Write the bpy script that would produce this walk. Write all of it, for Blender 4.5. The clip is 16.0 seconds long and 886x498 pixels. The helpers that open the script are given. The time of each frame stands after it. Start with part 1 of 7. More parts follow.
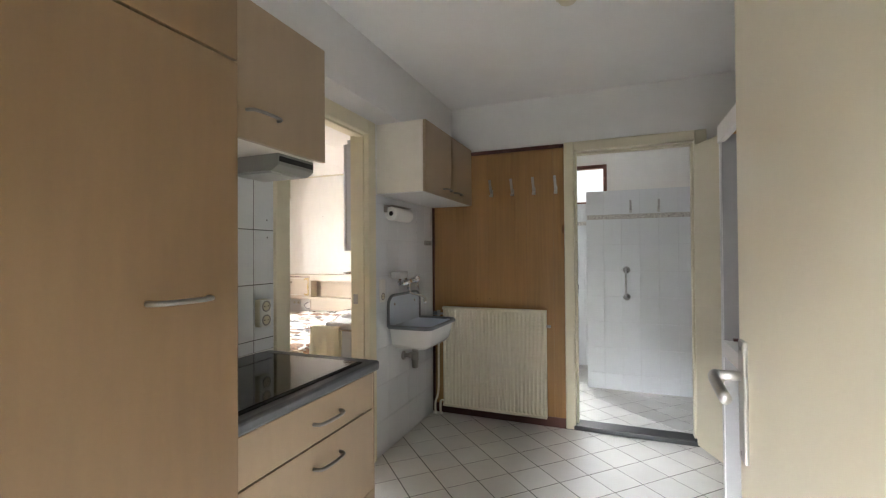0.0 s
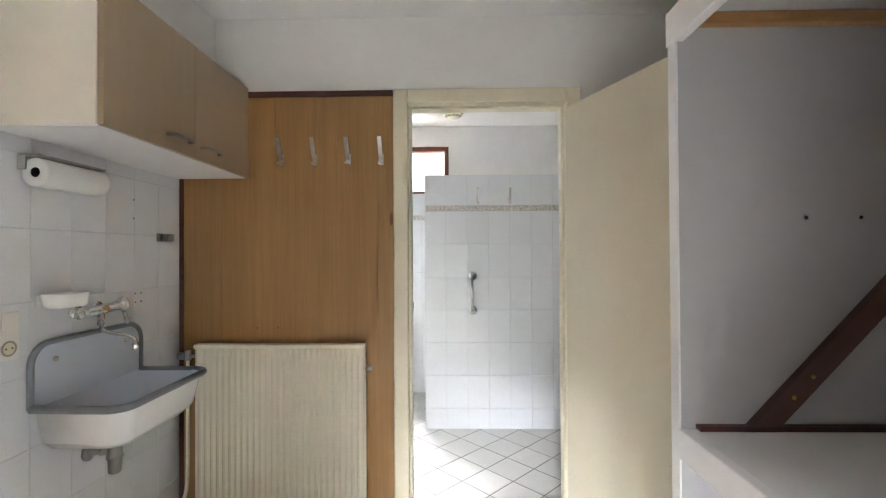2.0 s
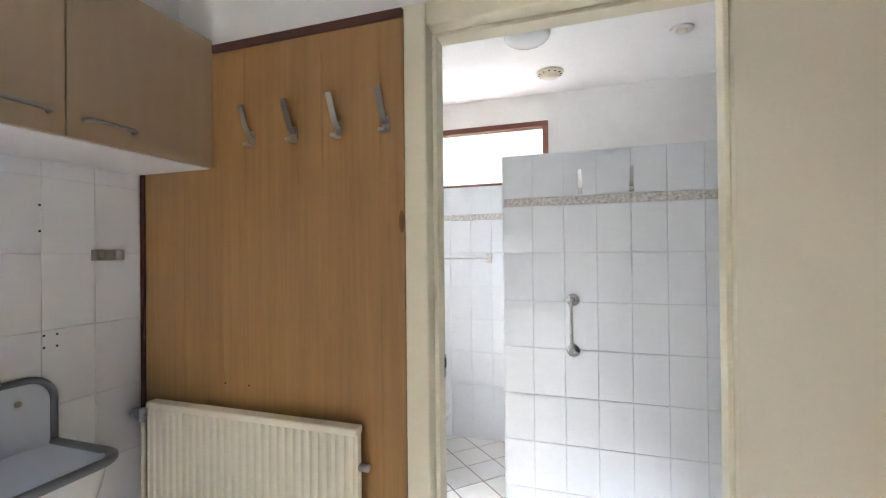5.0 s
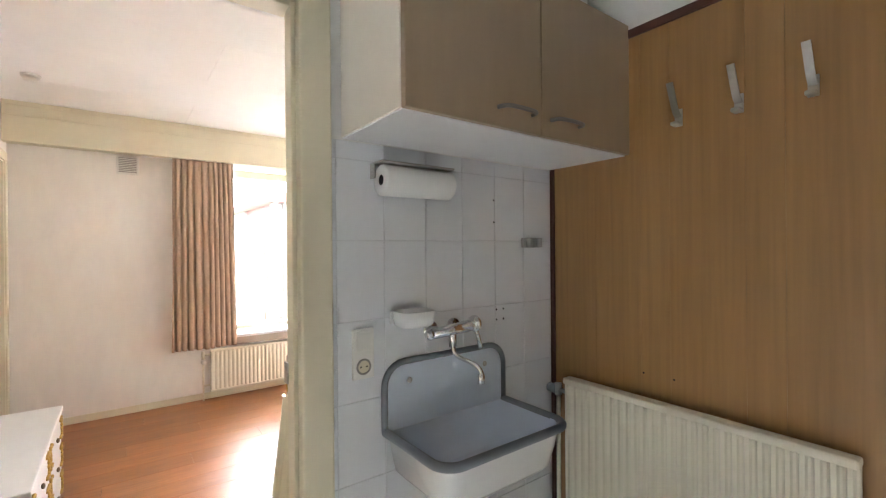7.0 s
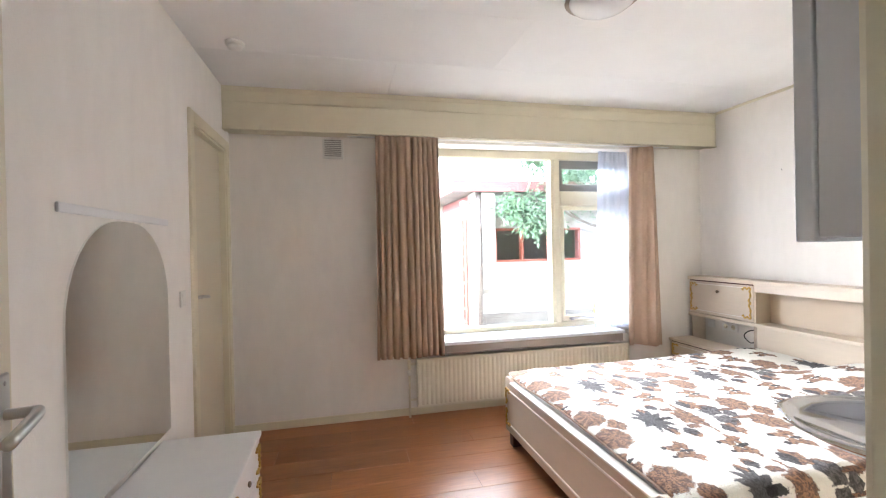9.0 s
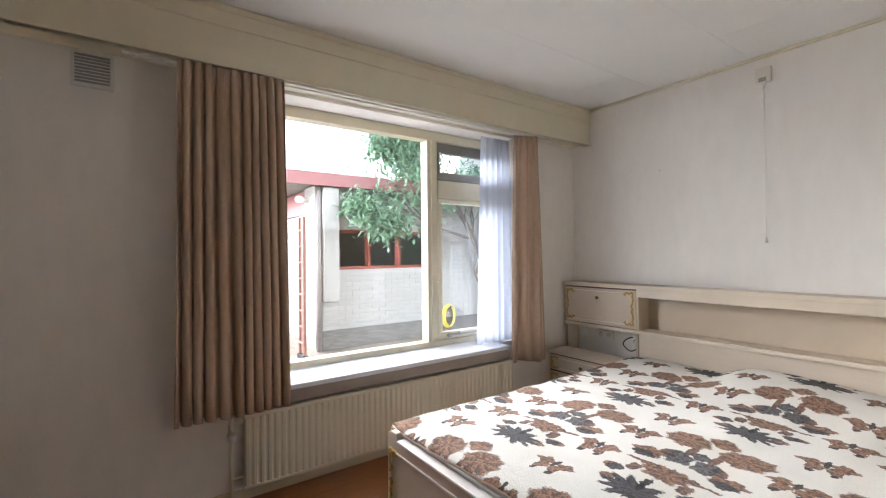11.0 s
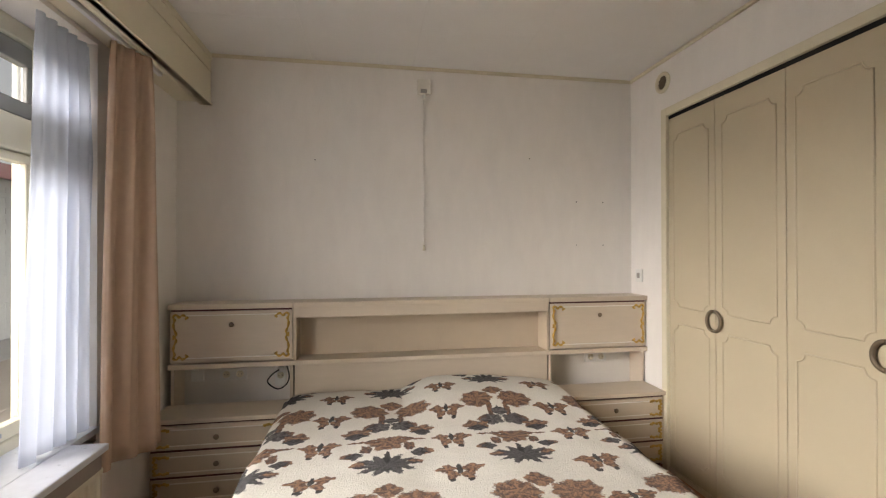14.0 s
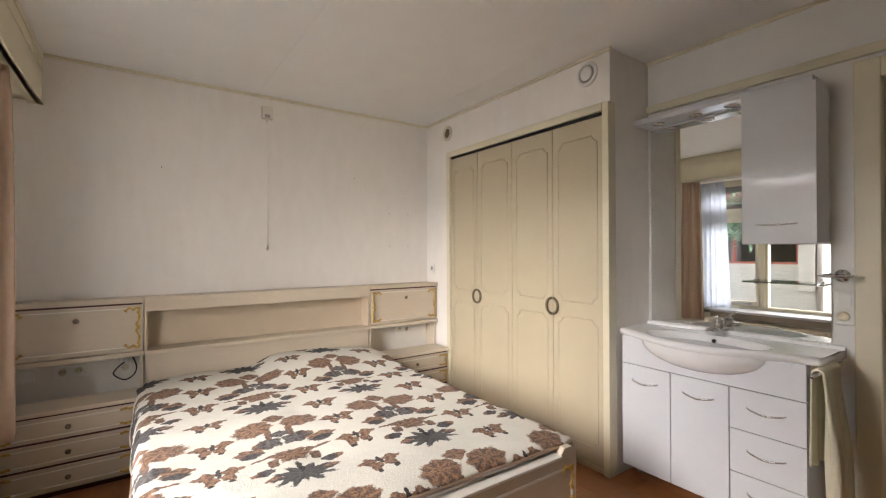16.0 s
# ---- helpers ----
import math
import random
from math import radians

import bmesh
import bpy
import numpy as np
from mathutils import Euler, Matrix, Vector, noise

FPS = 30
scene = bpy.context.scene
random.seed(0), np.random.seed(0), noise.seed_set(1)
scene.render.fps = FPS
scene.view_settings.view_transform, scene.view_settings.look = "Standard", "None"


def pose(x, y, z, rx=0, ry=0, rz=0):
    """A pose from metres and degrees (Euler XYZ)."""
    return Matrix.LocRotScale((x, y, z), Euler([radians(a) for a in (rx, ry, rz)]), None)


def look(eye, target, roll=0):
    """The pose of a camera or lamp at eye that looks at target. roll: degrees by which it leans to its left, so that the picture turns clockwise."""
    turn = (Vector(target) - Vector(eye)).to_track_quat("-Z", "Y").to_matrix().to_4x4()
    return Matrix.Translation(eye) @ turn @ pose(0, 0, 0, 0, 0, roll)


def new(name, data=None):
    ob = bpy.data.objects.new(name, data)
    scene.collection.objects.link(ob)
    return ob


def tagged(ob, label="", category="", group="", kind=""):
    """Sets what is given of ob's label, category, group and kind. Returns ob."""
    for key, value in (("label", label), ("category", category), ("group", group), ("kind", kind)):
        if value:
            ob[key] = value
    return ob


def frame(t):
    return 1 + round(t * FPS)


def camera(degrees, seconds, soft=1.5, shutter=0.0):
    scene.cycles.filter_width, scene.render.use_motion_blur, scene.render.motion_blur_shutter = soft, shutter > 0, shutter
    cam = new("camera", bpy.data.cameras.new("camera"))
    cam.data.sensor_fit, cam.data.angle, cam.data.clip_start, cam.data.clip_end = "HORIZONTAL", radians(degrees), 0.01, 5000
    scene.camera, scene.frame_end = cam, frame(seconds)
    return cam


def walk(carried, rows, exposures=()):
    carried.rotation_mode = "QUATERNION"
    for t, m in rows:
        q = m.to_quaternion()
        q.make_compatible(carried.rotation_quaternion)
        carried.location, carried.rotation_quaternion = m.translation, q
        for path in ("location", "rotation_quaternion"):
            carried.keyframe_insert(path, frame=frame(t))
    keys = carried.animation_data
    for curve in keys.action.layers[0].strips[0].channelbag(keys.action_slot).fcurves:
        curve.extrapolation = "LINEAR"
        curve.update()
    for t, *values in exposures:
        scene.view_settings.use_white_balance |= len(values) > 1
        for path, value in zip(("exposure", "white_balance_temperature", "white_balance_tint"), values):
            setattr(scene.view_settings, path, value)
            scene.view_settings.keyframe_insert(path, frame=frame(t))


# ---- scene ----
cam = camera(90.8, 16.0, soft=1.2)
PATH = [
    (0, (0.623, 0.394, 1.306), (-0.12, 2.251, 1.329), -0.4),
    (0.5, (0.577, 0.725, 1.315), (0.074, 2.661, 1.33), -0.3),
    (1, (0.554, 0.96, 1.315), (0.235, 2.934, 1.34), -0.3),
    (1.5, (0.522, 1.267, 1.325), (0.355, 3.26, 1.349), -0.3),
    (2, (0.543, 1.602, 1.315), (0.502, 3.602, 1.334), -0.3),
    (2.5, (0.6, 1.946, 1.314), (0.563, 3.946, 1.335), -0.2),
    (3, (0.643, 2.214, 1.328), (0.511, 4.21, 1.347), -0.1),
    (3.2, (0.661, 2.299, 1.321), (0.484, 4.291, 1.349), -0.1),
    (5.3, (0.772, 2.561, 1.398), (0.036, 4.42, 1.409), -0.3),
    (5.5, (0.768, 2.561, 1.398), (-0.049, 4.386, 1.41), -0.0),
    (6, (0.677, 2.512, 1.411), (-0.363, 4.22, 1.404), 0.1),
    (6.5, (0.533, 2.429, 1.387), (-0.793, 3.926, 1.387), -0.3),
    (7, (0.362, 2.335, 1.376), (-1.246, 3.525, 1.373), -0.5),
    (7.5, (0.193, 2.277, 1.353), (-1.622, 3.117, 1.347), -0.8),
    (8, (-0.063, 2.312, 1.338), (-1.992, 2.838, 1.328), -1.2),
    (8.2, (-0.183, 2.342, 1.337), (-2.135, 2.777, 1.326), -1.2),
    (10.3, (-1.583, 2.537, 1.287), (-3.479, 3.174, 1.3), -0.7),
    (10.5, (-1.651, 2.53, 1.27), (-3.493, 3.308, 1.29), -0.6),
    (11, (-1.72, 2.537, 1.272), (-3.351, 3.696, 1.292), -0.6),
    (11.5, (-1.79, 2.598, 1.266), (-3.146, 4.069, 1.294), -0.6),
    (11.9, (-1.93, 2.709, 1.284), (-3.025, 4.382, 1.285), -0.2),
    (12, (-1.976, 2.747, 1.287), (-3.017, 4.455, 1.296), -0.6),
    (12.5, (-2.234, 2.939, 1.34), (-2.978, 4.796, 1.332), -0.6),
    (13, (-2.554, 3.015, 1.348), (-2.981, 4.968, 1.343), -0.5),
    (13.5, (-2.829, 3.029, 1.3), (-2.901, 5.028, 1.303), -0.1),
    (14, (-3.073, 2.965, 1.308), (-2.755, 4.939, 1.32), -0.1),
    (14.5, (-3.319, 2.809, 1.316), (-2.638, 4.689, 1.326), 0.0),
    (15, (-3.425, 2.588, 1.317), (-2.508, 4.366, 1.326), -0.1),
    (15.5, (-3.503, 2.395, 1.311), (-2.449, 4.094, 1.322), -0.2),
    (16, (-3.549, 2.267, 1.302), (-2.404, 3.907, 1.313), -0.2),
]
EXPOSURES = [(0, 0.6, 6650, 12), (0.5, 1.03, 6650, 12), (1, 1.15, 6650, 13), (2, 1.4, 6600, 13), (3.2, 1.6, 6250, 14), (5.3, 1.55, 6450, 15), (6.5, 1.35, 6450, 13), (7.5, 1.05, 6200, 11),
             (8.2, 0.8, 6000, 11), (10.3, -0.55, 6100, 12), (11, -0.8, 6150, 12), (11.5, -1.1, 6200, 12), (12.5, -1.4, 6700, 13), (13.5, -1.35, 7050, 13), (14.5, -1.22, 7050, 13), (16, -1.02, 6950, 13)]
walk(cam, [(t, look(eye, target, roll)) for t, eye, target, roll in PATH], EXPOSURES)

# ---- world, sun and the sky's light at the openings ----
world = bpy.data.worlds.new("sky")
scene.world = world
world.use_nodes = True
wn = world.node_tree
sky = wn.nodes.new("ShaderNodeTexSky")
sky.sky_type, sky.sun_disc = "NISHITA", False
sky.sun_elevation, sky.sun_rotation = radians(48), radians(250)
sky.air_density, sky.dust_density, sky.ozone_density = 1.0, 4.0, 1.0
veil = wn.nodes.new("ShaderNodeHueSaturation")
veil.inputs["Saturation"].default_value, veil.inputs["Value"].default_value = 0.3, 1.9
wn.links.new(sky.outputs[0], veil.inputs["Color"])
wn.links.new(veil.outputs[0], wn.nodes["Background"].inputs[0])
wn.nodes["Background"].inputs[1].default_value = 0.15

sun = new("sun", bpy.data.lights.new("sun", "SUN"))
sun.data.energy, sun.data.angle, sun.data.color = 0.35, radians(20), (1.0, 0.96, 0.9)
sun.matrix_world = look((-20, 2, 22), (-6, 5, 0))


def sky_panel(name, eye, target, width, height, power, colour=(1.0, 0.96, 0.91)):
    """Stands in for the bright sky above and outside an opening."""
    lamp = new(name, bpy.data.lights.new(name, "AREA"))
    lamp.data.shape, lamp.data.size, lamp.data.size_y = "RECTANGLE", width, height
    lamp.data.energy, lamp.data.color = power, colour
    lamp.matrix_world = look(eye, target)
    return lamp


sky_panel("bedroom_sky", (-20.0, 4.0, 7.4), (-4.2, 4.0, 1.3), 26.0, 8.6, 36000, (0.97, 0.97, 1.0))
# extra low panel off to the side, added to brighten the bedroom's north wall
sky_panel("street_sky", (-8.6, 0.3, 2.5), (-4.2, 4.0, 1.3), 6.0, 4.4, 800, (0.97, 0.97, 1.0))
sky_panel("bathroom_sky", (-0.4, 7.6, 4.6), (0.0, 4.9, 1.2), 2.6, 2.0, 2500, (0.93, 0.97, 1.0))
# added lamp outside the unseen hall's window, to brighten the kitchen
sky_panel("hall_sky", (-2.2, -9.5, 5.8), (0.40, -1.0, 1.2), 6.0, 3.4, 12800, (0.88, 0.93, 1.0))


# ---- materials ----
def mat(name, colour, rough=0.6, metal=0.0, vary=0.08, scale=12.0, bump=0.0, bump_scale=120.0, stretch=(1, 1, 1), rand=0.0,
        coat=0.0, big=0.5, transmission=0.0, tint=None):
    """A surface with grain at two scales, bump, and an even change from piece to piece."""
    m = bpy.data.materials.new(name)
    m.use_nodes = True
    nt = m.node_tree
    n, l = nt.nodes, nt.links
    b = n["Principled BSDF"]
    b.inputs["Metallic"].default_value = metal
    b.inputs["Coat Weight"].default_value = coat
    b.inputs["Transmission Weight"].default_value = transmission
    tc = n.new("ShaderNodeTexCoord")
    mp = n.new("ShaderNodeMapping")
    mp.inputs["Scale"].default_value = stretch
    geo = n.new("ShaderNodeNewGeometry")
    l.new(geo.outputs["Position"], mp.inputs["Vector"])
    fine = n.new("ShaderNodeTexNoise")
    fine.inputs["Scale"].default_value, fine.inputs["Detail"].default_value = scale, 5
    l.new(mp.outputs[0], fine.inputs["Vector"])
    wide = n.new("ShaderNodeTexNoise")
    wide.inputs["Scale"].default_value, wide.inputs["Detail"].default_value = scale * 0.12, 3
    l.new(mp.outputs[0], wide.inputs["Vector"])
    mix = n.new("ShaderNodeMix")
    mix.data_type = "FLOAT"
    mix.inputs[0].default_value = big
    l.new(fine.outputs["Fac"], mix.inputs[2])
    l.new(wide.outputs["Fac"], mix.inputs[3])
    ramp = n.new("ShaderNodeMapRange")
    ramp.inputs[1].default_value, ramp.inputs[2].default_value = 0.3, 0.7
    l.new(mix.outputs[0], ramp.inputs[0])
    c2 = n.new("ShaderNodeMix")
    c2.data_type = "RGBA"
    lo = tuple(c * (1 - vary) for c in (tint or colour))
    hi = tuple(min(1.0, c * (1 + vary)) for c in colour)
    c2.inputs[6].default_value, c2.inputs[7].default_value = (*lo, 1), (*hi, 1)
    l.new(ramp.outputs[0], c2.inputs[0])
    out = c2.outputs[2]
    if rand:
        oi = n.new("ShaderNodeObjectInfo")
        mr = n.new("ShaderNodeMapRange")
        mr.inputs[3].default_value, mr.inputs[4].default_value = 1 - rand, 1 + rand
        l.new(oi.outputs["Random"], mr.inputs[0])
        hsv = n.new("ShaderNodeHueSaturation")
        l.new(mr.outputs[0], hsv.inputs["Value"])
        l.new(out, hsv.inputs["Color"])
        out = hsv.outputs[0]
    l.new(out, b.inputs["Base Color"])
    rr = n.new("ShaderNodeMapRange")
    rr.inputs[3].default_value, rr.inputs[4].default_value = max(0.02, rough - 0.07), min(1, rough + 0.07)
    l.new(fine.outputs["Fac"], rr.inputs[0])
    l.new(rr.outputs[0], b.inputs["Roughness"])
    if bump:
        bn = n.new("ShaderNodeTexNoise")
        bn.inputs["Scale"].default_value, bn.inputs["Detail"].default_value = bump_scale, 4
        l.new(mp.outputs[0], bn.inputs["Vector"])
        bp = n.new("ShaderNodeBump")
        bp.inputs["Strength"].default_value, bp.inputs["Distance"].default_value = bump, 0.004
        l.new(bn.outputs["Fac"], bp.inputs["Height"])
        l.new(bp.outputs[0], b.inputs["Normal"])
    return m


M = {}
M["plaster"] = mat("white wall plaster", (0.80, 0.79, 0.76), 0.85, vary=0.03, scale=9, bump=0.25, bump_scale=160)
M["paper"] = mat("old off-white wallpaper", (0.85, 0.815, 0.765), 0.88, vary=0.045, scale=14, bump=0.3, bump_scale=220, stretch=(1, 1, 0.35))
M["ceiling"] = mat("matt white ceiling", (0.84, 0.83, 0.81), 0.9, vary=0.03, scale=5, bump=0.15, bump_scale=90)
M["stain"] = mat("dark hand-worn stain on the veneer", (0.16, 0.075, 0.03), 0.6, vary=0.2, scale=50)
M["cream"] = mat("cream gloss paint", (0.72, 0.66, 0.50), 0.38, vary=0.04, scale=8, bump=0.06, bump_scale=60)
M["door_cream"] = mat("cream door paint", (0.66, 0.60, 0.46), 0.33, vary=0.04, scale=5, bump=0.05, bump_scale=50)
M["wardrobe"] = mat("beige wardrobe paint", (0.52, 0.445, 0.31), 0.42, vary=0.05, scale=5, bump=0.06, bump_scale=60)
M["white_paint"] = mat("white painted wood", (0.78, 0.77, 0.76), 0.45, vary=0.03, scale=10, bump=0.06)
M["tile"] = mat("glazed white wall tile", (0.74, 0.76, 0.78), 0.24, vary=0.02, scale=5, rand=0.01)
M["grout"] = mat("dark grey grout", (0.10, 0.095, 0.09), 0.9, vary=0.15, scale=30)
M["lightgrout"] = mat("pale grout", (0.64, 0.65, 0.66), 0.9, vary=0.10, scale=30)
M["floor_tile"] = mat("glazed white floor tile", (0.70, 0.69, 0.66), 0.22, vary=0.05, scale=7, rand=0.035, bump=0.04, bump_scale=30)
M["floor_grout"] = mat("dark floor grout", (0.10, 0.09, 0.08), 0.9, vary=0.2, scale=40)
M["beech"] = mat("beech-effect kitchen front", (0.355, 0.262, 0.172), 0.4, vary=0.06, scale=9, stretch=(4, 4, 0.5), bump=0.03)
# same beech, darkened: the tall fronts' shade is put into the colour
M["beech_shaded"] = mat("beech tall front, shaded copy", (0.215, 0.138, 0.072), 0.42, vary=0.08, scale=9, stretch=(4, 4, 0.5), bump=0.03)
M["carcase"] = mat("cream melamine carcase", (0.76, 0.72, 0.64), 0.45, vary=0.03)
M["cab_white"] = mat("white melamine underside", (0.76, 0.76, 0.77), 0.45, vary=0.02)
M["veneer"] = mat("oak veneer panelling", (0.34, 0.185, 0.068), 0.42, vary=0.17, scale=10, stretch=(6, 6, 0.22), bump=0.05, rand=0.06, big=0.4)
M["mahogany"] = mat("dark red-brown trim", (0.075, 0.022, 0.016), 0.45, vary=0.2, scale=20)
M["brace"] = mat("dark brown timber brace", (0.10, 0.045, 0.035), 0.6, vary=0.2, scale=20)
M["pine"] = mat("orange pine batten", (0.42, 0.22, 0.09), 0.6, vary=0.15, scale=20, stretch=(1, 6, 6))
M["radiator"] = mat("cream radiator enamel", (0.76, 0.71, 0.58), 0.35, vary=0.03)
M["closet_grey"] = mat("pale grey closet board", (0.46, 0.455, 0.455), 0.7, vary=0.04, scale=6, bump=0.06)
M["steel"] = mat("brushed steel", (0.56, 0.55, 0.53), 0.32, metal=1.0, vary=0.06, scale=40)
M["chrome"] = mat("chrome", (0.75, 0.75, 0.76), 0.09, metal=1.0, vary=0.02)
M["dullmetal"] = mat("worn nickel", (0.42, 0.41, 0.40), 0.35, metal=1.0, vary=0.1, scale=40)
M["handle"] = mat("dark brushed handle metal", (0.30, 0.29, 0.28), 0.38, metal=1.0, vary=0.1, scale=60)
M["enamel"] = mat("pale blue-grey enamel", (0.66, 0.745, 0.85), 0.15, vary=0.03)
M["enamel_white"] = mat("white enamel", (0.80, 0.80, 0.79), 0.18, vary=0.02)
M["rim_grey"] = mat("grey enamel rim", (0.17, 0.19, 0.215), 0.35, vary=0.1)
M["worktop"] = mat("dark grey worktop", (0.085, 0.09, 0.10), 0.42, vary=0.25, scale=60, bump=0.04)
M["hob"] = mat("black glass hob", (0.008, 0.008, 0.009), 0.05, vary=0.05)
M["black"] = mat("black stone threshold", (0.018, 0.019, 0.021), 0.4, vary=0.2, scale=30)
M["dark"] = mat("dark gap", (0.012, 0.011, 0.01), 0.8, vary=0.1)
M["paper_roll"] = mat("kitchen paper", (0.82, 0.82, 0.80), 0.95, vary=0.02, bump=0.4, bump_scale=300)
M["plastic"] = mat("white plastic", (0.78, 0.77, 0.73), 0.4, vary=0.02)
M["yellowed"] = mat("yellowed plastic", (0.68, 0.62, 0.47), 0.45, vary=0.03)
M["gloss_white"] = mat("high-gloss white lacquer", (0.66, 0.67, 0.70), 0.09, vary=0.015, coat=0.4)
M["ceramic"] = mat("white ceramic", (0.80, 0.80, 0.80), 0.08, vary=0.015, coat=0.3)
M["mirror"] = mat("mirror glass", (0.86, 0.88, 0.87), 0.01, metal=1.0, vary=0.0)
M["mirror"].node_tree.nodes["Principled BSDF"].inputs["Roughness"].default_value = 0.0
for link in list(M["mirror"].node_tree.nodes["Principled BSDF"].inputs["Roughness"].links):
    M["mirror"].node_tree.links.remove(link)
M["plank"] = mat("red-brown laminate", (0.36, 0.145, 0.055), 0.33, vary=0.22, scale=14, stretch=(5, 0.5, 1), rand=0.12, bump=0.03, big=0.4)
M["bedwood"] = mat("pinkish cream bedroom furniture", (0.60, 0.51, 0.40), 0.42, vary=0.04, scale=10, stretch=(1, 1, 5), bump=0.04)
# bedwood made darker, so the niche's shade sits in its colour
M["bedwood_shaded"] = mat("cream furniture, shaded niche copy", (0.56, 0.46, 0.34), 0.5, vary=0.05, scale=8)
M["moulding"] = mat("white furniture moulding", (0.76, 0.72, 0.66), 0.4, vary=0.03)
M["gilt"] = mat("antique gilt ornament", (0.55, 0.36, 0.10), 0.38, metal=0.75, vary=0.25, scale=60)
M["brass"] = mat("dull bronze knob", (0.22, 0.17, 0.12), 0.38, metal=0.8, vary=0.15, scale=60)
M["curtain"] = mat("brown-pink curtain cloth", (0.50, 0.36, 0.265), 0.92, vary=0.08, scale=30, bump=0.3, bump_scale=500)
M["towel"] = mat("cream terry towel", (0.80, 0.75, 0.58), 0.98, vary=0.06, scale=40, bump=1.0, bump_scale=350)
M["sheet"] = mat("white bed sheet", (0.78, 0.76, 0.72), 0.95, vary=0.03, bump=0.3, bump_scale=200)
M["stone_sill"] = mat("pale stone window sill", (0.66, 0.68, 0.74), 0.3, vary=0.08, scale=40)
M["sill_board"] = mat("grey-brown board", (0.30, 0.26, 0.23), 0.6, vary=0.08, scale=8, bump=0.1)
M["hosem"] = mat("yellow garden hose", (0.72, 0.60, 0.10), 0.45, vary=0.06)
M["brick"] = mat("white-painted brick", (0.45, 0.445, 0.43), 0.8, vary=0.06, scale=20, bump=0.4, bump_scale=60, rand=0.04)
M["plinth"] = mat("grey-brown painted plinth", (0.20, 0.19, 0.18), 0.85, vary=0.12, scale=20, bump=0.3, bump_scale=60)
M["fascia"] = mat("faded red fascia board", (0.34, 0.15, 0.15), 0.6, vary=0.1, scale=8)
M["redframe"] = mat("red-brown window paint", (0.30, 0.075, 0.05), 0.5, vary=0.1)
M["browntrellis"] = mat("red-brown timber", (0.24, 0.11, 0.085), 0.6, vary=0.15)
M["garage"] = mat("white sheet-metal garage door", (0.42, 0.44, 0.47), 0.5, vary=0.03)
M["pipe"] = mat("grey-brown drainpipe", (0.30, 0.27, 0.26), 0.5, vary=0.08)
M["paving"] = mat("sand-coloured paving slab", (0.235, 0.19, 0.145), 0.9, vary=0.14, scale=9, bump=0.3, bump_scale=80, rand=0.10)
M["soil"] = mat("sand joint and soil", (0.30, 0.24, 0.18), 0.95, vary=0.25, scale=6)
M["bark"] = mat("grey-brown bark", (0.20, 0.175, 0.15), 0.9, vary=0.2, scale=30, bump=0.6, bump_scale=90)
M["leaf"] = mat("mid-green leaf", (0.20, 0.33, 0.21), 0.5, vary=0.35, scale=6, big=0.3)
M["leaf2"] = mat("blue-green conifer", (0.12, 0.20, 0.15), 0.7, vary=0.35, scale=5, big=0.3)
M["grass"] = mat("far lawn and hedge", (0.07, 0.11, 0.04), 0.9, vary=0.3, scale=2)
M["windowdark"] = mat("dark shed glass", (0.03, 0.04, 0.04), 0.06, vary=0.3, scale=3)
M["border"] = mat("patterned border tile", (0.50, 0.47, 0.44), 0.3, vary=0.45, scale=60, big=0.2)
M["ventgrey"] = mat("grey vent slats", (0.36, 0.34, 0.31), 0.6, vary=0.1)
M["ventbrown"] = mat("brown vent grille", (0.13, 0.095, 0.06), 0.6, vary=0.15, scale=40)
M["woodwin"] = mat("brown window frame", (0.13, 0.04, 0.022), 0.45, vary=0.15)
M["grey_box"] = mat("grey hood plastic", (0.25, 0.245, 0.22), 0.5, vary=0.08)


def glass_material():
    m = bpy.data.materials.new("clear window glass")
    m.use_nodes = True
    b = m.node_tree.nodes["Principled BSDF"]
    b.inputs["Transmission Weight"].default_value = 1.0
    b.inputs["Roughness"].default_value = 0.0
    b.inputs["IOR"].default_value = 1.45
    b.inputs["Base Color"].default_value = (0.96, 0.985, 0.975, 1)
    return m


def net_material():
    """Sheer net: half of it lets the light straight through."""
    m = bpy.data.materials.new("sheer white net")
    m.use_nodes = True
    n, l = m.node_tree.nodes, m.node_tree.links
    dif, trl, trp = n.new("ShaderNodeBsdfDiffuse"), n.new("ShaderNodeBsdfTranslucent"), n.new("ShaderNodeBsdfTransparent")
    dif.inputs[0].default_value = trl.inputs[0].default_value = (0.74, 0.78, 0.86, 1)
    a, c = n.new("ShaderNodeMixShader"), n.new("ShaderNodeMixShader")
    a.inputs[0].default_value = 0.55
    l.new(dif.outputs[0], a.inputs[1])
    l.new(trl.outputs[0], a.inputs[2])
    c.inputs[0].default_value = 0.18
    l.new(a.outputs[0], c.inputs[1])
    l.new(trp.outputs[0], c.inputs[2])
    l.new(c.outputs[0], n["Material Output"].inputs[0])
    return m


M["glass"] = glass_material()
M["net"] = net_material()


# ---- building helpers ----
def place_of(ob):
    p = Vector(ob.location)
    while ob.parent:
        ob = ob.parent
        p += Vector(ob.location)
    return p


def thing(name, at, label="", category="", group="", kind="", turn=0.0):
    ob = new(name)
    ob.empty_display_size = 0.1
    ob.location = at
    ob.rotation_euler = (0, 0, radians(turn))
    return tagged(ob, label, category, group, kind)


def mesh_of(name, bm, material, smooth=False):
    me = bpy.data.meshes.new(name)
    bm.normal_update()
    bm.to_mesh(me)
    bm.free()
    me.materials.append(material)
    if smooth:
        for p in me.polygons:
            p.use_smooth = True
    return me


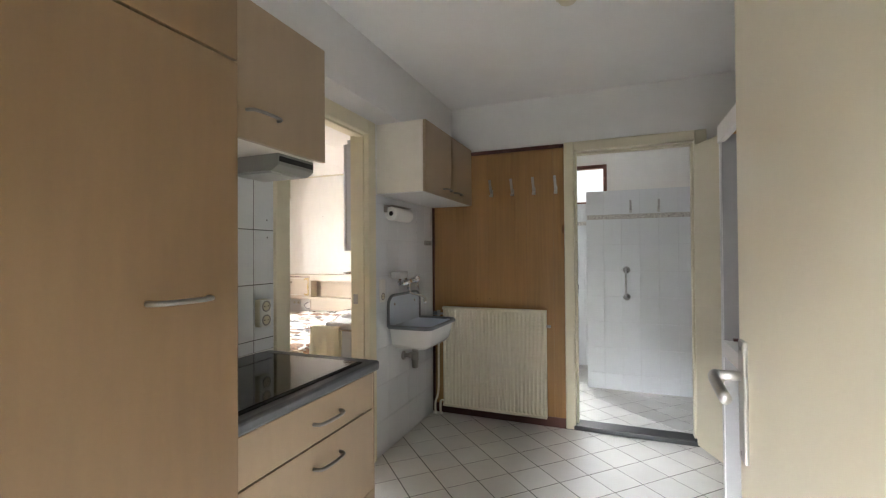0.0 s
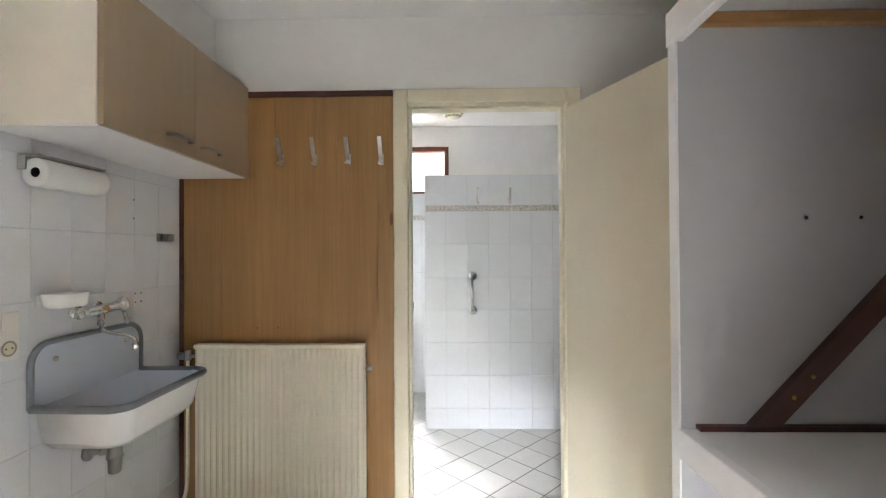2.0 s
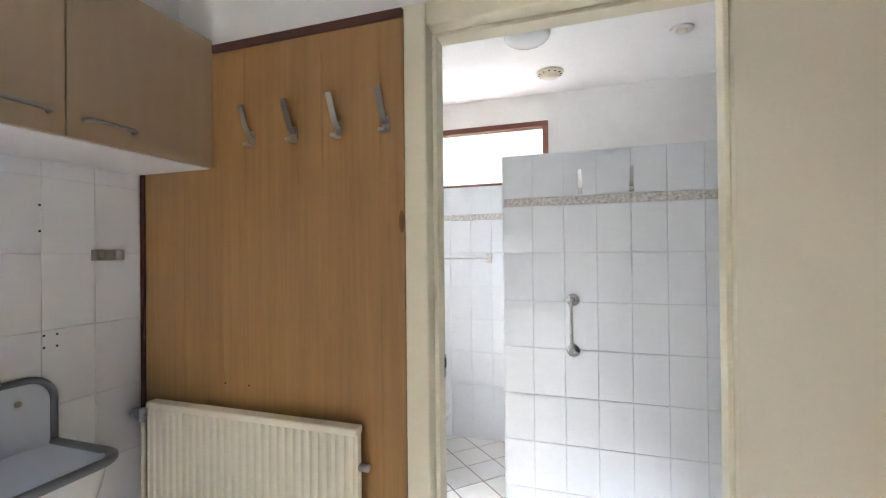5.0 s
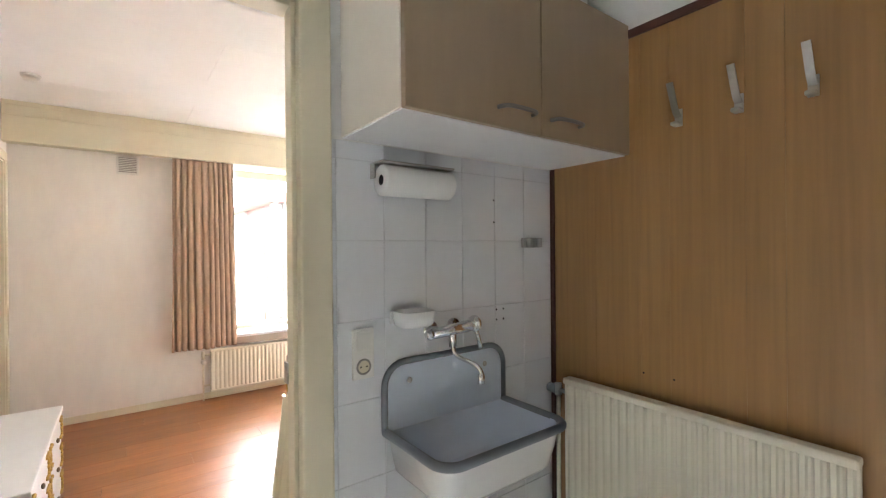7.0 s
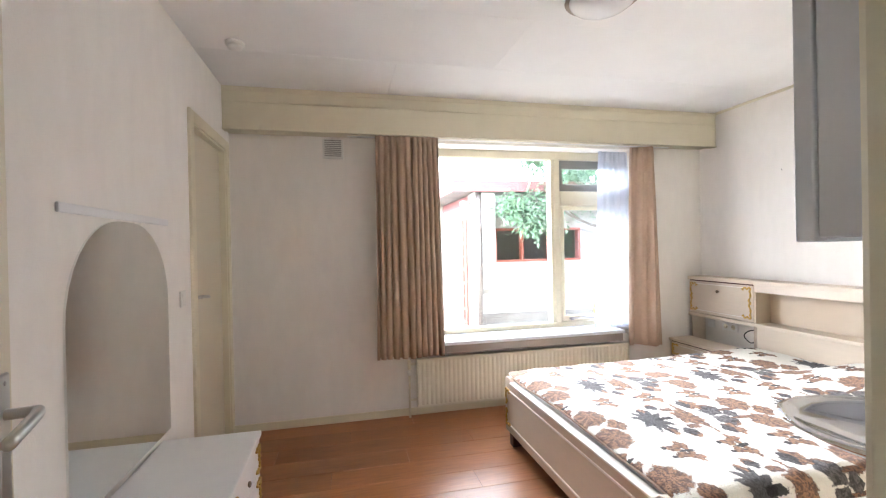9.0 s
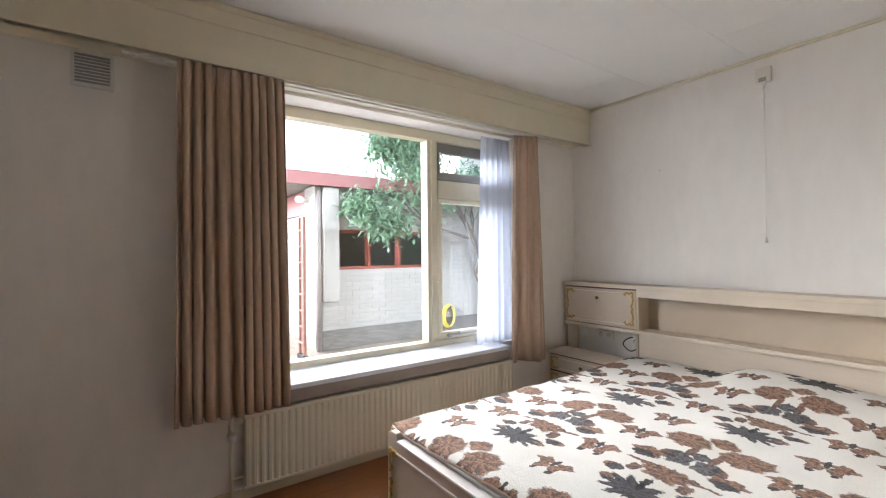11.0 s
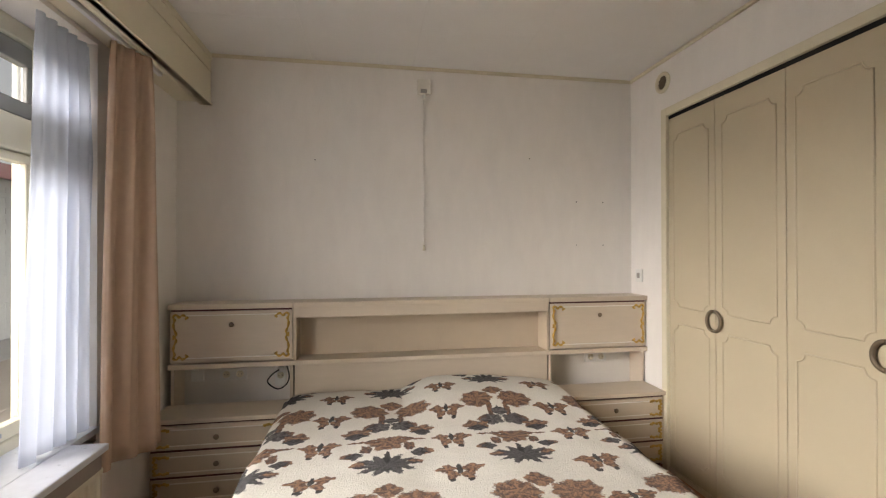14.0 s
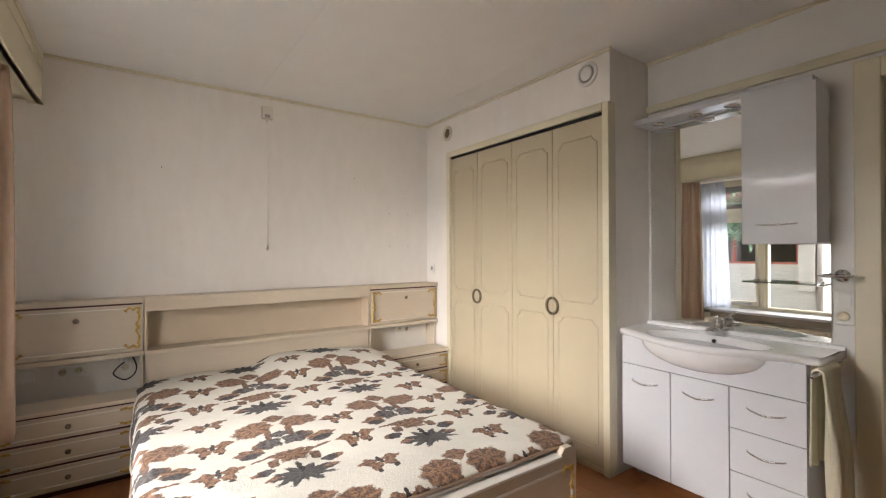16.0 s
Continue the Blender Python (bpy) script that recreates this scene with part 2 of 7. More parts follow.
def part(name, bm, material, parent=None, label="", smooth=False, local=False):
    """Links a bmesh, drawn at its place in the world (or, with local, from its parent's base), as one mesh."""
    me = mesh_of(name, bm, material, smooth)
    ob = new(name, me)
    if parent is not None:
        ob.parent = parent
        if not local:
            me.transform(Matrix.Translation(-place_of(parent)))
    if label:
        ob["label"] = label
    return ob


def solid(name, bm, material, label="", category="", kind="structure", smooth=False, group=""):
    return tagged(part(name, bm, material, None, "", smooth), label, category, group, kind)


def box(x0, x1, y0, y1, z0, z1, bevel=0.0, bm=None, seg=2):
    """A box between two corners, with rounded edges; added to bm if one is given."""
    t = bmesh.new()
    bmesh.ops.create_cube(t, size=1)
    sx, sy, sz = abs(x1 - x0), abs(y1 - y0), abs(z1 - z0)
    bmesh.ops.scale(t, vec=(sx, sy, sz), verts=t.verts)
    bmesh.ops.translate(t, vec=((x0 + x1) / 2, (y0 + y1) / 2, (z0 + z1) / 2), verts=t.verts)
    if bevel:
        bevel = min(bevel, 0.45 * min(sx, sy, sz))
        bmesh.ops.bevel(t, geom=list(t.edges), offset=bevel, segments=seg, affect="EDGES", profile=0.5)
    if bm is None:
        return t
    return merge(bm, t)


def merge(bm, t):
    me = bpy.data.meshes.new("join")
    t.to_mesh(me)
    t.free()
    bm.from_mesh(me)
    bpy.data.meshes.remove(me)
    return bm


def rod(a, b, r, bm=None, n=14, r2=None):
    """A round bar from a to b."""
    t = bmesh.new()
    a, b = Vector(a), Vector(b)
    d = b - a
    bmesh.ops.create_cone(t, cap_ends=True, segments=n, radius1=r, radius2=r if r2 is None else r2, depth=d.length)
    bmesh.ops.transform(t, matrix=Matrix.Translation((a + b) / 2) @ d.to_track_quat("Z", "Y").to_matrix().to_4x4(), verts=t.verts)
    return t if bm is None else merge(bm, t)


def ball(c, r, bm=None, squash=(1, 1, 1), n=14):
    t = bmesh.new()
    bmesh.ops.create_uvsphere(t, u_segments=n, v_segments=max(6, n * 2 // 3), radius=r)
    bmesh.ops.scale(t, vec=squash, verts=t.verts)
    bmesh.ops.translate(t, vec=c, verts=t.verts)
    return t if bm is None else merge(bm, t)


def tube(points, r, bm=None, n=10, closed=False, radii=None):
    """A round tube along a smooth line of points."""
    pts = [Vector(p) for p in points]
    t = bmesh.new()
    rings = []
    count = len(pts)
    normal = None
    for i, p in enumerate(pts):
        q = pts[(i + 1) % count] if closed or i < count - 1 else p
        o = pts[i - 1] if closed or i > 0 else p
        d = (q - o).normalized()
        if normal is None:
            normal = d.orthogonal().normalized()
        normal = (normal - d * normal.dot(d)).normalized()
        side = d.cross(normal)
        rr = radii[i] if radii else r
        rings.append([t.verts.new(p + rr * (math.cos(a) * normal + math.sin(a) * side)) for a in (2 * math.pi * k / n for k in range(n))])
    for i in range(count if closed else count - 1):
        A, B = rings[i], rings[(i + 1) % count]
        for k in range(n):
            t.faces.new((A[k], A[(k + 1) % n], B[(k + 1) % n], B[k]))
    if not closed:
        t.faces.new(list(reversed(rings[0])))
        t.faces.new(rings[-1])
    bmesh.ops.recalc_face_normals(t, faces=t.faces)
    return t if bm is None else merge(bm, t)


def curve_points(pts, steps=8):
    """A smooth line through points."""
    P = [Vector(p) for p in pts]
    out = []
    for i in range(len(P) - 1):
        a, b, c, d = P[max(i - 1, 0)], P[i], P[i + 1], P[min(i + 2, len(P) - 1)]
        for k in range(steps):
            u = k / steps
            out.append(0.5 * (2 * b + (c - a) * u + (2 * a - 5 * b + 4 * c - d) * u * u + (3 * b - a - 3 * c + d) * u ** 3))
    return out + [P[-1]]


def prism(outline, z0, z1, bevel=0.0, axis="z", bm=None):
    """An outline drawn along an axis. Outline points are (x, y), (x, z) for axis y, or (y, z) for axis x."""
    t = bmesh.new()
    put = {"z": lambda p, h: (p[0], p[1], h), "y": lambda p, h: (p[0], h, p[1]), "x": lambda p, h: (h, p[0], p[1])}[axis]
    lo = [t.verts.new(put(p, z0)) for p in outline]
    hi = [t.verts.new(put(p, z1)) for p in outline]
    n = len(outline)
    t.faces.new(lo)
    t.faces.new(list(reversed(hi)))
    for i in range(n):
        t.faces.new((lo[i], hi[i], hi[(i + 1) % n], lo[(i + 1) % n]))
    bmesh.ops.recalc_face_normals(t, faces=t.faces)
    if bevel:
        bmesh.ops.bevel(t, geom=list(t.edges), offset=bevel, segments=2, affect="EDGES", profile=0.5)
    return t if bm is None else merge(bm, t)


def sheet(points_of, nu, nv, thick=0.0):
    """A surface point by point over a grid, with a thickness towards -normal."""
    t = bmesh.new()
    g = [[t.verts.new(points_of(i / nu, j / nv)) for i in range(nu + 1)] for j in range(nv + 1)]
    for j in range(nv):
        for i in range(nu):
            t.faces.new((g[j][i], g[j][i + 1], g[j + 1][i + 1], g[j + 1][i]))
    t.normal_update()
    if thick:
        back = [[t.verts.new(v.co - v.normal * thick) for v in row] for row in g]
        for j in range(nv):
            for i in range(nu):
                t.faces.new((back[j][i], back[j + 1][i], back[j + 1][i + 1], back[j][i + 1]))
        for a, b, c, d in ([(g[0][i], back[0][i], back[0][i + 1], g[0][i + 1]) for i in range(nu)] + [(g[nv][i + 1], back[nv][i + 1], back[nv][i], g[nv][i]) for i in range(nu)] +
                           [(g[j + 1][0], back[j + 1][0], back[j][0], g[j][0]) for j in range(nv)] + [(g[j][nu], back[j][nu], back[j + 1][nu], g[j + 1][nu]) for j in range(nv)]):
            t.faces.new((a, b, c, d))
    return t


def wall_with_holes(axis, c0, c1, a0, a1, z0, z1, holes):
    """A wall between c0 and c1 across its thickness, from a0 to a1 along, cut through by holes (a, a, z, z)."""
    bm = bmesh.new()
    cuts = sorted({a0, a1, *[h for hole in holes for h in hole[:2]]})
    for s, e in zip(cuts, cuts[1:]):
        inside = sorted([h for h in holes if h[0] < e - 1e-6 and h[1] > s + 1e-6], key=lambda h: h[2])
        z = z0
        for h in inside + [(0, 0, z1, z1)]:
            if h[2] > z + 1e-6:
                if axis == "x":
                    box(c0, c1, s, e, z, h[2], 0, bm)
                else:
                    box(s, e, c0, c1, z, h[2], 0, bm)
            z = max(z, h[3])
    return bm

# ---- large structure ----
KX0, KX1, KY0, KY1, KZ = -0.82, 1.65, 0.50, 3.78, 2.50      # kitchen
BX0, BX1, BY0, BY1, BZ = -4.20, -0.92, 1.66, 5.72, 2.475     # bedroom
TX0, TX1, TY0, TY1, TZ = -0.72, 2.10, 3.88, 5.75, 2.52       # bathroom
WX = -1.32                                                   # front of the wardrobe wall

solid("wall_kitchen_bedroom", wall_with_holes("x", BX1, KX0, KY0 - 0.1, KY1, 0, 2.5, [(1.98, 2.76, 0, 2.09)]), M["plaster"], "white wall between kitchen and bedroom", "wall")
solid("wall_kitchen_bathroom", wall_with_holes("y", KY1, TY0, BX1, 2.2, 0, 2.52, [(0.30, 1.135, 0, 2.09)]), M["plaster"], "white plaster wall above the panelling", "wall")
solid("wall_kitchen_east", box(KX1, KX1 + 0.1, KY0 - 0.1, KY1, 0, 2.5), M["plaster"], "plain white side wall", "wall")
solid("wall_kitchen_south", wall_with_holes("y", KY0 - 0.1, KY0, KX0, KX1, 0, 2.5, [(0.02, 0.90, 0, 2.09)]), M["plaster"], "white wall with the entrance doorway", "wall")
solid("ceiling_kitchen", box(BX1, KX1 + 0.1, KY0 - 0.1, KY1 + 0.1, KZ, KZ + 0.1), M["ceiling"], "matt white kitchen ceiling", "ceiling")
solid("floor_kitchen", box(BX1 + 0.02, KX1 + 0.1, KY0 - 0.1, TY0, -0.12, -0.0014), M["floor_grout"], "white diagonal floor tiles with dark joints", "floor")
solid("soffit", box(KX0, -0.645, KY0, KY1, 2.147, KZ, 0.004), M["white_paint"], "white boxed-in beam along the ceiling", "beam")

# unseen hall added behind the entrance, closed round; its window lights the kitchen
solid("wall_hall_west", box(-0.92, -0.82, -2.0, KY0 - 0.1, 0, 2.5), M["plaster"], "plain white wall of the added, unseen hall", "wall")
solid("wall_hall_east", box(KX1, KX1 + 0.1, -2.0, KY0 - 0.1, 0, 2.5), M["plaster"], "plain white wall of the added, unseen hall", "wall")
solid("wall_hall_south", wall_with_holes("y", -2.1, -2.0, -0.92, KX1 + 0.1, 0, 2.5, [(-0.55, 0.85, 0.85, 2.2)]), M["plaster"], "added, unseen hall wall with an opening for light", "wall")
solid("ceiling_hall", box(-0.92, KX1 + 0.1, -2.1, KY0 - 0.1, 2.5, 2.6), M["ceiling"], "white ceiling of the added, unseen hall", "ceiling")
solid("floor_hall", box(-0.92, KX1 + 0.1, -2.1, KY0 - 0.1, -0.12, 0.0), M["floor_tile"], "pale floor of the added, unseen hall", "floor")

# bedroom shell
solid("wall_window", wall_with_holes("x", BX0 - 0.28, BX0, BY0 - 0.1, BY1 + 0.1, 0, 2.6, [(3.10, 4.98, 0.53, 2.17)]), M["paper"], "off-white wallpapered wall around the window", "wall")
solid("wall_north", box(BX0, -0.92, BY1, BY1 + 0.1, 0, 2.6), M["paper"], "off-white wallpapered wall behind the bed", "wall")
solid("wall_south", wall_with_holes("y", BY0 - 0.1, BY0, BX0, BX1, 0, 2.6, [(-4.14, -3.32, 0, 2.09)]), M["paper"], "off-white wallpapered wall with a cream door", "wall")
solid("wall_wardrobe", wall_with_holes("x", WX, WX + 0.06, 3.775, BY1, 0, BZ, [(3.81, 5.335, 0.03, 2.115)]), M["paper"], "off-white wall around the built-in wardrobe", "wall")
solid("wall_wardrobe_side", box(WX + 0.06, BX1, 3.775, 3.81, 0, BZ), M["paper"], "grey-white side of the wardrobe wall", "wall")
solid("wall_bathroom_west", box(BX1, TX0, TY0, BY1, 0, 2.6), M["plaster"], "wall between bathroom and wardrobe", "wall")


def bedroom_ceiling():
    """Ceiling boards with fine open joints, in one mesh."""
    bm = bmesh.new()
    box(BX0, BX1, BY0, BY1, BZ + 0.006, BZ + 0.12, 0, bm)
    xs = [BX0, -4.05, -3.435, -2.82, -2.205, -1.59, -0.975, BX1]
    for i, (a, b) in enumerate(zip(xs, xs[1:])):
        ys = [BY0] + [y for y in ((2.80, 5.24) if i % 2 else (3.42,))] + [BY1]
        for c, d in zip(ys, ys[1:]):
            box(a + 0.0007, b - 0.0007, c + 0.0007, d - 0.0007, BZ, BZ + 0.006, 0, bm)
    return bm


solid("ceiling_bedroom", bedroom_ceiling(), M["ceiling"], "white ceiling boards with fine joints", "ceiling")
solid("floor_bedroom", box(BX0, BX1 + 0.02, BY0, BY1, -0.12, -0.002), M["dark"], "red-brown laminate floor", "floor")

# bathroom shell
solid("wall_bathroom_north", wall_with_holes("y", TY1, TY1 + 0.12, TX0 - 0.1, TX1 + 0.1, 0, 2.6, [(-0.60, 0.515, 1.88, 2.325)]), M["plaster"], "white bathroom wall with a high window", "wall")
solid("wall_bathroom_east", box(TX1, TX1 + 0.1, TY0, TY1, 0, 2.6), M["plaster"], "white bathroom side wall", "wall")
solid("ceiling_bathroom", box(TX0 - 0.1, TX1 + 0.1, TY0, TY1, TZ, TZ + 0.1), M["ceiling"], "white bathroom ceiling", "ceiling")
solid("floor_bathroom", box(TX0, TX1, TY0 + 0.001, TY1, -0.12, -0.0014), M["floor_grout"], "white diagonal bathroom floor tiles", "floor")
partition = solid("partition_wall", box(0.345, TX1, 4.888, 4.975, 0, 1.895), M["lightgrout"], "white tiled shower partition", "wall")
tiled_north = solid("tiled_wainscot", box(TX0, 0.9, TY1 - 0.008, TY1 + 0.002, 0, 1.88), M["lightgrout"], "white tiled bathroom wall", "wall")

# trims
solid("trim_bedroom_ceiling", box(-2.7, WX, BY1 - 0.018, BY1, BZ - 0.02, BZ, 0.004, box(WX - 0.018, WX, 3.76, BY1 - 0.02, BZ - 0.02, BZ, 0.004, box(-4.004, -2.7, BY1 - 0.018, BY1, BZ - 0.02, BZ, 0.004))), M["cream"], "thin cream ceiling moulding", "trim")
solid("trim_niche", box(-0.945, BX1, 1.68, 3.775, 2.155, 2.20, 0.004), M["cream"], "cream picture rail above the basin", "trim")
solid("trim_niche_ceiling", box(-0.938, BX1, 1.68, 3.775, BZ - 0.02, BZ, 0.004), M["cream"], "thin cream ceiling moulding", "trim")
solid("baseboard_window", box(BX0, BX0 + 0.012, BY0, 5.35, 0.002, 0.06, 0.003), M["cream"], "cream painted skirting board", "baseboard")
solid("baseboard_south", box(-3.22, -1.75, BY0, BY0 + 0.012, 0.002, 0.06, 0.003), M["cream"], "cream painted skirting board", "baseboard")
solid("trim_kitchen", box(KX0, 1.16, KY1 - 0.006, KY1, 2.128, 2.136, 0.002), M["white_paint"], "thin white edge above panelling and door", "trim")


# ---- door frames and doors ----
def lever_handle(parent, x, y, z, side, towards):
    """A lever with a long back plate on a door face at y (side: +1 or -1), the lever pointing along towards (x)."""
    plate = part("handle_plate", box(x - 0.019, x + 0.019, y, y + side * 0.008, z - 0.11, z + 0.11, 0.004), M["steel"], parent, "brushed steel back plate", local=True)
    bm = rod((x, y, z + 0.045), (x, y + side * 0.05, z + 0.045), 0.009)
    tube(curve_points([(x, y + side * 0.048, z + 0.045), (x + towards * 0.03, y + side * 0.055, z + 0.045), (x + towards * 0.12, y + side * 0.055, z + 0.035)], 5), 0.0095, bm)
    lever = part("handle", bm, M["steel"], parent, "brushed steel lever handle", True, True)
    key = part("screw", ball((x, y + side * 0.008, z + 0.095), 0.004, None, (1, 0.5, 1), 8), M["dullmetal"], parent, local=True)
    key2 = part("screw", ball((x, y + side * 0.008, z - 0.095), 0.004, None, (1, 0.5, 1), 8), M["dullmetal"], parent, local=True)
    return plate, lever, key, key2


def rosette_handle(parent, x, y, z, side):
    """A painted back plate with a thin lever."""
    part("handle_plate", box(x - 0.020, x + 0.022, y, y + side * 0.008, z - 0.165, z + 0.07, 0.003), M["carcase"], parent, "cream painted back plate", local=True)
    bm = rod((x, y, z), (x, y + side * 0.042, z), 0.008)
    tube(curve_points([(x, y + side * 0.040, z), (x - 0.02, y + side * 0.045, z), (x - 0.095, y + side * 0.045, z - 0.022)], 5), 0.006, bm)
    part("handle", bm, M["steel"], parent, "short steel lever", True, True)


def door_leaf(name, at, turn, width, height, material, label, latch=True, plates=True):
    """A flush door hinged at its base; closed it runs along +x with its faces at y 0 and 0.04."""
    d = thing(name, at, label, "door", kind="structure", turn=turn)
    part("leaf", box(0.0, width, 0.0, 0.04, 0.012, height, 0.003), material, d, local=True)
    for s, y in ((-1, 0.0), (1, 0.04)):
        if plates:
            lever_handle(d, width - 0.045, y, 1.035, s, -1)
        else:
            rosette_handle(d, width - 0.038, y, 1.125, s)
    if latch:
        part("latch_plate", box(width, width + 0.002, 0.01, 0.03, 0.93, 1.13, 0.0005), M["dullmetal"], d, local=True)
    for z in (0.25, 1.0, 1.8):
        part("hinge", rod((-0.004, 0.044, z - 0.05), (-0.004, 0.044, z + 0.05), 0.008), M["dullmetal"], d, "steel hinge", True, True)
    return d


def frame_in_x(name, x0, x1, y0, y1, top, label):
    """A door frame in a wall across x: two jambs, a head and stops."""
    f = thing(name, ((x0 + x1) / 2, (y0 + y1) / 2, 0), label, "door frame", kind="structure")
    part("jamb", box(x0, x1, y0 - 0.09, y0, 0, top + 0.09, 0.006), M["cream"], f)
    part("jamb", box(x0, x1, y1, y1 + 0.09, 0, top + 0.09, 0.006), M["cream"], f)
    part("head", box(x0, x1, y0, y1, top, top + 0.09, 0.006), M["cream"], f)
    xm = x0 + 0.055
    part("stop", box(xm, x1 - 0.03, y0, y0 + 0.014, 0, top, 0.003), M["cream"], f)
    part("stop", box(xm, x1 - 0.03, y1 - 0.014, y1, 0, top, 0.003), M["cream"], f)
    part("stop", box(xm, x1 - 0.03, y0 + 0.014, y1 - 0.014, top - 0.014, top, 0.003), M["cream"], f)
    return f


def frame_in_y(name, y0, y1, x0, x1, top, label, wide=0.072):
    f = thing(name, ((x0 + x1) / 2, (y0 + y1) / 2, 0), label, "door frame", kind="structure")
    part("jamb", box(x0 - wide, x0, y0, y1, 0, top + wide, 0.006), M["cream"], f)
    part("jamb", box(x1, x1 + wide, y0, y1, 0, top + wide, 0.006), M["cream"], f)
    part("head", box(x0, x1, y0, y1, top, top + wide, 0.006), M["cream"], f)
    part("stop", box(x0, x0 + 0.014, y0 + 0.055, y1 - 0.01, 0, top, 0.003), M["cream"], f)
    part("stop", box(x1 - 0.014, x1, y0 + 0.055, y1 - 0.01, 0, top, 0.003), M["cream"], f)
    part("stop", box(x0 + 0.014, x1 - 0.014, y0 + 0.055, y1 - 0.01, top - 0.014, top, 0.003), M["cream"], f)
    return f


bedroom_frame = frame_in_x("door_frame_1", BX1 - 0.015, KX0 + 0.018, 2.03, 2.725, 2.05, "cream painted door frame between kitchen and bedroom")
part("strike_plate", box(-0.905, -0.875, 2.708, 2.7115, 1.0, 1.06, 0.0005), M["dullmetal"], bedroom_frame, "steel strike plate")
part("strike_hole", box(-0.898, -0.882, 2.7095, 2.7125, 1.035, 1.055), M["dark"], bedroom_frame)
part("strike_hole", box(-0.898, -0.882, 2.7095, 2.7125, 1.005, 1.02), M["dark"], bedroom_frame)
bath_frame = frame_in_y("door_frame_2", KY1 - 0.018, TY0 + 0.01, 0.325, 1.112, 2.062, "cream painted door frame of the bathroom")
part("strike_plate", box(0.3385, 0.341, 3.86, 3.88, 1.0, 1.07, 0.0005), M["dullmetal"], bath_frame)
part("strike_hole", box(0.340, 0.3425, 3.863, 3.877, 1.03, 1.06), M["dark"], bath_frame)
entry_frame = frame_in_y("door_frame_3", KY0 - 0.115, KY0 + 0.015, 0.09, 0.83, 2.05, "cream painted frame of the entrance door", 0.068)
south_frame = frame_in_y("door_frame_4", BY0 - 0.11, BY0 + 0.015, -4.07, -3.39, 2.04, "cream painted frame of the bedroom's second door", 0.068)

# the open bathroom door, the open entrance door, the open bedroom door and the closed second door
door_leaf("door_1", (1.105, 3.765, 0.0), -67.5, 0.80, 2.03, M["door_cream"], "cream flush bathroom door, standing wide open", plates=False)
door_leaf("door_2", (0.876, 0.525, 0.0), 90.0, 0.855, 2.03, M["door_cream"], "cream flush entrance door, standing open")
door_leaf("door_3", (-0.955, 2.045, 0.0), 191.6, 0.69, 2.03, M["door_cream"], "cream flush bedroom door, standing open")
door_leaf("door_4", (-4.065, BY0 - 0.075, 0.0), 0.0, 0.67, 2.03, M["door_cream"], "cream flush closed door")
solid("threshold", box(0.31, 1.125, KY1 - 0.02, TY0 + 0.02, 0.0, 0.034, 0.005), M["black"], "black stone threshold of the bathroom", "threshold")

# ---- kitchen: panelling, hooks, radiator ----
panelling = thing("wood_panelling", (-0.3, KY1 - 0.02, 0), "brown oak veneer panelling with dark red-brown trim", "panelling", kind="structure")
edges = [-0.80, -0.61, -0.435, -0.336, -0.123, -0.03, 0.173, 0.252]
for a, b in zip(edges, edges[1:]):
    part("panel", box(a + 0.0002, b - 0.0002, KY1 - 0.016, KY1, 0.075, 2.098, 0.0006), M["veneer"], panelling)
part("top_strip", box(-0.82, 0.252, KY1 - 0.024, KY1, 2.098, 2.127, 0.003), M["mahogany"], panelling, "dark red-brown top strip")
part("bottom_strip", box(-0.82, 0.252, KY1 - 0.022, KY1, 0.0, 0.075, 0.003), M["mahogany"], panelling, "dark red-brown skirting")
part("side_strip", box(-0.82, -0.80, KY1 - 0.024, KY1, 0.075, 2.098, 0.003), M["mahogany"], panelling, "dark red-brown corner strip")

for x in (-0.428, -0.326):
    part("screw_hole", rod((x, KY1 - 0.0165, 0.947), (x, KY1 - 0.0145, 0.947), 0.0035, None, 8), M["dark"], panelling)
part("stain", ball((0.243, KY1 - 0.016, 1.487), 0.001, None, (9, 0.6, 34), 14), M["stain"], panelling, "dark worn patch")


def ribbon(points, half, thick):
    """A bent flat strip through the points, its width along x."""
    bm = bmesh.new()
    rings = []
    for i, p in enumerate(points):
        d = (points[min(i + 1, len(points) - 1)] - points[max(i - 1, 0)]).normalized()
        n = Vector((0, -d.z, d.y)) * thick
        rings.append([bm.verts.new(p + Vector((sx * half, 0, 0)) + n * sn) for sx, sn in ((-1, -1), (1, -1), (1, 1), (-1, 1))])
    for a, b in zip(rings, rings[1:]):
        for k in range(4):
            bm.faces.new((a[k], a[(k + 1) % 4], b[(k + 1) % 4], b[k]))
    bm.faces.new(rings[0])
    bm.faces.new(rings[-1])
    bmesh.ops.recalc_face_normals(bm, faces=bm.faces)
    return bm


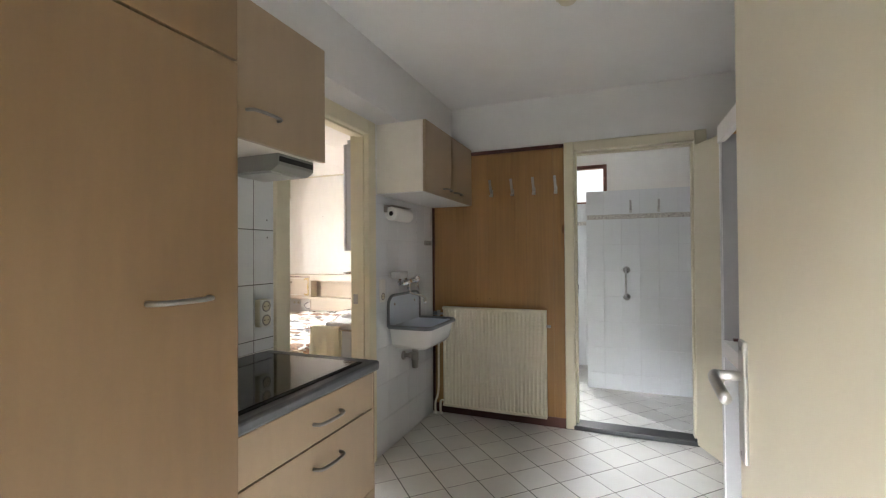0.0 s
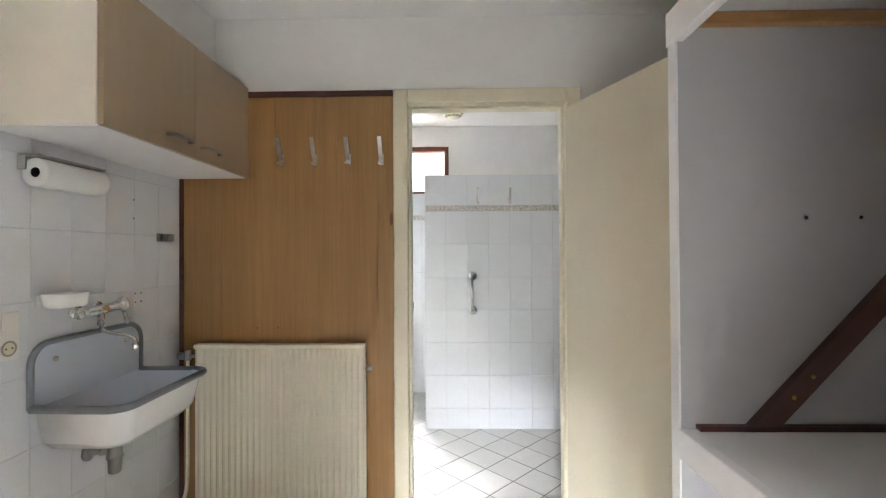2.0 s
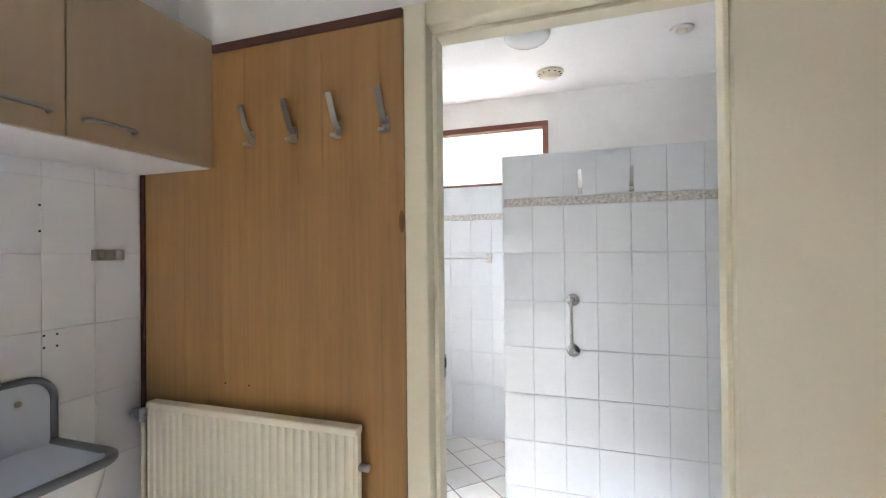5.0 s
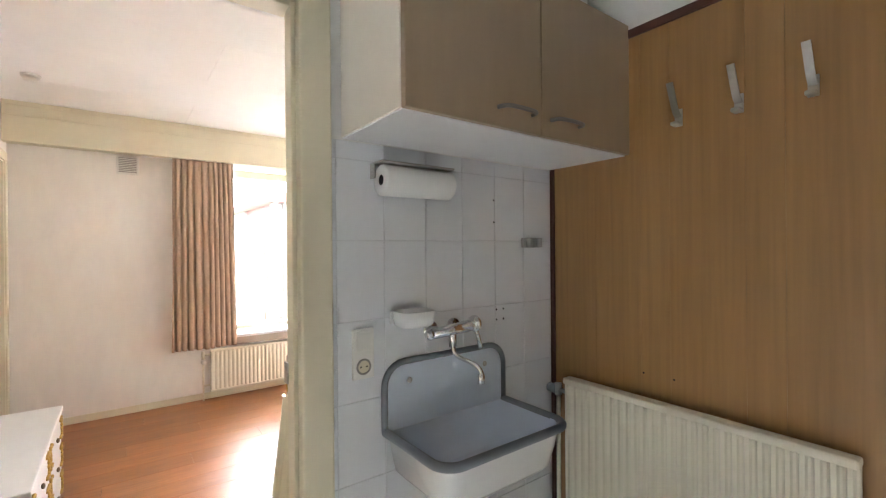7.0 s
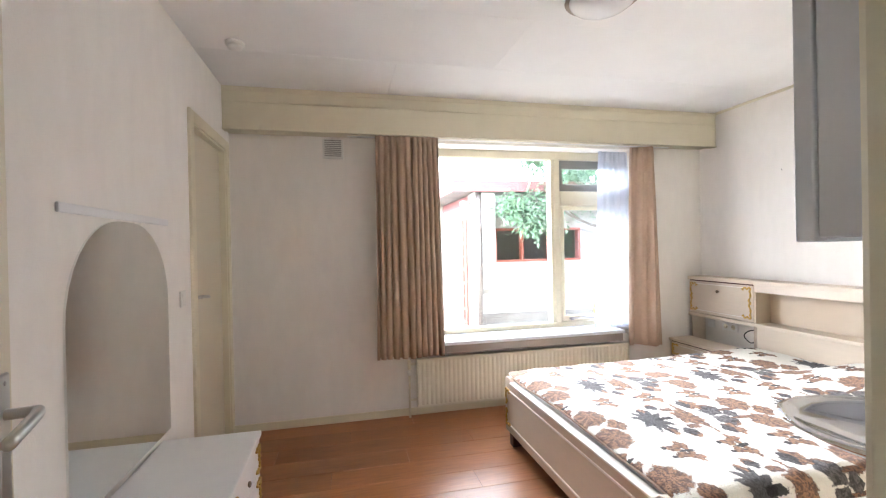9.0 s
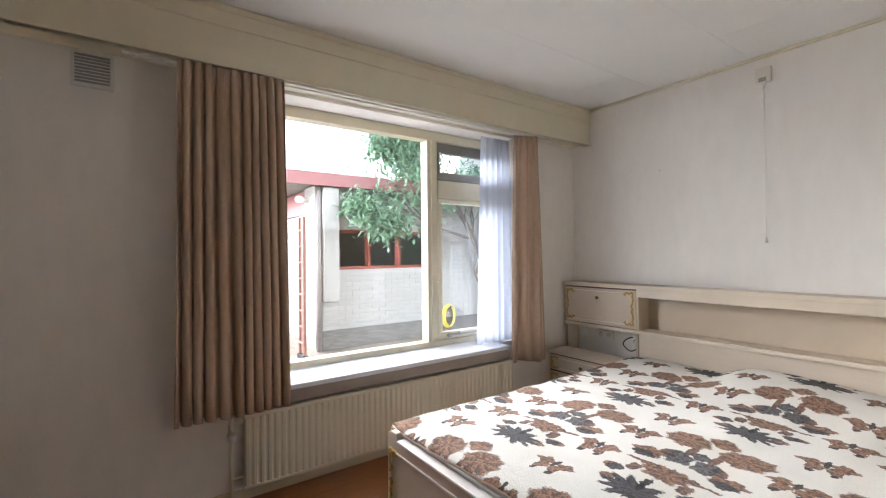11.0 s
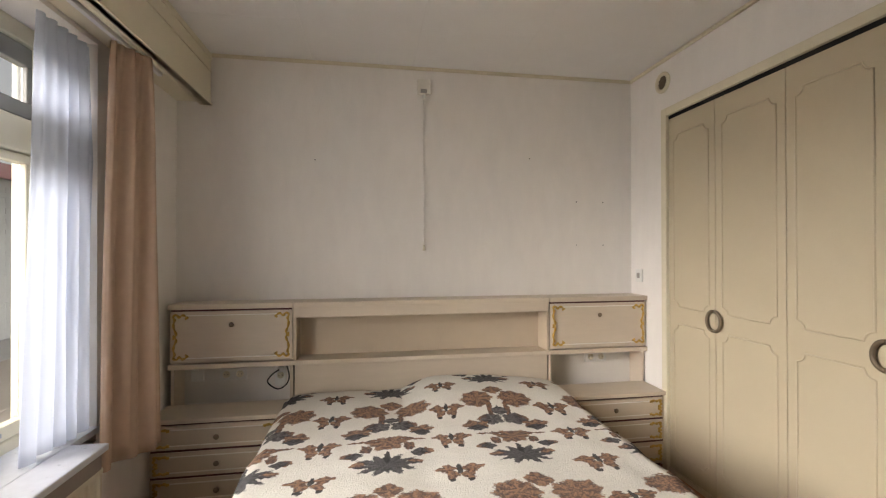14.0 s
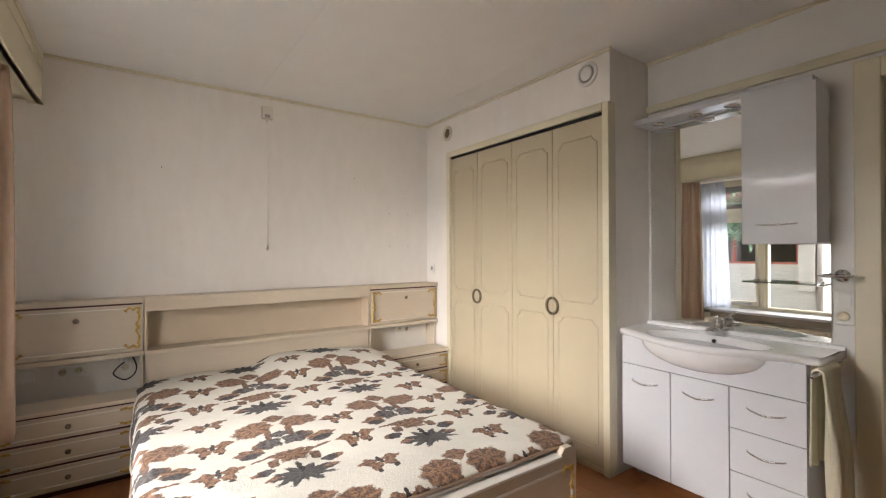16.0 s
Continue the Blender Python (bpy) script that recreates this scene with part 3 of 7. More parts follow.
def coat_hook(x, y, z, group, material="steel", s=1.0):
    """A flat strip hook: back plate, long upper prong and short lower prong, on a wall that faces -y."""
    h = thing("coat_hook", (x, y, z), "brushed metal coat hook with a long upper prong", "hook", group)
    part("back_plate", box(x - 0.012 * s, x + 0.012 * s, y - 0.004, y, z - 0.02 * s, z + 0.035 * s, 0.0015), M[material], h)
    prong = [(x, y - 0.004, z + 0.01 * s), (x, y - 0.025 * s, z + 0.03 * s), (x - 0.002, y - 0.056 * s, z + 0.108 * s)]
    part("upper_prong", ribbon([Vector(p) for p in curve_points(prong, 5)], 0.0095 * s, 0.0028), M["dullmetal"], h)
    part("lower_prong", box(x - 0.012 * s, x + 0.012 * s, y - 0.035 * s, y - 0.002, z - 0.02 * s, z - 0.008 * s, 0.004), M[material], h)
    return h


for x in (-0.305, -0.137, 0.030, 0.194):
    coat_hook(x, KY1 - 0.016, 1.775, "coat hooks on the panelling")


def radiator(name, x0, x1, z0, z1, label, ribs, turn=0.0, at=(0, 0, 0), deep=0.012):
    """A panel radiator, built facing -y with its back at y 0, its left end at local x0."""
    r = thing(name, at, label, "radiator", turn=turn)
    w = x1 - x0
    step = w / ribs
    outline = [(x0, -0.04)]
    for i in range(ribs):
        a = x0 + i * step
        outline += [(a + 0.18 * step, -0.074 + 0.67 * deep), (a + 0.32 * step, -0.074), (a + 0.68 * step, -0.074), (a + 0.82 * step, -0.074 + 0.67 * deep), (a + step, -0.074 + deep)]
    outline += [(x1, -0.04)]
    part("front_panel", prism(outline, z0 + 0.02, z1 - 0.02), M["radiator"], r, local=True)
    part("top_rail", box(x0 - 0.001, x1 + 0.001, -0.075, -0.03, z1 - 0.024, z1, 0.006), M["radiator"], r, local=True)
    part("bottom_rail", box(x0 - 0.001, x1 + 0.001, -0.073, -0.035, z0, z0 + 0.024, 0.006), M["radiator"], r, local=True)
    for x in (x0 + 0.15 * w, x1 - 0.15 * w):
        part("bracket", box(x - 0.015, x + 0.015, -0.04, 0.0, z0 + 0.1, z1 - 0.1, 0.002), M["radiator"], r, local=True)
    return r


kr = radiator("radiator", -0.415, 0.415, 0.075, 0.88, "cream steel panel radiator under the coat hooks", 28, 0.0, (-0.292, KY1 - 0.018, 0.0))
bm = rod((-0.415, -0.05, 0.82), (-0.47, -0.05, 0.82), 0.009)
rod((-0.455, -0.05, 0.80), (-0.455, -0.05, 0.845), 0.014, bm)
part("valve", bm, M["dullmetal"], kr, "nickel valve", True, True)
part("valve_knob", rod((-0.50, -0.05, 0.82), (-0.462, -0.05, 0.82), 0.018), M["rim_grey"], kr, "grey valve knob", True, True)
part("pipe", tube(curve_points([(-0.455, -0.05, 0.80), (-0.456, -0.05, 0.5), (-0.46, -0.05, 0.2), (-0.49, -0.045, 0.09), (-0.49, -0.045, 0.0)], 6), 0.0085), M["radiator"], kr, "cream heating pipe", True, True)
part("pipe", tube(curve_points([(-0.415, -0.05, 0.115), (-0.438, -0.05, 0.11), (-0.446, -0.045, 0.08), (-0.446, -0.045, 0.0)], 6), 0.0085), M["radiator"], kr, "cream heating pipe", True, True)
part("pipe_collar", rod((-0.49, -0.045, 0), (-0.49, -0.045, 0.012), 0.02), M["plastic"], kr, "", True, True)
part("pipe_collar", rod((-0.446, -0.045, 0), (-0.446, -0.045, 0.012), 0.02), M["plastic"], kr, "", True, True)
part("drain_valve", rod((0.415, -0.05, 0.76), (0.445, -0.05, 0.76), 0.011), M["dullmetal"], kr, "nickel bleed valve", True, True)


# ---- kitchen: cabinets ----
def bow_handle_y(parent, x, y0, y1, z, material="handle"):
    """A bar handle along y on a face that looks to +x."""
    pts = curve_points([(x, y0, z), (x + 0.026, y0 + 0.012, z), (x + 0.032, (y0 + y1) / 2, z), (x + 0.026, y1 - 0.012, z), (x, y1, z)], 5)
    return part("handle", tube(pts, 0.0058, None, 10), M[material], parent, "brushed metal bow handle", True)


wc = thing("wall_cabinet", (-0.645, 3.31, 1.695), "beech-fronted wall cabinet with cream side", "cabinet")
part("body", box(-0.818, -0.49, 2.848, 3.762, 1.697, 2.142, 0.002), M["carcase"], wc)
part("underside", box(-0.816, -0.488, 2.852, 3.758, 1.6925, 1.6968), M["cab_white"], wc, "white underside")
part("door", box(-0.489, -0.470, 2.850, 3.303, 1.695, 2.142, 0.002), M["beech"], wc)
part("door", box(-0.489, -0.470, 3.307, 3.760, 1.695, 2.142, 0.002), M["beech"], wc)
bow_handle_y(wc, -0.470, 3.135, 3.265, 1.745)
bow_handle_y(wc, -0.470, 3.345, 3.475, 1.745)

tc = thing("tall_cabinet", (-0.53, 0.9, 0), "tall beech-fronted kitchen cabinet", "cabinet")
part("body", box(-0.818, -0.272, 0.60, 1.212, 0.10, 2.14, 0.002), M["carcase"], tc)
part("plinth", box(-0.80, -0.32, 0.61, 1.205, 0.0, 0.10), M["beech_shaded"], tc)
part("door", box(-0.271, -0.252, 0.602, 1.212, 0.105, 1.786, 0.002), M["beech_shaded"], tc)
part("top_door", box(-0.271, -0.252, 0.602, 1.212, 1.792, 2.14, 0.002), M["beech_shaded"], tc)
part("filler", box(-0.816, -0.255, KY0 + 0.02, 0.598, 0.0, 2.14, 0.002), M["beech_shaded"], tc)
bow_handle_y(tc, -0.252, 0.985, 1.125, 1.21)

hc = thing("hood_cabinet", (-0.65, 1.54, 1.68), "beech-fronted wall cabinet above the hob", "cabinet")
part("body", box(-0.818, -0.502, 1.214, 1.868, 1.685, 2.14, 0.002), M["carcase"], hc)
part("door", box(-0.501, -0.482, 1.216, 1.868, 1.68, 2.14, 0.002), M["beech"], hc)
bow_handle_y(hc, -0.482, 1.46, 1.60, 1.775)
hood = thing("cooker_hood", (-0.65, 1.54, 1.62), "slim grey cooker hood under the cabinet", "cooker hood")
part("housing", prism([(-0.79, 1.683), (-0.79, 1.622), (-0.56, 1.622), (-0.53, 1.64), (-0.53, 1.683)], 1.655, 1.855, 0.003, "y"), M["grey_box"], hood)
part("filter", box(-0.77, -0.58, 1.675, 1.835, 1.617, 1.6225, 0.002), M["dullmetal"], hood, "metal grease filter")
part("trim", box(-0.531, -0.527, 1.66, 1.85, 1.652, 1.672, 0.001), M["dark"], hood, "dark front strip")

bc = thing("base_cabinet", (-0.54, 1.55, 0), "beech-fronted drawer unit under the worktop", "cabinet")
part("body", box(-0.818, -0.292, 1.214, 1.878, 0.10, 0.848, 0.002), M["carcase"], bc)
part("plinth", box(-0.80, -0.34, 1.214, 1.87, 0.0, 0.10), M["beech"], bc)
for z0, z1 in ((0.11, 0.390), (0.395, 0.704), (0.709, 0.845)):
    dr = part("drawer", box(-0.291, -0.272, 1.216, 1.878, z0, z1, 0.002), M["beech"], bc)
    bow_handle_y(dr, -0.272, 1.522, 1.662, z1 - 0.073)
part("end_panel", box(-0.816, -0.272, 1.878, 1.894, 0.0, 0.846, 0.002), M["beech"], bc)
wt = thing("worktop", (-0.54, 1.55, 0.85), "dark grey rounded-edge kitchen worktop", "worktop")
part("slab", box(-0.818, -0.256, 1.214, 1.912, 0.85, 0.888, 0.010), M["worktop"], wt)
hb = thing("hob", (-0.55, 1.55, 0.888), "black glass ceramic hob set in the worktop", "hob")
part("frame", box(-0.80, -0.295, 1.225, 1.845, 0.8882, 0.893, 0.0015), M["dark"], hb, "dark hob frame")
part("glass", box(-0.79, -0.308, 1.237, 1.832, 0.8931, 0.8955, 0.001), M["hob"], hb, "black ceramic glass")


def socket(name, x, y, z, w, h, label, rows, parent_kind="socket", deep=0.0):
    """Switches and sockets on the kitchen's tiled wall, which faces +x: rows of 's' socket or 'w' switch, from the top."""
    s = thing(name, (x, y, z), label, parent_kind)
    if deep:
        part("surface_box", box(x, x + deep + 0.004, y - w / 2, y + w / 2, z - h / 2, z + h / 2, 0.008), M["yellowed"], s, "yellowed surface box")
        x += deep
    part("plate", box(x, x + 0.010, y - w / 2 + 0.001, y + w / 2 - 0.001, z - h / 2 + 0.001, z + h / 2 - 0.001, 0.004), M["plastic"], s)
    step = h / len(rows)
    for i, r in enumerate(rows):
        zc = z + h / 2 - (i + 0.5) * step
        if r == "w":
            part("rocker", box(x + 0.010, x + 0.0145, y - w * 0.36, y + w * 0.36, zc - step * 0.38, zc + step * 0.38, 0.002), M["plastic"], s)
        else:
            ring = bmesh.new()
            tube([(x + 0.0105, y + 0.021 * math.cos(a), zc + 0.021 * math.sin(a)) for a in np.linspace(0, 2 * math.pi, 24, endpoint=False)], 0.003, ring, 8, True)
            part("rim", ring, M["ventgrey"], s, "grey round rim", True)
            well = part("well", rod((x + 0.0085, y, zc), (x + 0.0108, y, zc), 0.0195, None, 20), M["yellowed"], s)
            for dy in (-0.0095, 0.0095):
                part("hole", rod((x + 0.0106, y + dy, zc), (x + 0.0115, y + dy, zc), 0.0028, None, 8), M["dark"], well)
    return s


socket("light_switch_socket", KX0 + 0.002, 2.908, 1.068, 0.072, 0.15, "white light switch with socket below", "ws", "light switch")
socket("double_socket", KX0 + 0.002, 1.855, 1.058, 0.062, 0.118, "white double surface socket on the tiles", "ss", deep=0.028)

# ---- kitchen: sink and its fittings ----
sk = thing("utility_sink", (-0.66, 3.24, 0.65), "white enamel utility sink with grey rim on the tiled wall", "sink")
SY0, SY1, SX = 2.972, 3.475, -0.50


def sink_ring(inset, z, r=0.06, n=6):
    x0, x1, y0, y1 = KX0 + 0.012 + inset * 0.35, SX - inset, SY0 + inset, SY1 - inset
    pts = [(x0, y0, z)]
    for cx, cy, a0 in ((x1 - r, y0 + r, -90), (x1 - r, y1 - r, 0)):
        pts += [(cx + r * math.cos(radians(a0 + 90 * k / n)), cy + r * math.sin(radians(a0 + 90 * k / n)), z) for k in range(n + 1)]
    return pts + [(x0, y1, z)]


def loft(rings, cap=True):
    t = bmesh.new()
    vs = [[t.verts.new(p) for p in r] for r in rings]
    n = len(vs[0])
    for a, b in zip(vs, vs[1:]):
        for k in range(n):
            t.faces.new((a[k], a[(k + 1) % n], b[(k + 1) % n], b[k]))
    if cap:
        t.faces.new(vs[-1])
    bmesh.ops.recalc_face_normals(t, faces=t.faces)
    return t


part("basin_outside", loft([sink_ring(0.015, 0.812), sink_ring(0.022, 0.76), sink_ring(0.034, 0.70), sink_ring(0.06, 0.672), sink_ring(0.10, 0.665)]), M["enamel_white"], sk, "white enamel outside", True)
part("basin_inside", loft([sink_ring(0.018, 0.822), sink_ring(0.03, 0.79), sink_ring(0.045, 0.73), sink_ring(0.09, 0.695), sink_ring(0.14, 0.69)]), M["enamel"], sk, "pale blue-grey enamel bowl", True)
rim = sink_ring(0.006, 0.82)
part("rim", tube(rim, 0.0135, None, 12), M["rim_grey"], sk, "grey enamel rim", True)
back = [(SY0 + 0.004, 0.82)] + [(SY0 + 0.004 + 0.07 - 0.07 * math.cos(radians(a)), 0.955 + 0.07 * math.sin(radians(a))) for a in range(0, 91, 15)] + \
       [(SY1 - 0.004 - 0.07 + 0.07 * math.sin(radians(a)), 0.955 + 0.07 * math.cos(radians(a))) for a in range(0, 91, 15)] + [(SY1 - 0.004, 0.82)]
part("splashback", prism(back, KX0 + 0.004, KX0 + 0.012, 0, "x"), M["enamel"], sk, "pale blue-grey enamel splashback")
part("back_rim", tube([(KX0 + 0.012, y, z) for y, z in back], 0.0105, None, 12), M["rim_grey"], sk, "grey enamel edge", True)
for y in (3.065, 3.38):
    part("bolt", ball((KX0 + 0.014, y, 0.963), 0.0095, None, (0.6, 1, 1), 10), M["dullmetal"], sk, "", True)
TPX = -0.735
bm = rod((TPX, 3.235, 0.668), (TPX, 3.235, 0.60), 0.017)
rod((TPX, 3.235, 0.632), (TPX, 3.235, 0.612), 0.024, bm, 8)
rod((TPX, 3.235, 0.605), (TPX, 3.235, 0.50), 0.0255, bm, 18, 0.022)
rod((TPX, 3.235, 0.560), (TPX, 3.235, 0.550), 0.0275, bm, 18)
ball((TPX, 3.235, 0.50), 0.022, bm, (1, 1, 0.5))
rod((TPX, 3.235, 0.582), (KX0 + 0.004, 3.205, 0.582), 0.014, bm)
rod((TPX - 0.022, 3.227, 0.582), (TPX - 0.042, 3.220, 0.582), 0.020, bm, 8)
rod((KX0 + 0.014, 3.206, 0.582), (KX0 + 0.003, 3.205, 0.582), 0.031, bm, 20)
part("trap", bm, M["dullmetal"], sk, "worn nickel drain trap", True)

tap = thing("wall_tap", (KX0, 3.21, 1.10), "chrome wall-mounted mixer tap with swivel spout", "tap")
bm = rod((KX0 + 0.05, 3.13, 1.105), (KX0 + 0.065, 3.265, 1.118), 0.017, None, 16, 0.020)
for y in (3.15, 3.245):
    rod((KX0 + 0.002, y, 1.112), (KX0 + 0.052, y, 1.112), 0.013, bm)
    rod((KX0 + 0.001, y, 1.112), (KX0 + 0.010, y, 1.112), 0.027, bm, 20)
part("body", bm, M["chrome"], tap, "", True)
bm = ball((KX0 + 0.075, 3.283, 1.125), 0.026, None, (1.1, 0.75, 1.1))
rod((KX0 + 0.075, 3.29, 1.10), (KX0 + 0.085, 3.30, 1.045), 0.008, bm)
part("knob", bm, M["chrome"], tap, "chrome lever knob", True)
part("knob", ball((KX0 + 0.05, 3.118, 1.104), 0.018, None, (1, 0.9, 1)), M["chrome"], tap, "chrome knob", True)
bm = rod((KX0 + 0.055, 3.205, 1.105), (KX0 + 0.055, 3.205, 1.055), 0.013)
tube(curve_points([(KX0 + 0.055, 3.205, 1.06), (KX0 + 0.062, 3.208, 1.035), (KX0 + 0.09, 3.215, 1.022), (KX0 + 0.14, 3.224, 1.012), (KX0 + 0.166, 3.228, 0.995), (KX0 + 0.168, 3.228, 0.97)], 6), 0.0075, bm)
rod((KX0 + 0.168, 3.228, 0.985), (KX0 + 0.168, 3.228, 0.958), 0.011, bm)
part("spout", bm, M["chrome"], tap, "thin chrome swivel spout", True)

soap = thing("soap_dish", (KX0 + 0.06, 3.055, 1.16), "white ceramic soap dish on the tiles", "soap dish")


def dish_ring(rx, ry, z):
    pts = []
    for a in np.linspace(0, 2 * math.pi, 32, endpoint=False):
        c, s = math.cos(a), math.sin(a)
        pts.append((KX0 + 0.056 + rx * math.copysign(abs(c) ** 0.6, c), 3.055 + ry * math.copysign(abs(s) ** 0.6, s), z))
    return pts


part("bowl", loft([dish_ring(0.038, 0.050, 1.140), dish_ring(0.046, 0.057, 1.147), dish_ring(0.050, 0.061, 1.186), dish_ring(0.045, 0.056, 1.188), dish_ring(0.041, 0.052, 1.165), dish_ring(0.02, 0.03, 1.16)]), M["enamel_white"], soap, "", True)
part("wall_plate", box(KX0 + 0.002, KX0 + 0.010, 3.00, 3.11, 1.145, 1.184, 0.003), M["enamel_white"], soap)

roll = thing("paper_towel_roll", (KX0 + 0.055, 3.07, 1.58), "white kitchen paper roll on a grey wall holder", "paper roll")
bm = bmesh.new()
ang = np.linspace(0, 2 * math.pi, 32, endpoint=False)
RR = lambda y, r: [(KX0 + 0.052 + r * math.cos(a), y, 1.577 + r * math.sin(a)) for a in ang]
merge(bm, loft([RR(2.948, 0.016), RR(2.948, 0.043), RR(2.951, 0.046), RR(3.192, 0.046), RR(3.195, 0.043), RR(3.195, 0.016), RR(2.948, 0.016)], False))
part("paper", bm, M["paper_roll"], roll, "", True)
part("core", loft([RR(2.950, 0.0158), RR(3.193, 0.0158)], False), M["dark"], roll, "brown cardboard core", True)
bm = box(KX0 + 0.002, KX0 + 0.075, 2.94, 3.205, 1.626, 1.633, 0.003)
box(KX0 + 0.002, KX0 + 0.030, 2.938, 2.944, 1.585, 1.63, 0.002, bm)
box(KX0 + 0.002, KX0 + 0.030, 3.199, 3.205, 1.585, 1.63, 0.002, bm)
part("holder", bm, M["ventgrey"], roll, "grey plastic holder")

clip = thing("broom_clip", (KX0 + 0.01, 3.64, 1.396), "small steel broom clip on the tiles", "clip")
part("plate", box(KX0 + 0.002, KX0 + 0.008, 3.585, 3.695, 1.376, 1.414, 0.002), M["dullmetal"], clip)
for y in (3.612, 3.668):
    part("spring", rod((KX0 + 0.018, y, 1.378), (KX0 + 0.018, y, 1.412), 0.013), M["dullmetal"], clip, "", True)

dets = thing("smoke_detector", (0.42, 2.47, KZ), "round yellowed smoke detector on the ceiling", "smoke detector")
part("base", rod((0.42, 2.47, KZ - 0.012), (0.42, 2.47, KZ), 0.055, None, 28), M["yellowed"], dets, "", True)
part("cap", rod((0.42, 2.47, KZ - 0.035), (0.42, 2.47, KZ - 0.012), 0.036, None, 28, 0.05), M["yellowed"], dets, "", True)

# ---- kitchen: shelf closet ----
cl = thing("shelf_closet", (1.3, 2.2, 0), "grey built-in closet with white edges and one deep shelf", "closet")
CX = 1.04
part("far_side", box(CX, KX1 - 0.002, 2.568, 2.60, 0.0, 1.85, 0.002), M["closet_grey"], cl)
part("front_edge", box(CX - 0.005, CX, 2.566, 2.60, 0.0, 1.776, 0.001), M["white_paint"], cl, "white front edge")
part("back_panel", box(KX1 - 0.02, KX1 - 0.004, 1.915, 2.567, 0.0, 1.831), M["closet_grey"], cl)
part("top_panel", box(CX + 0.02, KX1 - 0.02, 1.45, 2.566, 1.832, 1.85), M["closet_grey"], cl)
part("top_rail", box(CX - 0.010, CX + 0.014, 1.45, 2.60, 1.777, 1.853, 0.003), M["white_paint"], cl, "white top rail")
part("shelf", box(CX + 0.014, KX1 - 0.02, 1.915, 2.566, 0.91, 0.93, 0.002), M["white_paint"], cl, "white shelf")
part("shelf_edge", box(CX - 0.008, CX + 0.014, 1.915, 2.566, 0.868, 0.932, 0.003), M["white_paint"], cl, "white shelf edge")
part("stile", box(CX - 0.010, CX + 0.014, 1.887, 1.915, 0.0, 1.775, 0.003), M["white_paint"], cl, "white stile")
part("near_side", box(CX + 0.014, KX1 - 0.02, 1.895, 1.912, 0.0, 1.832), M["closet_grey"], cl)
part("face_panel", box(CX, CX + 0.018, 1.45, 1.887, 0.0, 1.775, 0.002), M["closet_grey"], cl, "plain grey face panel")
part("lower_panel", box(CX + 0.10, CX + 0.118, 1.915, 2.566, 0.0, 0.909), M["closet_grey"], cl)
t = box(-0.33, 0.33, -0.009, 0.009, -0.024, 0.024, 0.002)
bmesh.ops.transform(t, matrix=Matrix.Translation((1.405, 2.558, 1.15)) @ Matrix.Rotation(-math.atan2(0.41, 0.384), 4, "Y"), verts=t.verts)
part("brace", t, M["brace"], cl, "dark brown diagonal timber brace")
for k in (-0.2, -0.14):
    part("screw", ball((1.405 + k * 0.68, 2.549, 1.15 + k * 0.73), 0.005, None, (1, 0.5, 1), 8), M["gilt"], cl)
part("batten", box(CX + 0.03, KX1 - 0.02, 2.546, 2.566, 1.805, 1.831, 0.002), M["pine"], cl, "orange pine batten")
part("shelf_batten", box(CX + 0.03, KX1 - 0.02, 2.546, 2.566, 0.931, 0.942, 0.002), M["mahogany"], cl, "dark batten")
for x in (1.314, 1.431):
    part("screw_hole", rod((x, 2.5665, 1.388), (x, 2.569, 1.388), 0.004, None, 8), M["dark"], cl)
part("cable_hole", rod((1.47, 2.49, 1.829), (1.47, 2.49, 1.8325), 0.02, None, 14), M["dark"], cl)


# ---- bathroom ----
bw = thing("window_2", (-0.05, TY1 + 0.05, 1.88), "high bathroom window with brown wooden frame", "window", kind="structure")
for n, b in (("head", (-0.60, 0.515, TY1 - 0.012, TY1 + 0.07, 2.285, 2.325)), ("sill", (-0.60, 0.515, TY1 - 0.012, TY1 + 0.07, 1.88, 1.90)),
             ("stile", (0.475, 0.515, TY1 - 0.010, TY1 + 0.07, 1.90, 2.285)), ("stile", (-0.60, -0.56, TY1 - 0.010, TY1 + 0.07, 1.90, 2.285))):
    part(n, box(*b, 0.004), M["woodwin"], bw)
pane = part("pane", box(-0.56, 0.475, TY1 + 0.03, TY1 + 0.036, 1.90, 2.285), M["glass"], bw)
pane.visible_shadow = False

grab = thing("grab_rail", (0.695, 4.878, 1.0), "short chrome grab rail on the tiled partition", "grab rail")
part("bar", rod((0.69, 4.838, 0.885), (0.69, 4.838, 1.145), 0.0095), M["chrome"], grab, "", True)
for z in (0.887, 1.144):
    part("rosette", rod((0.697, 4.874, z), (0.697, 4.8822, z), 0.032, None, 24), M["chrome"], grab, "round chrome rosette", True)
    part("bracket", rod((0.695, 4.876, z), (0.690, 4.834, z), 0.014), M["chrome"], grab, "", True)
for x in (0.739, 0.978):
    coat_hook(x, 4.882, 1.70, "hooks on the partition", "steel", 0.9)
rail = thing("towel_rail", (-0.1, 5.70, 1.34), "thin chrome towel rail on the tiled wall", "towel rail")
part("bar", rod((-0.35, 5.69, 1.345), (0.085, 5.69, 1.345), 0.007), M["chrome"], rail, "", True)
for x in (-0.35, 0.085):
    part("mount", box(x - 0.02, x + 0.02, 5.685, 5.7362, 1.31, 1.38, 0.008), M["plastic"], rail, "white mount")
toilet = thing("toilet", (-0.12, 5.2, 0), "white ceramic toilet against the bathroom wall", "toilet")
ell = lambda rx, ry, z, cx=-0.30, cy=5.10: [(cx + rx * math.cos(a), cy + ry * math.sin(a), z) for a in np.linspace(0, 2 * math.pi, 32, endpoint=False)]
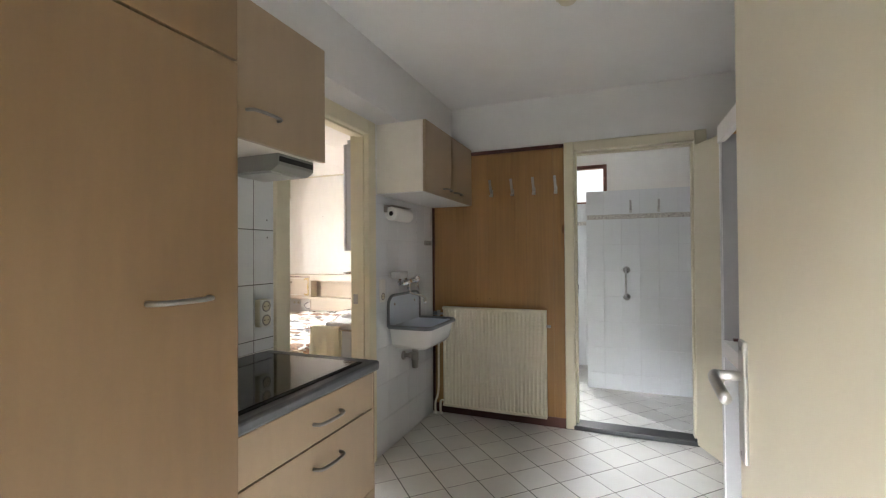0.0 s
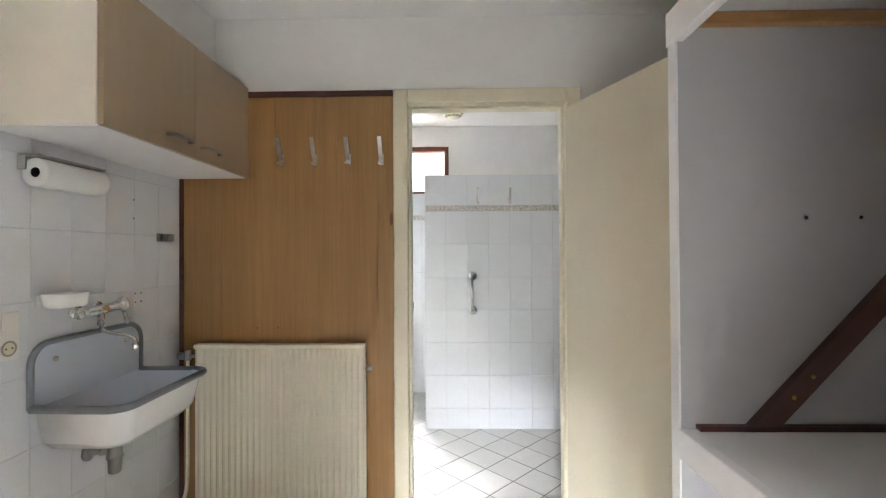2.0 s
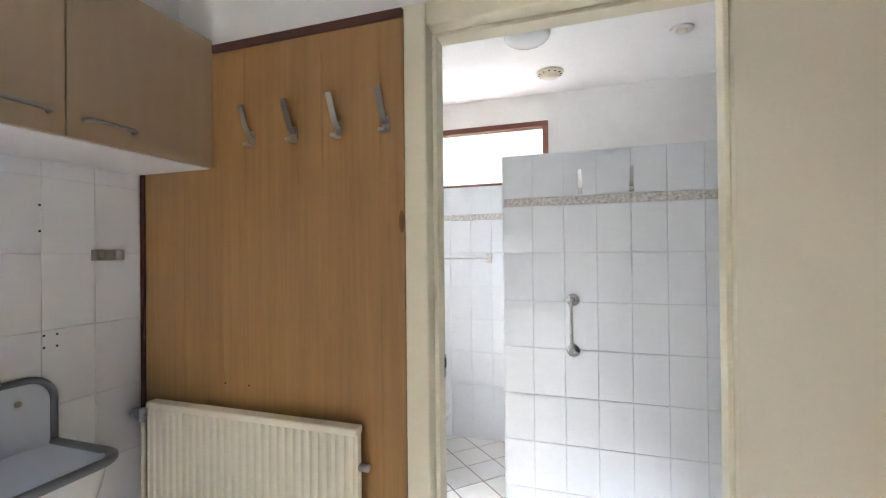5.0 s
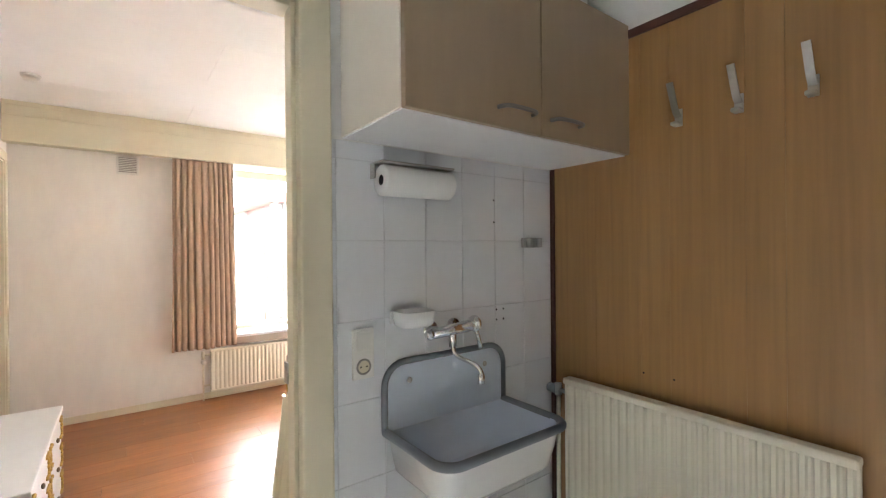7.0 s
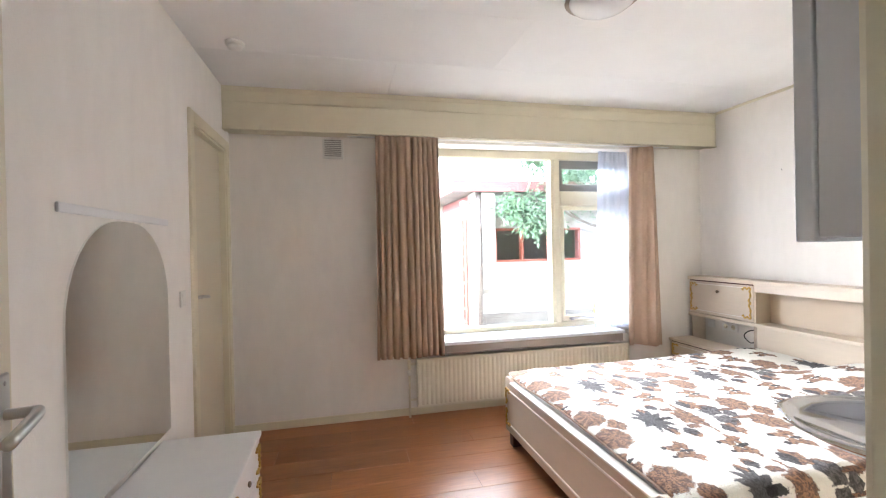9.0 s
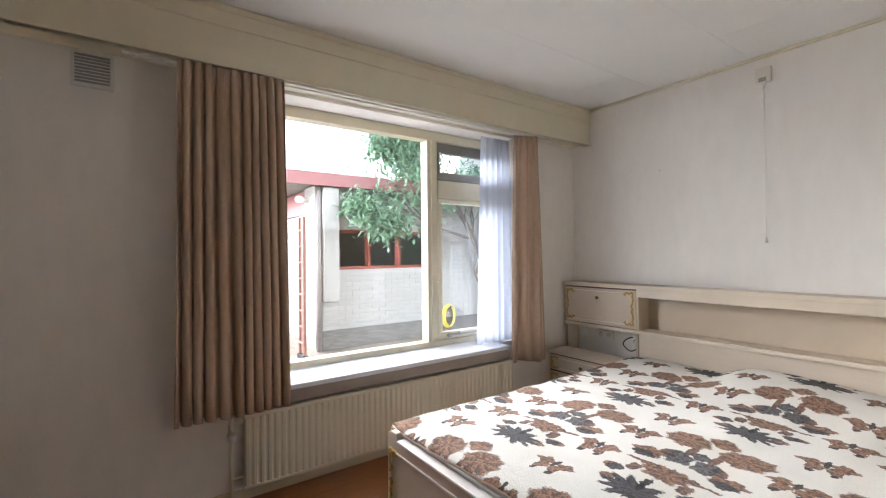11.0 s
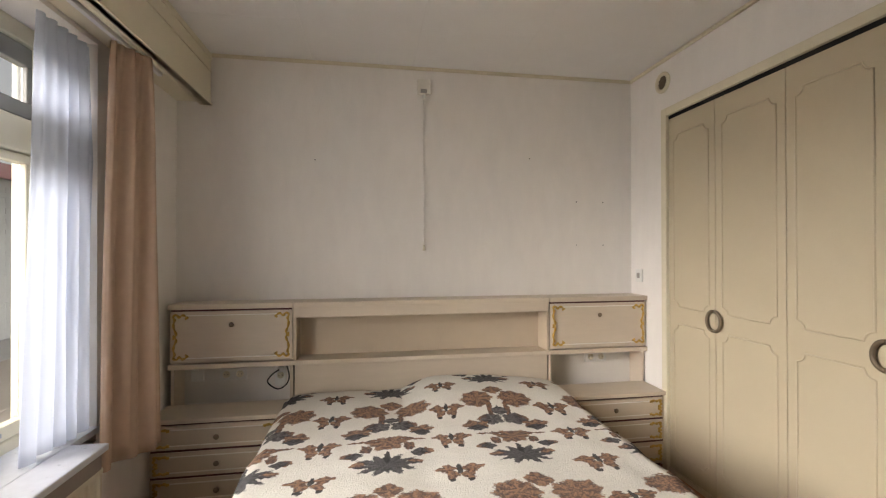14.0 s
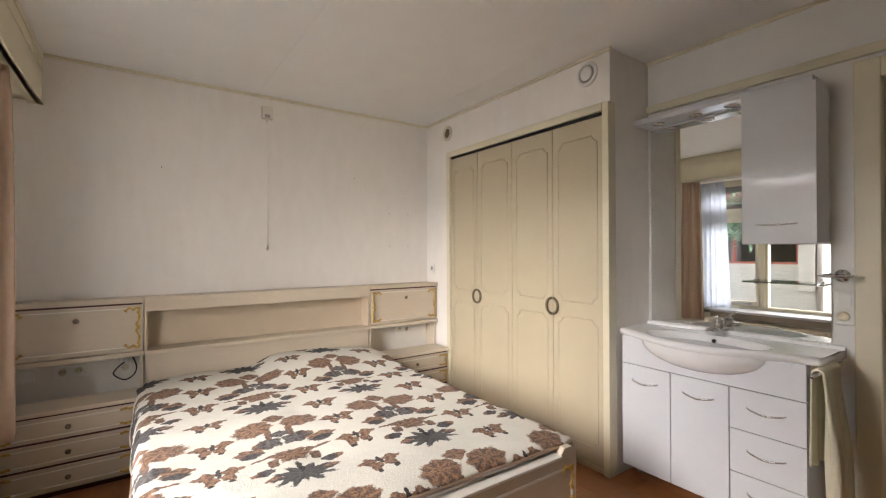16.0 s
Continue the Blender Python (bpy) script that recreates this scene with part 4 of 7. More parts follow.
part("bowl", loft([ell(0.11, 0.10, 0.0, -0.36), ell(0.12, 0.10, 0.10, -0.36), ell(0.20, 0.14, 0.28), ell(0.245, 0.18, 0.38), ell(0.25, 0.185, 0.395), ell(0.19, 0.13, 0.395), ell(0.1, 0.08, 0.25)]), M["ceramic"], toilet, "", True)
part("seat", loft([ell(0.252, 0.187, 0.397), ell(0.255, 0.19, 0.405), ell(0.25, 0.185, 0.417), ell(0.02, 0.02, 0.42)]), M["plastic"], toilet, "white seat lid", True)
part("cistern", box(-0.716, -0.55, 4.92, 5.28, 0.39, 0.75, 0.02), M["ceramic"], toilet)
vent = thing("ceiling_vent", (0.56, 5.38, TZ), "round yellowed ceiling vent", "vent")
part("ring", rod((0.56, 5.38, TZ - 0.018), (0.56, 5.38, TZ), 0.075, None, 28, 0.085), M["yellowed"], vent, "", True)
part("cone", rod((0.56, 5.38, TZ - 0.032), (0.56, 5.38, TZ - 0.018), 0.055, None, 28, 0.062), M["yellowed"], vent, "", True)
for k in range(12):
    a = 2 * math.pi * k / 12
    part("hole", rod((0.56 + 0.069 * math.cos(a), 5.38 + 0.069 * math.sin(a), TZ - 0.0195), (0.56 + 0.069 * math.cos(a), 5.38 + 0.069 * math.sin(a), TZ - 0.017), 0.007, None, 8), M["dark"], vent)
spot = thing("ceiling_spot", (1.24, 5.05, TZ), "small white ceiling spot", "ceiling light")
part("ring", rod((1.24, 5.05, TZ - 0.012), (1.24, 5.05, TZ), 0.05, None, 24, 0.055), M["plastic"], spot, "", True)
part("bulb", ball((1.24, 5.05, TZ - 0.012), 0.03, None, (1, 1, 0.35)), M["yellowed"], spot, "", True)
bl = thing("ceiling_lamp", (0.49, 4.80, TZ), "round white bathroom ceiling lamp", "ceiling light")
part("base", rod((0.49, 4.80, TZ - 0.03), (0.49, 4.80, TZ), 0.12, None, 32), M["plastic"], bl, "", True)
part("shade", ball((0.49, 4.80, TZ - 0.03), 0.115, None, (1, 1, 0.45), 28), M["enamel_white"], bl, "white glass shade", True)

# ---- bedroom window ----
GX = -4.40
win = thing("window_1", (GX, 4.05, 0.55), "large cream-framed bedroom window with a narrow side light", "window", kind="structure")
for n, b in (("bottom_rail", (3.10, 4.98, 0.53, 0.63)), ("top_rail", (3.10, 4.98, 2.10, 2.17)), ("jamb", (3.10, 3.165, 0.63, 2.10)), ("jamb", (4.90, 4.98, 0.63, 2.10)), ("mullion", (4.285, 4.375, 0.63, 2.10))):
    part(n, box(GX - 0.06, GX + 0.03, b[0], b[1], b[2], b[3], 0.006), M["cream"], win)
part("transom", box(GX - 0.05, GX + 0.035, 4.375, 4.90, 1.682, 1.815, 0.008), M["cream"], win)
part("mullion_bead", box(GX + 0.03, GX + 0.042, 4.315, 4.36, 0.63, 2.10, 0.004), M["cream"], win)
vs = part("vent_sash", box(GX - 0.02, GX + 0.02, 4.38, 4.895, 2.02, 2.095, 0.004, box(GX - 0.02, GX + 0.02, 4.38, 4.895, 1.82, 1.88, 0.004, box(GX - 0.02, GX + 0.02, 4.38, 4.405, 1.88, 2.02, 0.004, box(GX - 0.02, GX + 0.02, 4.87, 4.895, 1.88, 2.02, 0.004)))), M["grey_box"], win, "dark grey top sash")
ss = part("side_sash", box(GX - 0.02, GX + 0.024, 4.38, 4.895, 1.645, 1.679, 0.004, box(GX - 0.02, GX + 0.024, 4.38, 4.895, 0.633, 0.685, 0.004, box(GX - 0.02, GX + 0.024, 4.38, 4.415, 0.685, 1.645, 0.004, box(GX - 0.02, GX + 0.024, 4.86, 4.895, 0.685, 1.645, 0.004)))), M["cream"], win)
bm = box(GX + 0.024, GX + 0.034, 4.45, 4.74, 0.652, 0.667, 0.002)
box(GX + 0.03, GX + 0.045, 4.46, 4.49, 0.644, 0.674, 0.003, bm)
rod((GX + 0.04, 4.70, 0.660), (GX + 0.05, 4.55, 0.679), 0.005, bm)
part("stay", bm, M["dullmetal"], ss, "steel casement stay")
for b in ((3.165, 4.285, 0.63, 2.10), (4.405, 4.87, 1.88, 2.02), (4.415, 4.86, 0.685, 1.645)):
    p = part("pane", box(GX - 0.004, GX + 0.002, *b), M["glass"], win)
    p.visible_shadow = False
solid("window_sill", box(GX + 0.03, -4.19, 3.10, 4.98, 0.563, 0.590, 0.003, box(-4.192, -4.055, 3.06, 4.80, 0.563, 0.590, 0.006)), M["stone_sill"], "pale grey stone window sill", "sill")
solid("sill_board", box(-4.195, -4.075, 3.10, 4.79, 0.495, 0.562, 0.004), M["sill_board"], "grey-brown painted board under the window sill", "sill")

pel = thing("curtain_pelmet", (-4.1, 3.7, 2.17), "long cream boxed curtain pelmet under the ceiling", "pelmet")
part("fascia", box(-4.042, -4.012, BY0 + 0.002, BY1 - 0.002, 2.172, BZ - 0.002, 0.003), M["cream"], pel)
part("fascia_strip", box(-4.012, -4.006, BY0 + 0.002, BY1 - 0.002, 2.365, 2.372, 0.002), M["cream"], pel)
part("lower_lip", box(-4.072, -4.004, BY0 + 0.002, BY1 - 0.002, 2.172, 2.186, 0.003), M["cream"], pel)
part("upper_strip", box(-4.012, -4.005, BY0 + 0.002, BY1 - 0.002, BZ - 0.035, BZ - 0.002, 0.003), M["cream"], pel)
part("underside", box(-4.198, -4.074, BY0 + 0.002, BY1 - 0.002, 2.19, 2.20), M["cream"], pel)
part("curtain_rail", box(-4.112, -4.092, 2.5, 5.3, 2.17, 2.19, 0.003), M["white_paint"], pel, "white curtain rail")


def curtain(name, y0, y1, x, top, low, folds, depth, material, label, gather=0.85, flare=0.0, seed=1, nv=26, lean=0.0):
    """Hanging cloth with soft uneven folds, gathered at the top, a few millimetres thick."""
    rnd = random.Random(seed)
    ph = [rnd.uniform(0, 6.28) for _ in range(6)]
    nu = folds * 16

    def at(u, v):
        w = v ** 0.7
        yc = (y0 + y1) / 2
        half = (y1 - y0) / 2 * (gather + (1 - gather) * w + flare * v)
        warp = u + 0.036 * math.sin(5 * u + ph[0]) + 0.012 * math.sin(13 * u + ph[1] + v)
        a = 2 * math.pi * folds * warp + 0.6 * math.sin(2.2 * v + ph[2])
        amp = depth * (0.5 + 0.5 * w) * (0.85 + 0.22 * math.sin(9 * u + ph[3]) * math.cos(4 * u + 1.5 * v))
        y = yc + (2 * u - 1) * half + 0.25 * amp * math.sin(2 * a + ph[4])
        z = top + (low - top) * v + 0.006 * math.sin(9 * u + ph[5]) * v
        if v < 0.06:
            amp *= 0.55
        push = math.sin(a)
        push = math.copysign(abs(push) ** 0.75, push)
        return (x + lean * (u - 0.5) * (0.6 + 0.4 * w) + amp * push + 0.006 * math.sin(31 * u + 4 * v), y, z)

    ob = part(name, sheet(at, nu, nv, 0.003), material, None, "", True)
    return tagged(ob, label, "curtain", "bedroom curtains")


curtain("curtain", 2.69, 3.195, -4.02 + 0.0, 2.168, 0.505, 11, 0.044, M["curtain"], "brown-pink pleated curtain hanging beside the window", 0.95, 0.02, 3)
curtain("curtain", 4.895, 5.125, -4.080, 2.168, 0.44, 3, 0.026, M["curtain"], "narrow brown-pink curtain hanging beside the window", 0.80, 0.08, 21, lean=0.13)
curtain("net_curtain", 4.64, 5.00, -4.22, 2.15, 0.594, 5, 0.016, M["net"], "sheer white net curtain gathered to one side", 0.80, 0.10, 5)

br = radiator("radiator", -0.945, 0.945, 0.075, 0.462, "long cream panel radiator under the window", 52, 90.0, (-4.196, 3.94, 0.0), 0.006)
bm = rod((-0.945, -0.05, 0.42), (-1.015, -0.05, 0.42), 0.010)
rod((-1.0, -0.05, 0.36), (-1.0, -0.05, 0.45), 0.014, bm)
part("valve", bm, M["radiator"], br, "cream painted valve", True, True)
part("valve_knob", rod((-1.0, -0.085, 0.36), (-1.0, -0.045, 0.36), 0.022), M["plastic"], br, "white valve knob", True, True)
part("pipe", tube([(-1.0, -0.05, 0.36), (-1.0, -0.05, 0.0)], 0.0085), M["radiator"], br, "cream heating pipe", True, True)
part("pipe", tube(curve_points([(-0.945, -0.05, 0.14), (-0.965, -0.05, 0.14), (-1.0, -0.05, 0.14)], 4), 0.0085), M["radiator"], br, "", True, True)

vg = thing("wall_vent", (-4.19, 2.395, 2.10), "small grey slatted wall vent", "vent")
part("frame", box(-4.199, -4.185, 2.318, 2.472, 2.022, 2.172, 0.004), M["plastic"], vg)
for k in range(9):
    z = 2.04 + k * 0.0145
    part("slat", box(-4.188, -4.178, 2.333, 2.457, z, z + 0.007, 0.001), M["ventgrey"], vg)

# ---- ornaments shared by the bedroom furniture ----
def scroll(parent, cx, cy, cz, sx, sz, w, h, face="y"):
    """A gilt corner scroll that curls along a panel's corner; sx, sz: which way it opens. On a face that looks to -y (or, face x, to +x)."""
    flat = [(0, 0.9 * h), (0.10 * w, 1.0 * h), (0.20 * w, 0.85 * h), (0.06 * w, 0.62 * h), (0.02 * w, 0.40 * h), (0.10 * w, 0.22 * h), (0.0, 0.06 * h), (0.22 * w, -0.02 * h), (0.42 * w, 0.10 * h), (0.62 * w, 0.0), (0.85 * w, 0.06 * h), (0.95 * w, 0.14 * h), (0.82 * w, 0.17 * h)]
    pts = []
    for u, v in flat:
        pts.append((cx + sx * u, cy, cz + sz * v) if face == "y" else (cx, cy + sx * u, cz + sz * v))
    line = curve_points(pts, 4)
    radii = [0.0046 + 0.0034 * math.sin(i * 0.55) ** 2 for i in range(len(line))]
    return part("gilt_scroll", tube(line, 0.004, None, 6, False, radii), M["gilt"], parent, "gilt scroll ornament", True)


def moulded_front(parent, name, x0, x1, z0, z1, y, knob=True, scrolls=True):
    """A drawer or flap front facing -y, with raised edge moulding, gilt scrolls and a knob."""
    d = part(name, box(x0, x1, y, y + 0.018, z0, z1, 0.002), M["bedwood"], parent)
    i, h, w = 0.018, z1 - z0, 0.006
    bm = box(x0 + 4 * i, x1 - 4 * i, y - 0.005, y + 0.001, z1 - i - w, z1 - i, 0.002)
    box(x0 + 4 * i, x1 - 4 * i, y - 0.005, y + 0.001, z0 + i, z0 + i + w, 0.002, bm)
    part("moulding", bm, M["moulding"], d, "white moulding strips")
    if scrolls:
        for xs, sx in ((x0 + i, 1), (x1 - i, -1)):
            half = (h - 2 * i) / 2
            scroll(d, xs, y - 0.004, z0 + i, sx, 1, 0.075, half)
            scroll(d, xs, y - 0.004, z1 - i, sx, -1, 0.075, half)
    if knob:
        bm = rod(((x0 + x1) / 2, y, (z0 + z1) / 2 + (0.064 if h > 0.15 else 0)), ((x0 + x1) / 2, y - 0.014, (z0 + z1) / 2 + (0.064 if h > 0.15 else 0)), 0.006)
        ball(((x0 + x1) / 2, y - 0.017, (z0 + z1) / 2 + (0.064 if h > 0.15 else 0)), 0.014, bm, (1, 0.5, 1))
        part("knob", bm, M["brass"], d, "dull bronze knob", True)
    return d


# ---- headboard wall unit and night stands ----
HX0, HX1, HC1, HC2, HY = -4.17, -1.325, -3.517, -1.99, 5.548
head = thing("headboard_unit", (-2.75, 5.63, 0.0), "long cream headboard unit with flap lockers and an open niche", "headboard")
for a, b in ((HX0, HC1), (HC1, HC2), (HC2, HX1)):
    part("top_board", box(a + 0.001, b - 0.001, HY - 0.012, BY1 - 0.004, 0.993, 1.022, 0.003), M["bedwood"], head)
for a, b in ((HX0, HC1), (HC2, HX1)):
    part("locker_body", box(a + 0.006, b - 0.006, HY + 0.02, BY1 - 0.004, 0.694, 0.993), M["bedwood"], head)
    moulded_front(head, "flap", a + 0.008, b - 0.006, 0.705, 0.981, HY)
    part("locker_shelf", box(a, b, HY - 0.008, BY1 - 0.004, 0.666, 0.693, 0.003), M["bedwood"], head)
    part("shadow_gap", box(a + 0.01, b - 0.01, HY + 0.006, HY + 0.02, 0.981, 0.993), M["mahogany"], head, "dark gap")
part("niche_front", box(HC1 + 0.004, HC2 - 0.004, HY - 0.004, HY + 0.014, 0.935, 0.993, 0.002), M["bedwood"], head)
part("niche_back", box(HC1, HC2, BY1 - 0.03, BY1 - 0.012, 0.69, 0.993), M["bedwood_shaded"], head)
part("niche_side", box(HC1, HC1 + 0.016, HY, BY1 - 0.03, 0.69, 0.993), M["bedwood_shaded"], head)
part("niche_side", box(HC2 - 0.016, HC2, HY, BY1 - 0.03, 0.69, 0.993), M["bedwood_shaded"], head)
part("niche_shelf", box(HC1, HC2, HY - 0.008, BY1 - 0.03, 0.666, 0.692, 0.003), M["bedwood"], head)
part("panel", box(HC1 + 0.004, HC2 - 0.004, HY + 0.022, HY + 0.04, 0.05, 0.666), M["bedwood"], head)
for x in (HX0 + 0.006, HC1 - 0.022, HC2 + 0.006, HX1 - 0.022):
    part("upright", box(x, x + 0.016, HY + 0.02, BY1 - 0.004, 0.0, 0.666), M["bedwood"], head)
for a, b in ((HX0, HC1), (HC2, HX1)):
    part("lower_back", box(a + 0.022, b - 0.022, BY1 - 0.016, BY1 - 0.006, 0.0, 0.666), M["moulding"], head, "pale back board")


def night_stand(x0, x1, label):
    n = thing("night_stand", ((x0 + x1) / 2, 5.45, 0), label, "night stand", "night stands beside the bed")
    y = 5.35
    part("top", box(x0 - 0.004, x1 + 0.004, y - 0.016, 5.566, 0.447, 0.470, 0.004), M["bedwood"], n)
    part("body", box(x0, x1, y + 0.02, 5.566, 0.03, 0.447), M["bedwood"], n)
    part("plinth", box(x0 + 0.01, x1 - 0.01, y + 0.03, 5.55, 0.0, 0.03), M["mahogany"], n, "dark base")
    for k in range(3):
        z1 = 0.434 - k * 0.134
        part("drawer_gap", box(x0 + 0.004, x1 - 0.004, y + 0.008, y + 0.02, z1, z1 + 0.013), M["mahogany"], n, "dark gap")
        moulded_front(n, "drawer", x0 + 0.004, x1 - 0.004, z1 - 0.121, z1, y)
    return n


night_stand(-4.175, -3.535, "cream night stand with three gilt-scrolled drawers beside the window")
night_stand(-1.985, -1.345, "cream night stand with three gilt-scrolled drawers beside the wardrobe")


def plate_on_north(name, x, z, w, h, label, kind, dots=0, y=BY1 - 0.016):
    s = thing(name, (x, y, z), label, kind)
    p = part("plate", box(x - w / 2, x + w / 2, y - 0.012, y, z - h / 2, z + h / 2, 0.004), M["plastic"], s)
    for k in range(dots):
        xx = x + (k - (dots - 1) / 2) * w / dots
        well = part("well", rod((xx, y - 0.0135, z), (xx, y - 0.011, z), 0.02, None, 20), M["yellowed"], s, "", True)
        for d in (-0.009, 0.009):
            part("hole", rod((xx + d, y - 0.0145, z), (xx + d, y - 0.013, z), 0.0028, None, 8), M["dark"], well)
    return s


plate_on_north("double_socket", -3.88, 0.592, 0.15, 0.07, "white double wall socket behind the night stand", "socket", 2)
plate_on_north("single_socket", -4.075, 0.592, 0.07, 0.07, "white single wall outlet behind the night stand", "socket", 0)
plate_on_north("triple_socket", -3.615, 0.575, 0.062, 0.13, "white stacked wall socket with a plugged cable", "socket", 1)
plate_on_north("double_socket", -1.60, 0.605, 0.15, 0.07, "white double wall socket beside the wardrobe", "socket", 2)
cab = thing("power_cable", (-3.58, 5.66, 0.6), "black power cable looping from the socket", "cable")
part("cord", tube(curve_points([(-3.61, 5.68, 0.615), (-3.645, 5.63, 0.60), (-3.672, 5.62, 0.557), (-3.618, 5.62, 0.515), (-3.572, 5.63, 0.535), (-3.556, 5.64, 0.58), (-3.575, 5.66, 0.64), (-3.60, 5.675, 0.665)], 6), 0.004), M["dark"], cab, "", True)
part("plug", rod((-3.61, 5.69, 0.615), (-3.61, 5.665, 0.615), 0.018), M["plastic"], cab, "white plug", True)

pull = thing("pull_switch", (-2.753, BY1, 2.36), "yellowed pull-cord light switch high on the wall", "light switch")
part("case", box(-2.794, -2.712, BY1 - 0.032, BY1, 2.298, 2.392, 0.006), M["carcase"], pull, "yellowed plastic case")
part("rating_label", box(-2.775, -2.735, BY1 - 0.0335, BY1 - 0.0318, 2.305, 2.33), M["ventgrey"], pull, "small grey label")
part("funnel", rod((-2.753, BY1 - 0.016, 2.30), (-2.753, BY1 - 0.016, 2.275), 0.012, None, 14, 0.006), M["plastic"], pull, "", True)
part("cord", rod((-2.753, BY1 - 0.016, 1.345), (-2.753, BY1 - 0.016, 2.28), 0.0022, None, 6), M["paper"], pull, "white cord", True)
part("bob", rod((-2.753, BY1 - 0.016, 1.315), (-2.753, BY1 - 0.016, 1.350), 0.010, None, 14, 0.005), M["yellowed"], pull, "small bob", True)
for x, z in ((-3.42, 1.87), (-2.05, 1.92), (-1.53, 1.64), (-1.72, 1.64), (-1.53, 1.35), (-1.72, 1.35)):
    h = new("nail_hole", mesh_of("nail_hole", rod((x, BY1 - 0.0015, z), (x, BY1 + 0.001, z), 0.0035, None, 8), M["dark"]))
    tagged(h, "tiny dark nail hole in the wallpaper", "nail hole", "nail holes in the wallpaper")
sw2 = thing("light_switch", (WX, 5.625, 1.147), "small white light switch beside the wardrobe", "light switch")
part("plate", box(WX - 0.010, WX, 5.59, 5.66, 1.105, 1.19, 0.003), M["plastic"], sw2)
part("rocker", box(WX - 0.014, WX - 0.010, 5.61, 5.64, 1.13, 1.165, 0.002), M["ventgrey"], sw2)

# ---- bed ----
X0, X1, FY = -3.535, -1.985, 3.50
bed = thing("bed", (-2.76, 4.5, 0), "cream double bed with gilt-scrolled footboard", "bed")
foot = part("footboard", prism([(X0, 0.10), (X0, 0.445), (X0 + 0.03, 0.462), (X0 + 0.075, 0.462), (X0 + 0.10, 0.435), (X1 - 0.10, 0.435), (X1 - 0.075, 0.462), (X1 - 0.03, 0.462), (X1, 0.445), (X1, 0.10)], FY, FY + 0.032, 0.003, "y"), M["bedwood"], bed)
bm = box(X0 + 0.09, X1 - 0.09, FY - 0.007, FY + 0.001, 0.372, 0.382, 0.002)
box(X0 + 0.09, X1 - 0.09, FY - 0.007, FY + 0.001, 0.150, 0.160, 0.002, bm)
box(X0 + 0.028, X0 + 0.038, FY - 0.007, FY + 0.001, 0.20, 0.34, 0.002, bm)
box(X1 - 0.038, X1 - 0.028, FY - 0.007, FY + 0.001, 0.20, 0.34, 0.002, bm)
part("moulding", bm, M["moulding"], foot, "white moulding strips")
part("top_moulding", box(X0 + 0.10, X1 - 0.10, FY - 0.010, FY + 0.036, 0.428, 0.440, 0.003), M["moulding"], foot, "white top moulding")
for xs, sx in ((X0 + 0.03, 1), (X1 - 0.03, -1)):
    scroll(foot, xs, FY - 0.006, 0.385, sx, -1, 0.07, 0.10)
    scroll(foot, xs, FY - 0.006, 0.150, sx, 1, 0.07, 0.10)
part("side_rail", box(X0, X0 + 0.028, FY + 0.032, HY, 0.14, 0.40, 0.003), M["bedwood"], bed)
part("side_rail", box(X1 - 0.028, X1, FY + 0.032, HY, 0.14, 0.40, 0.003), M["bedwood"], bed)
for x in (X0 + 0.05, X1 - 0.05):
    for y in (FY + 0.05, HY - 0.1):
        part("leg", box(x - 0.03, x + 0.03, y - 0.03, y + 0.03, 0.002, 0.14, 0.004), M["mahogany"], bed, "dark leg")
matt = thing("mattress", (-2.76, 4.5, 0.2), "white mattress with quilted edge", "mattress")
part("core", box(X0 + 0.034, X1 - 0.034, FY + 0.04, HY - 0.005, 0.20, 0.455, 0.04, None, 3), M["sheet"], matt, "", True)
part("piping", tube([(X0 + 0.06, FY + 0.042, 0.452), (X1 - 0.06, FY + 0.042, 0.452)], 0.006), M["sheet"], matt, "", True)
for cx, thick in ((-3.16, 0.018), (-2.42, 0.048)):
    pl = thing("pillow", (cx, 5.28, 0.47), "white pillow under the bedspread", "pillow", "pillows on the bed")

    t = bmesh.new()
    bmesh.ops.create_uvsphere(t, u_segments=24, v_segments=14, radius=1)
    for v in t.verts:
        s = lambda c, e: math.copysign(abs(c) ** e, c)
        v.co = Vector((cx + 0.33 * s(v.co.x, 0.6), 5.33 + 0.19 * s(v.co.y, 0.6), 0.45 + thick + thick * v.co.z))
    part("cushion", t, M["sheet"], pl, "", True)


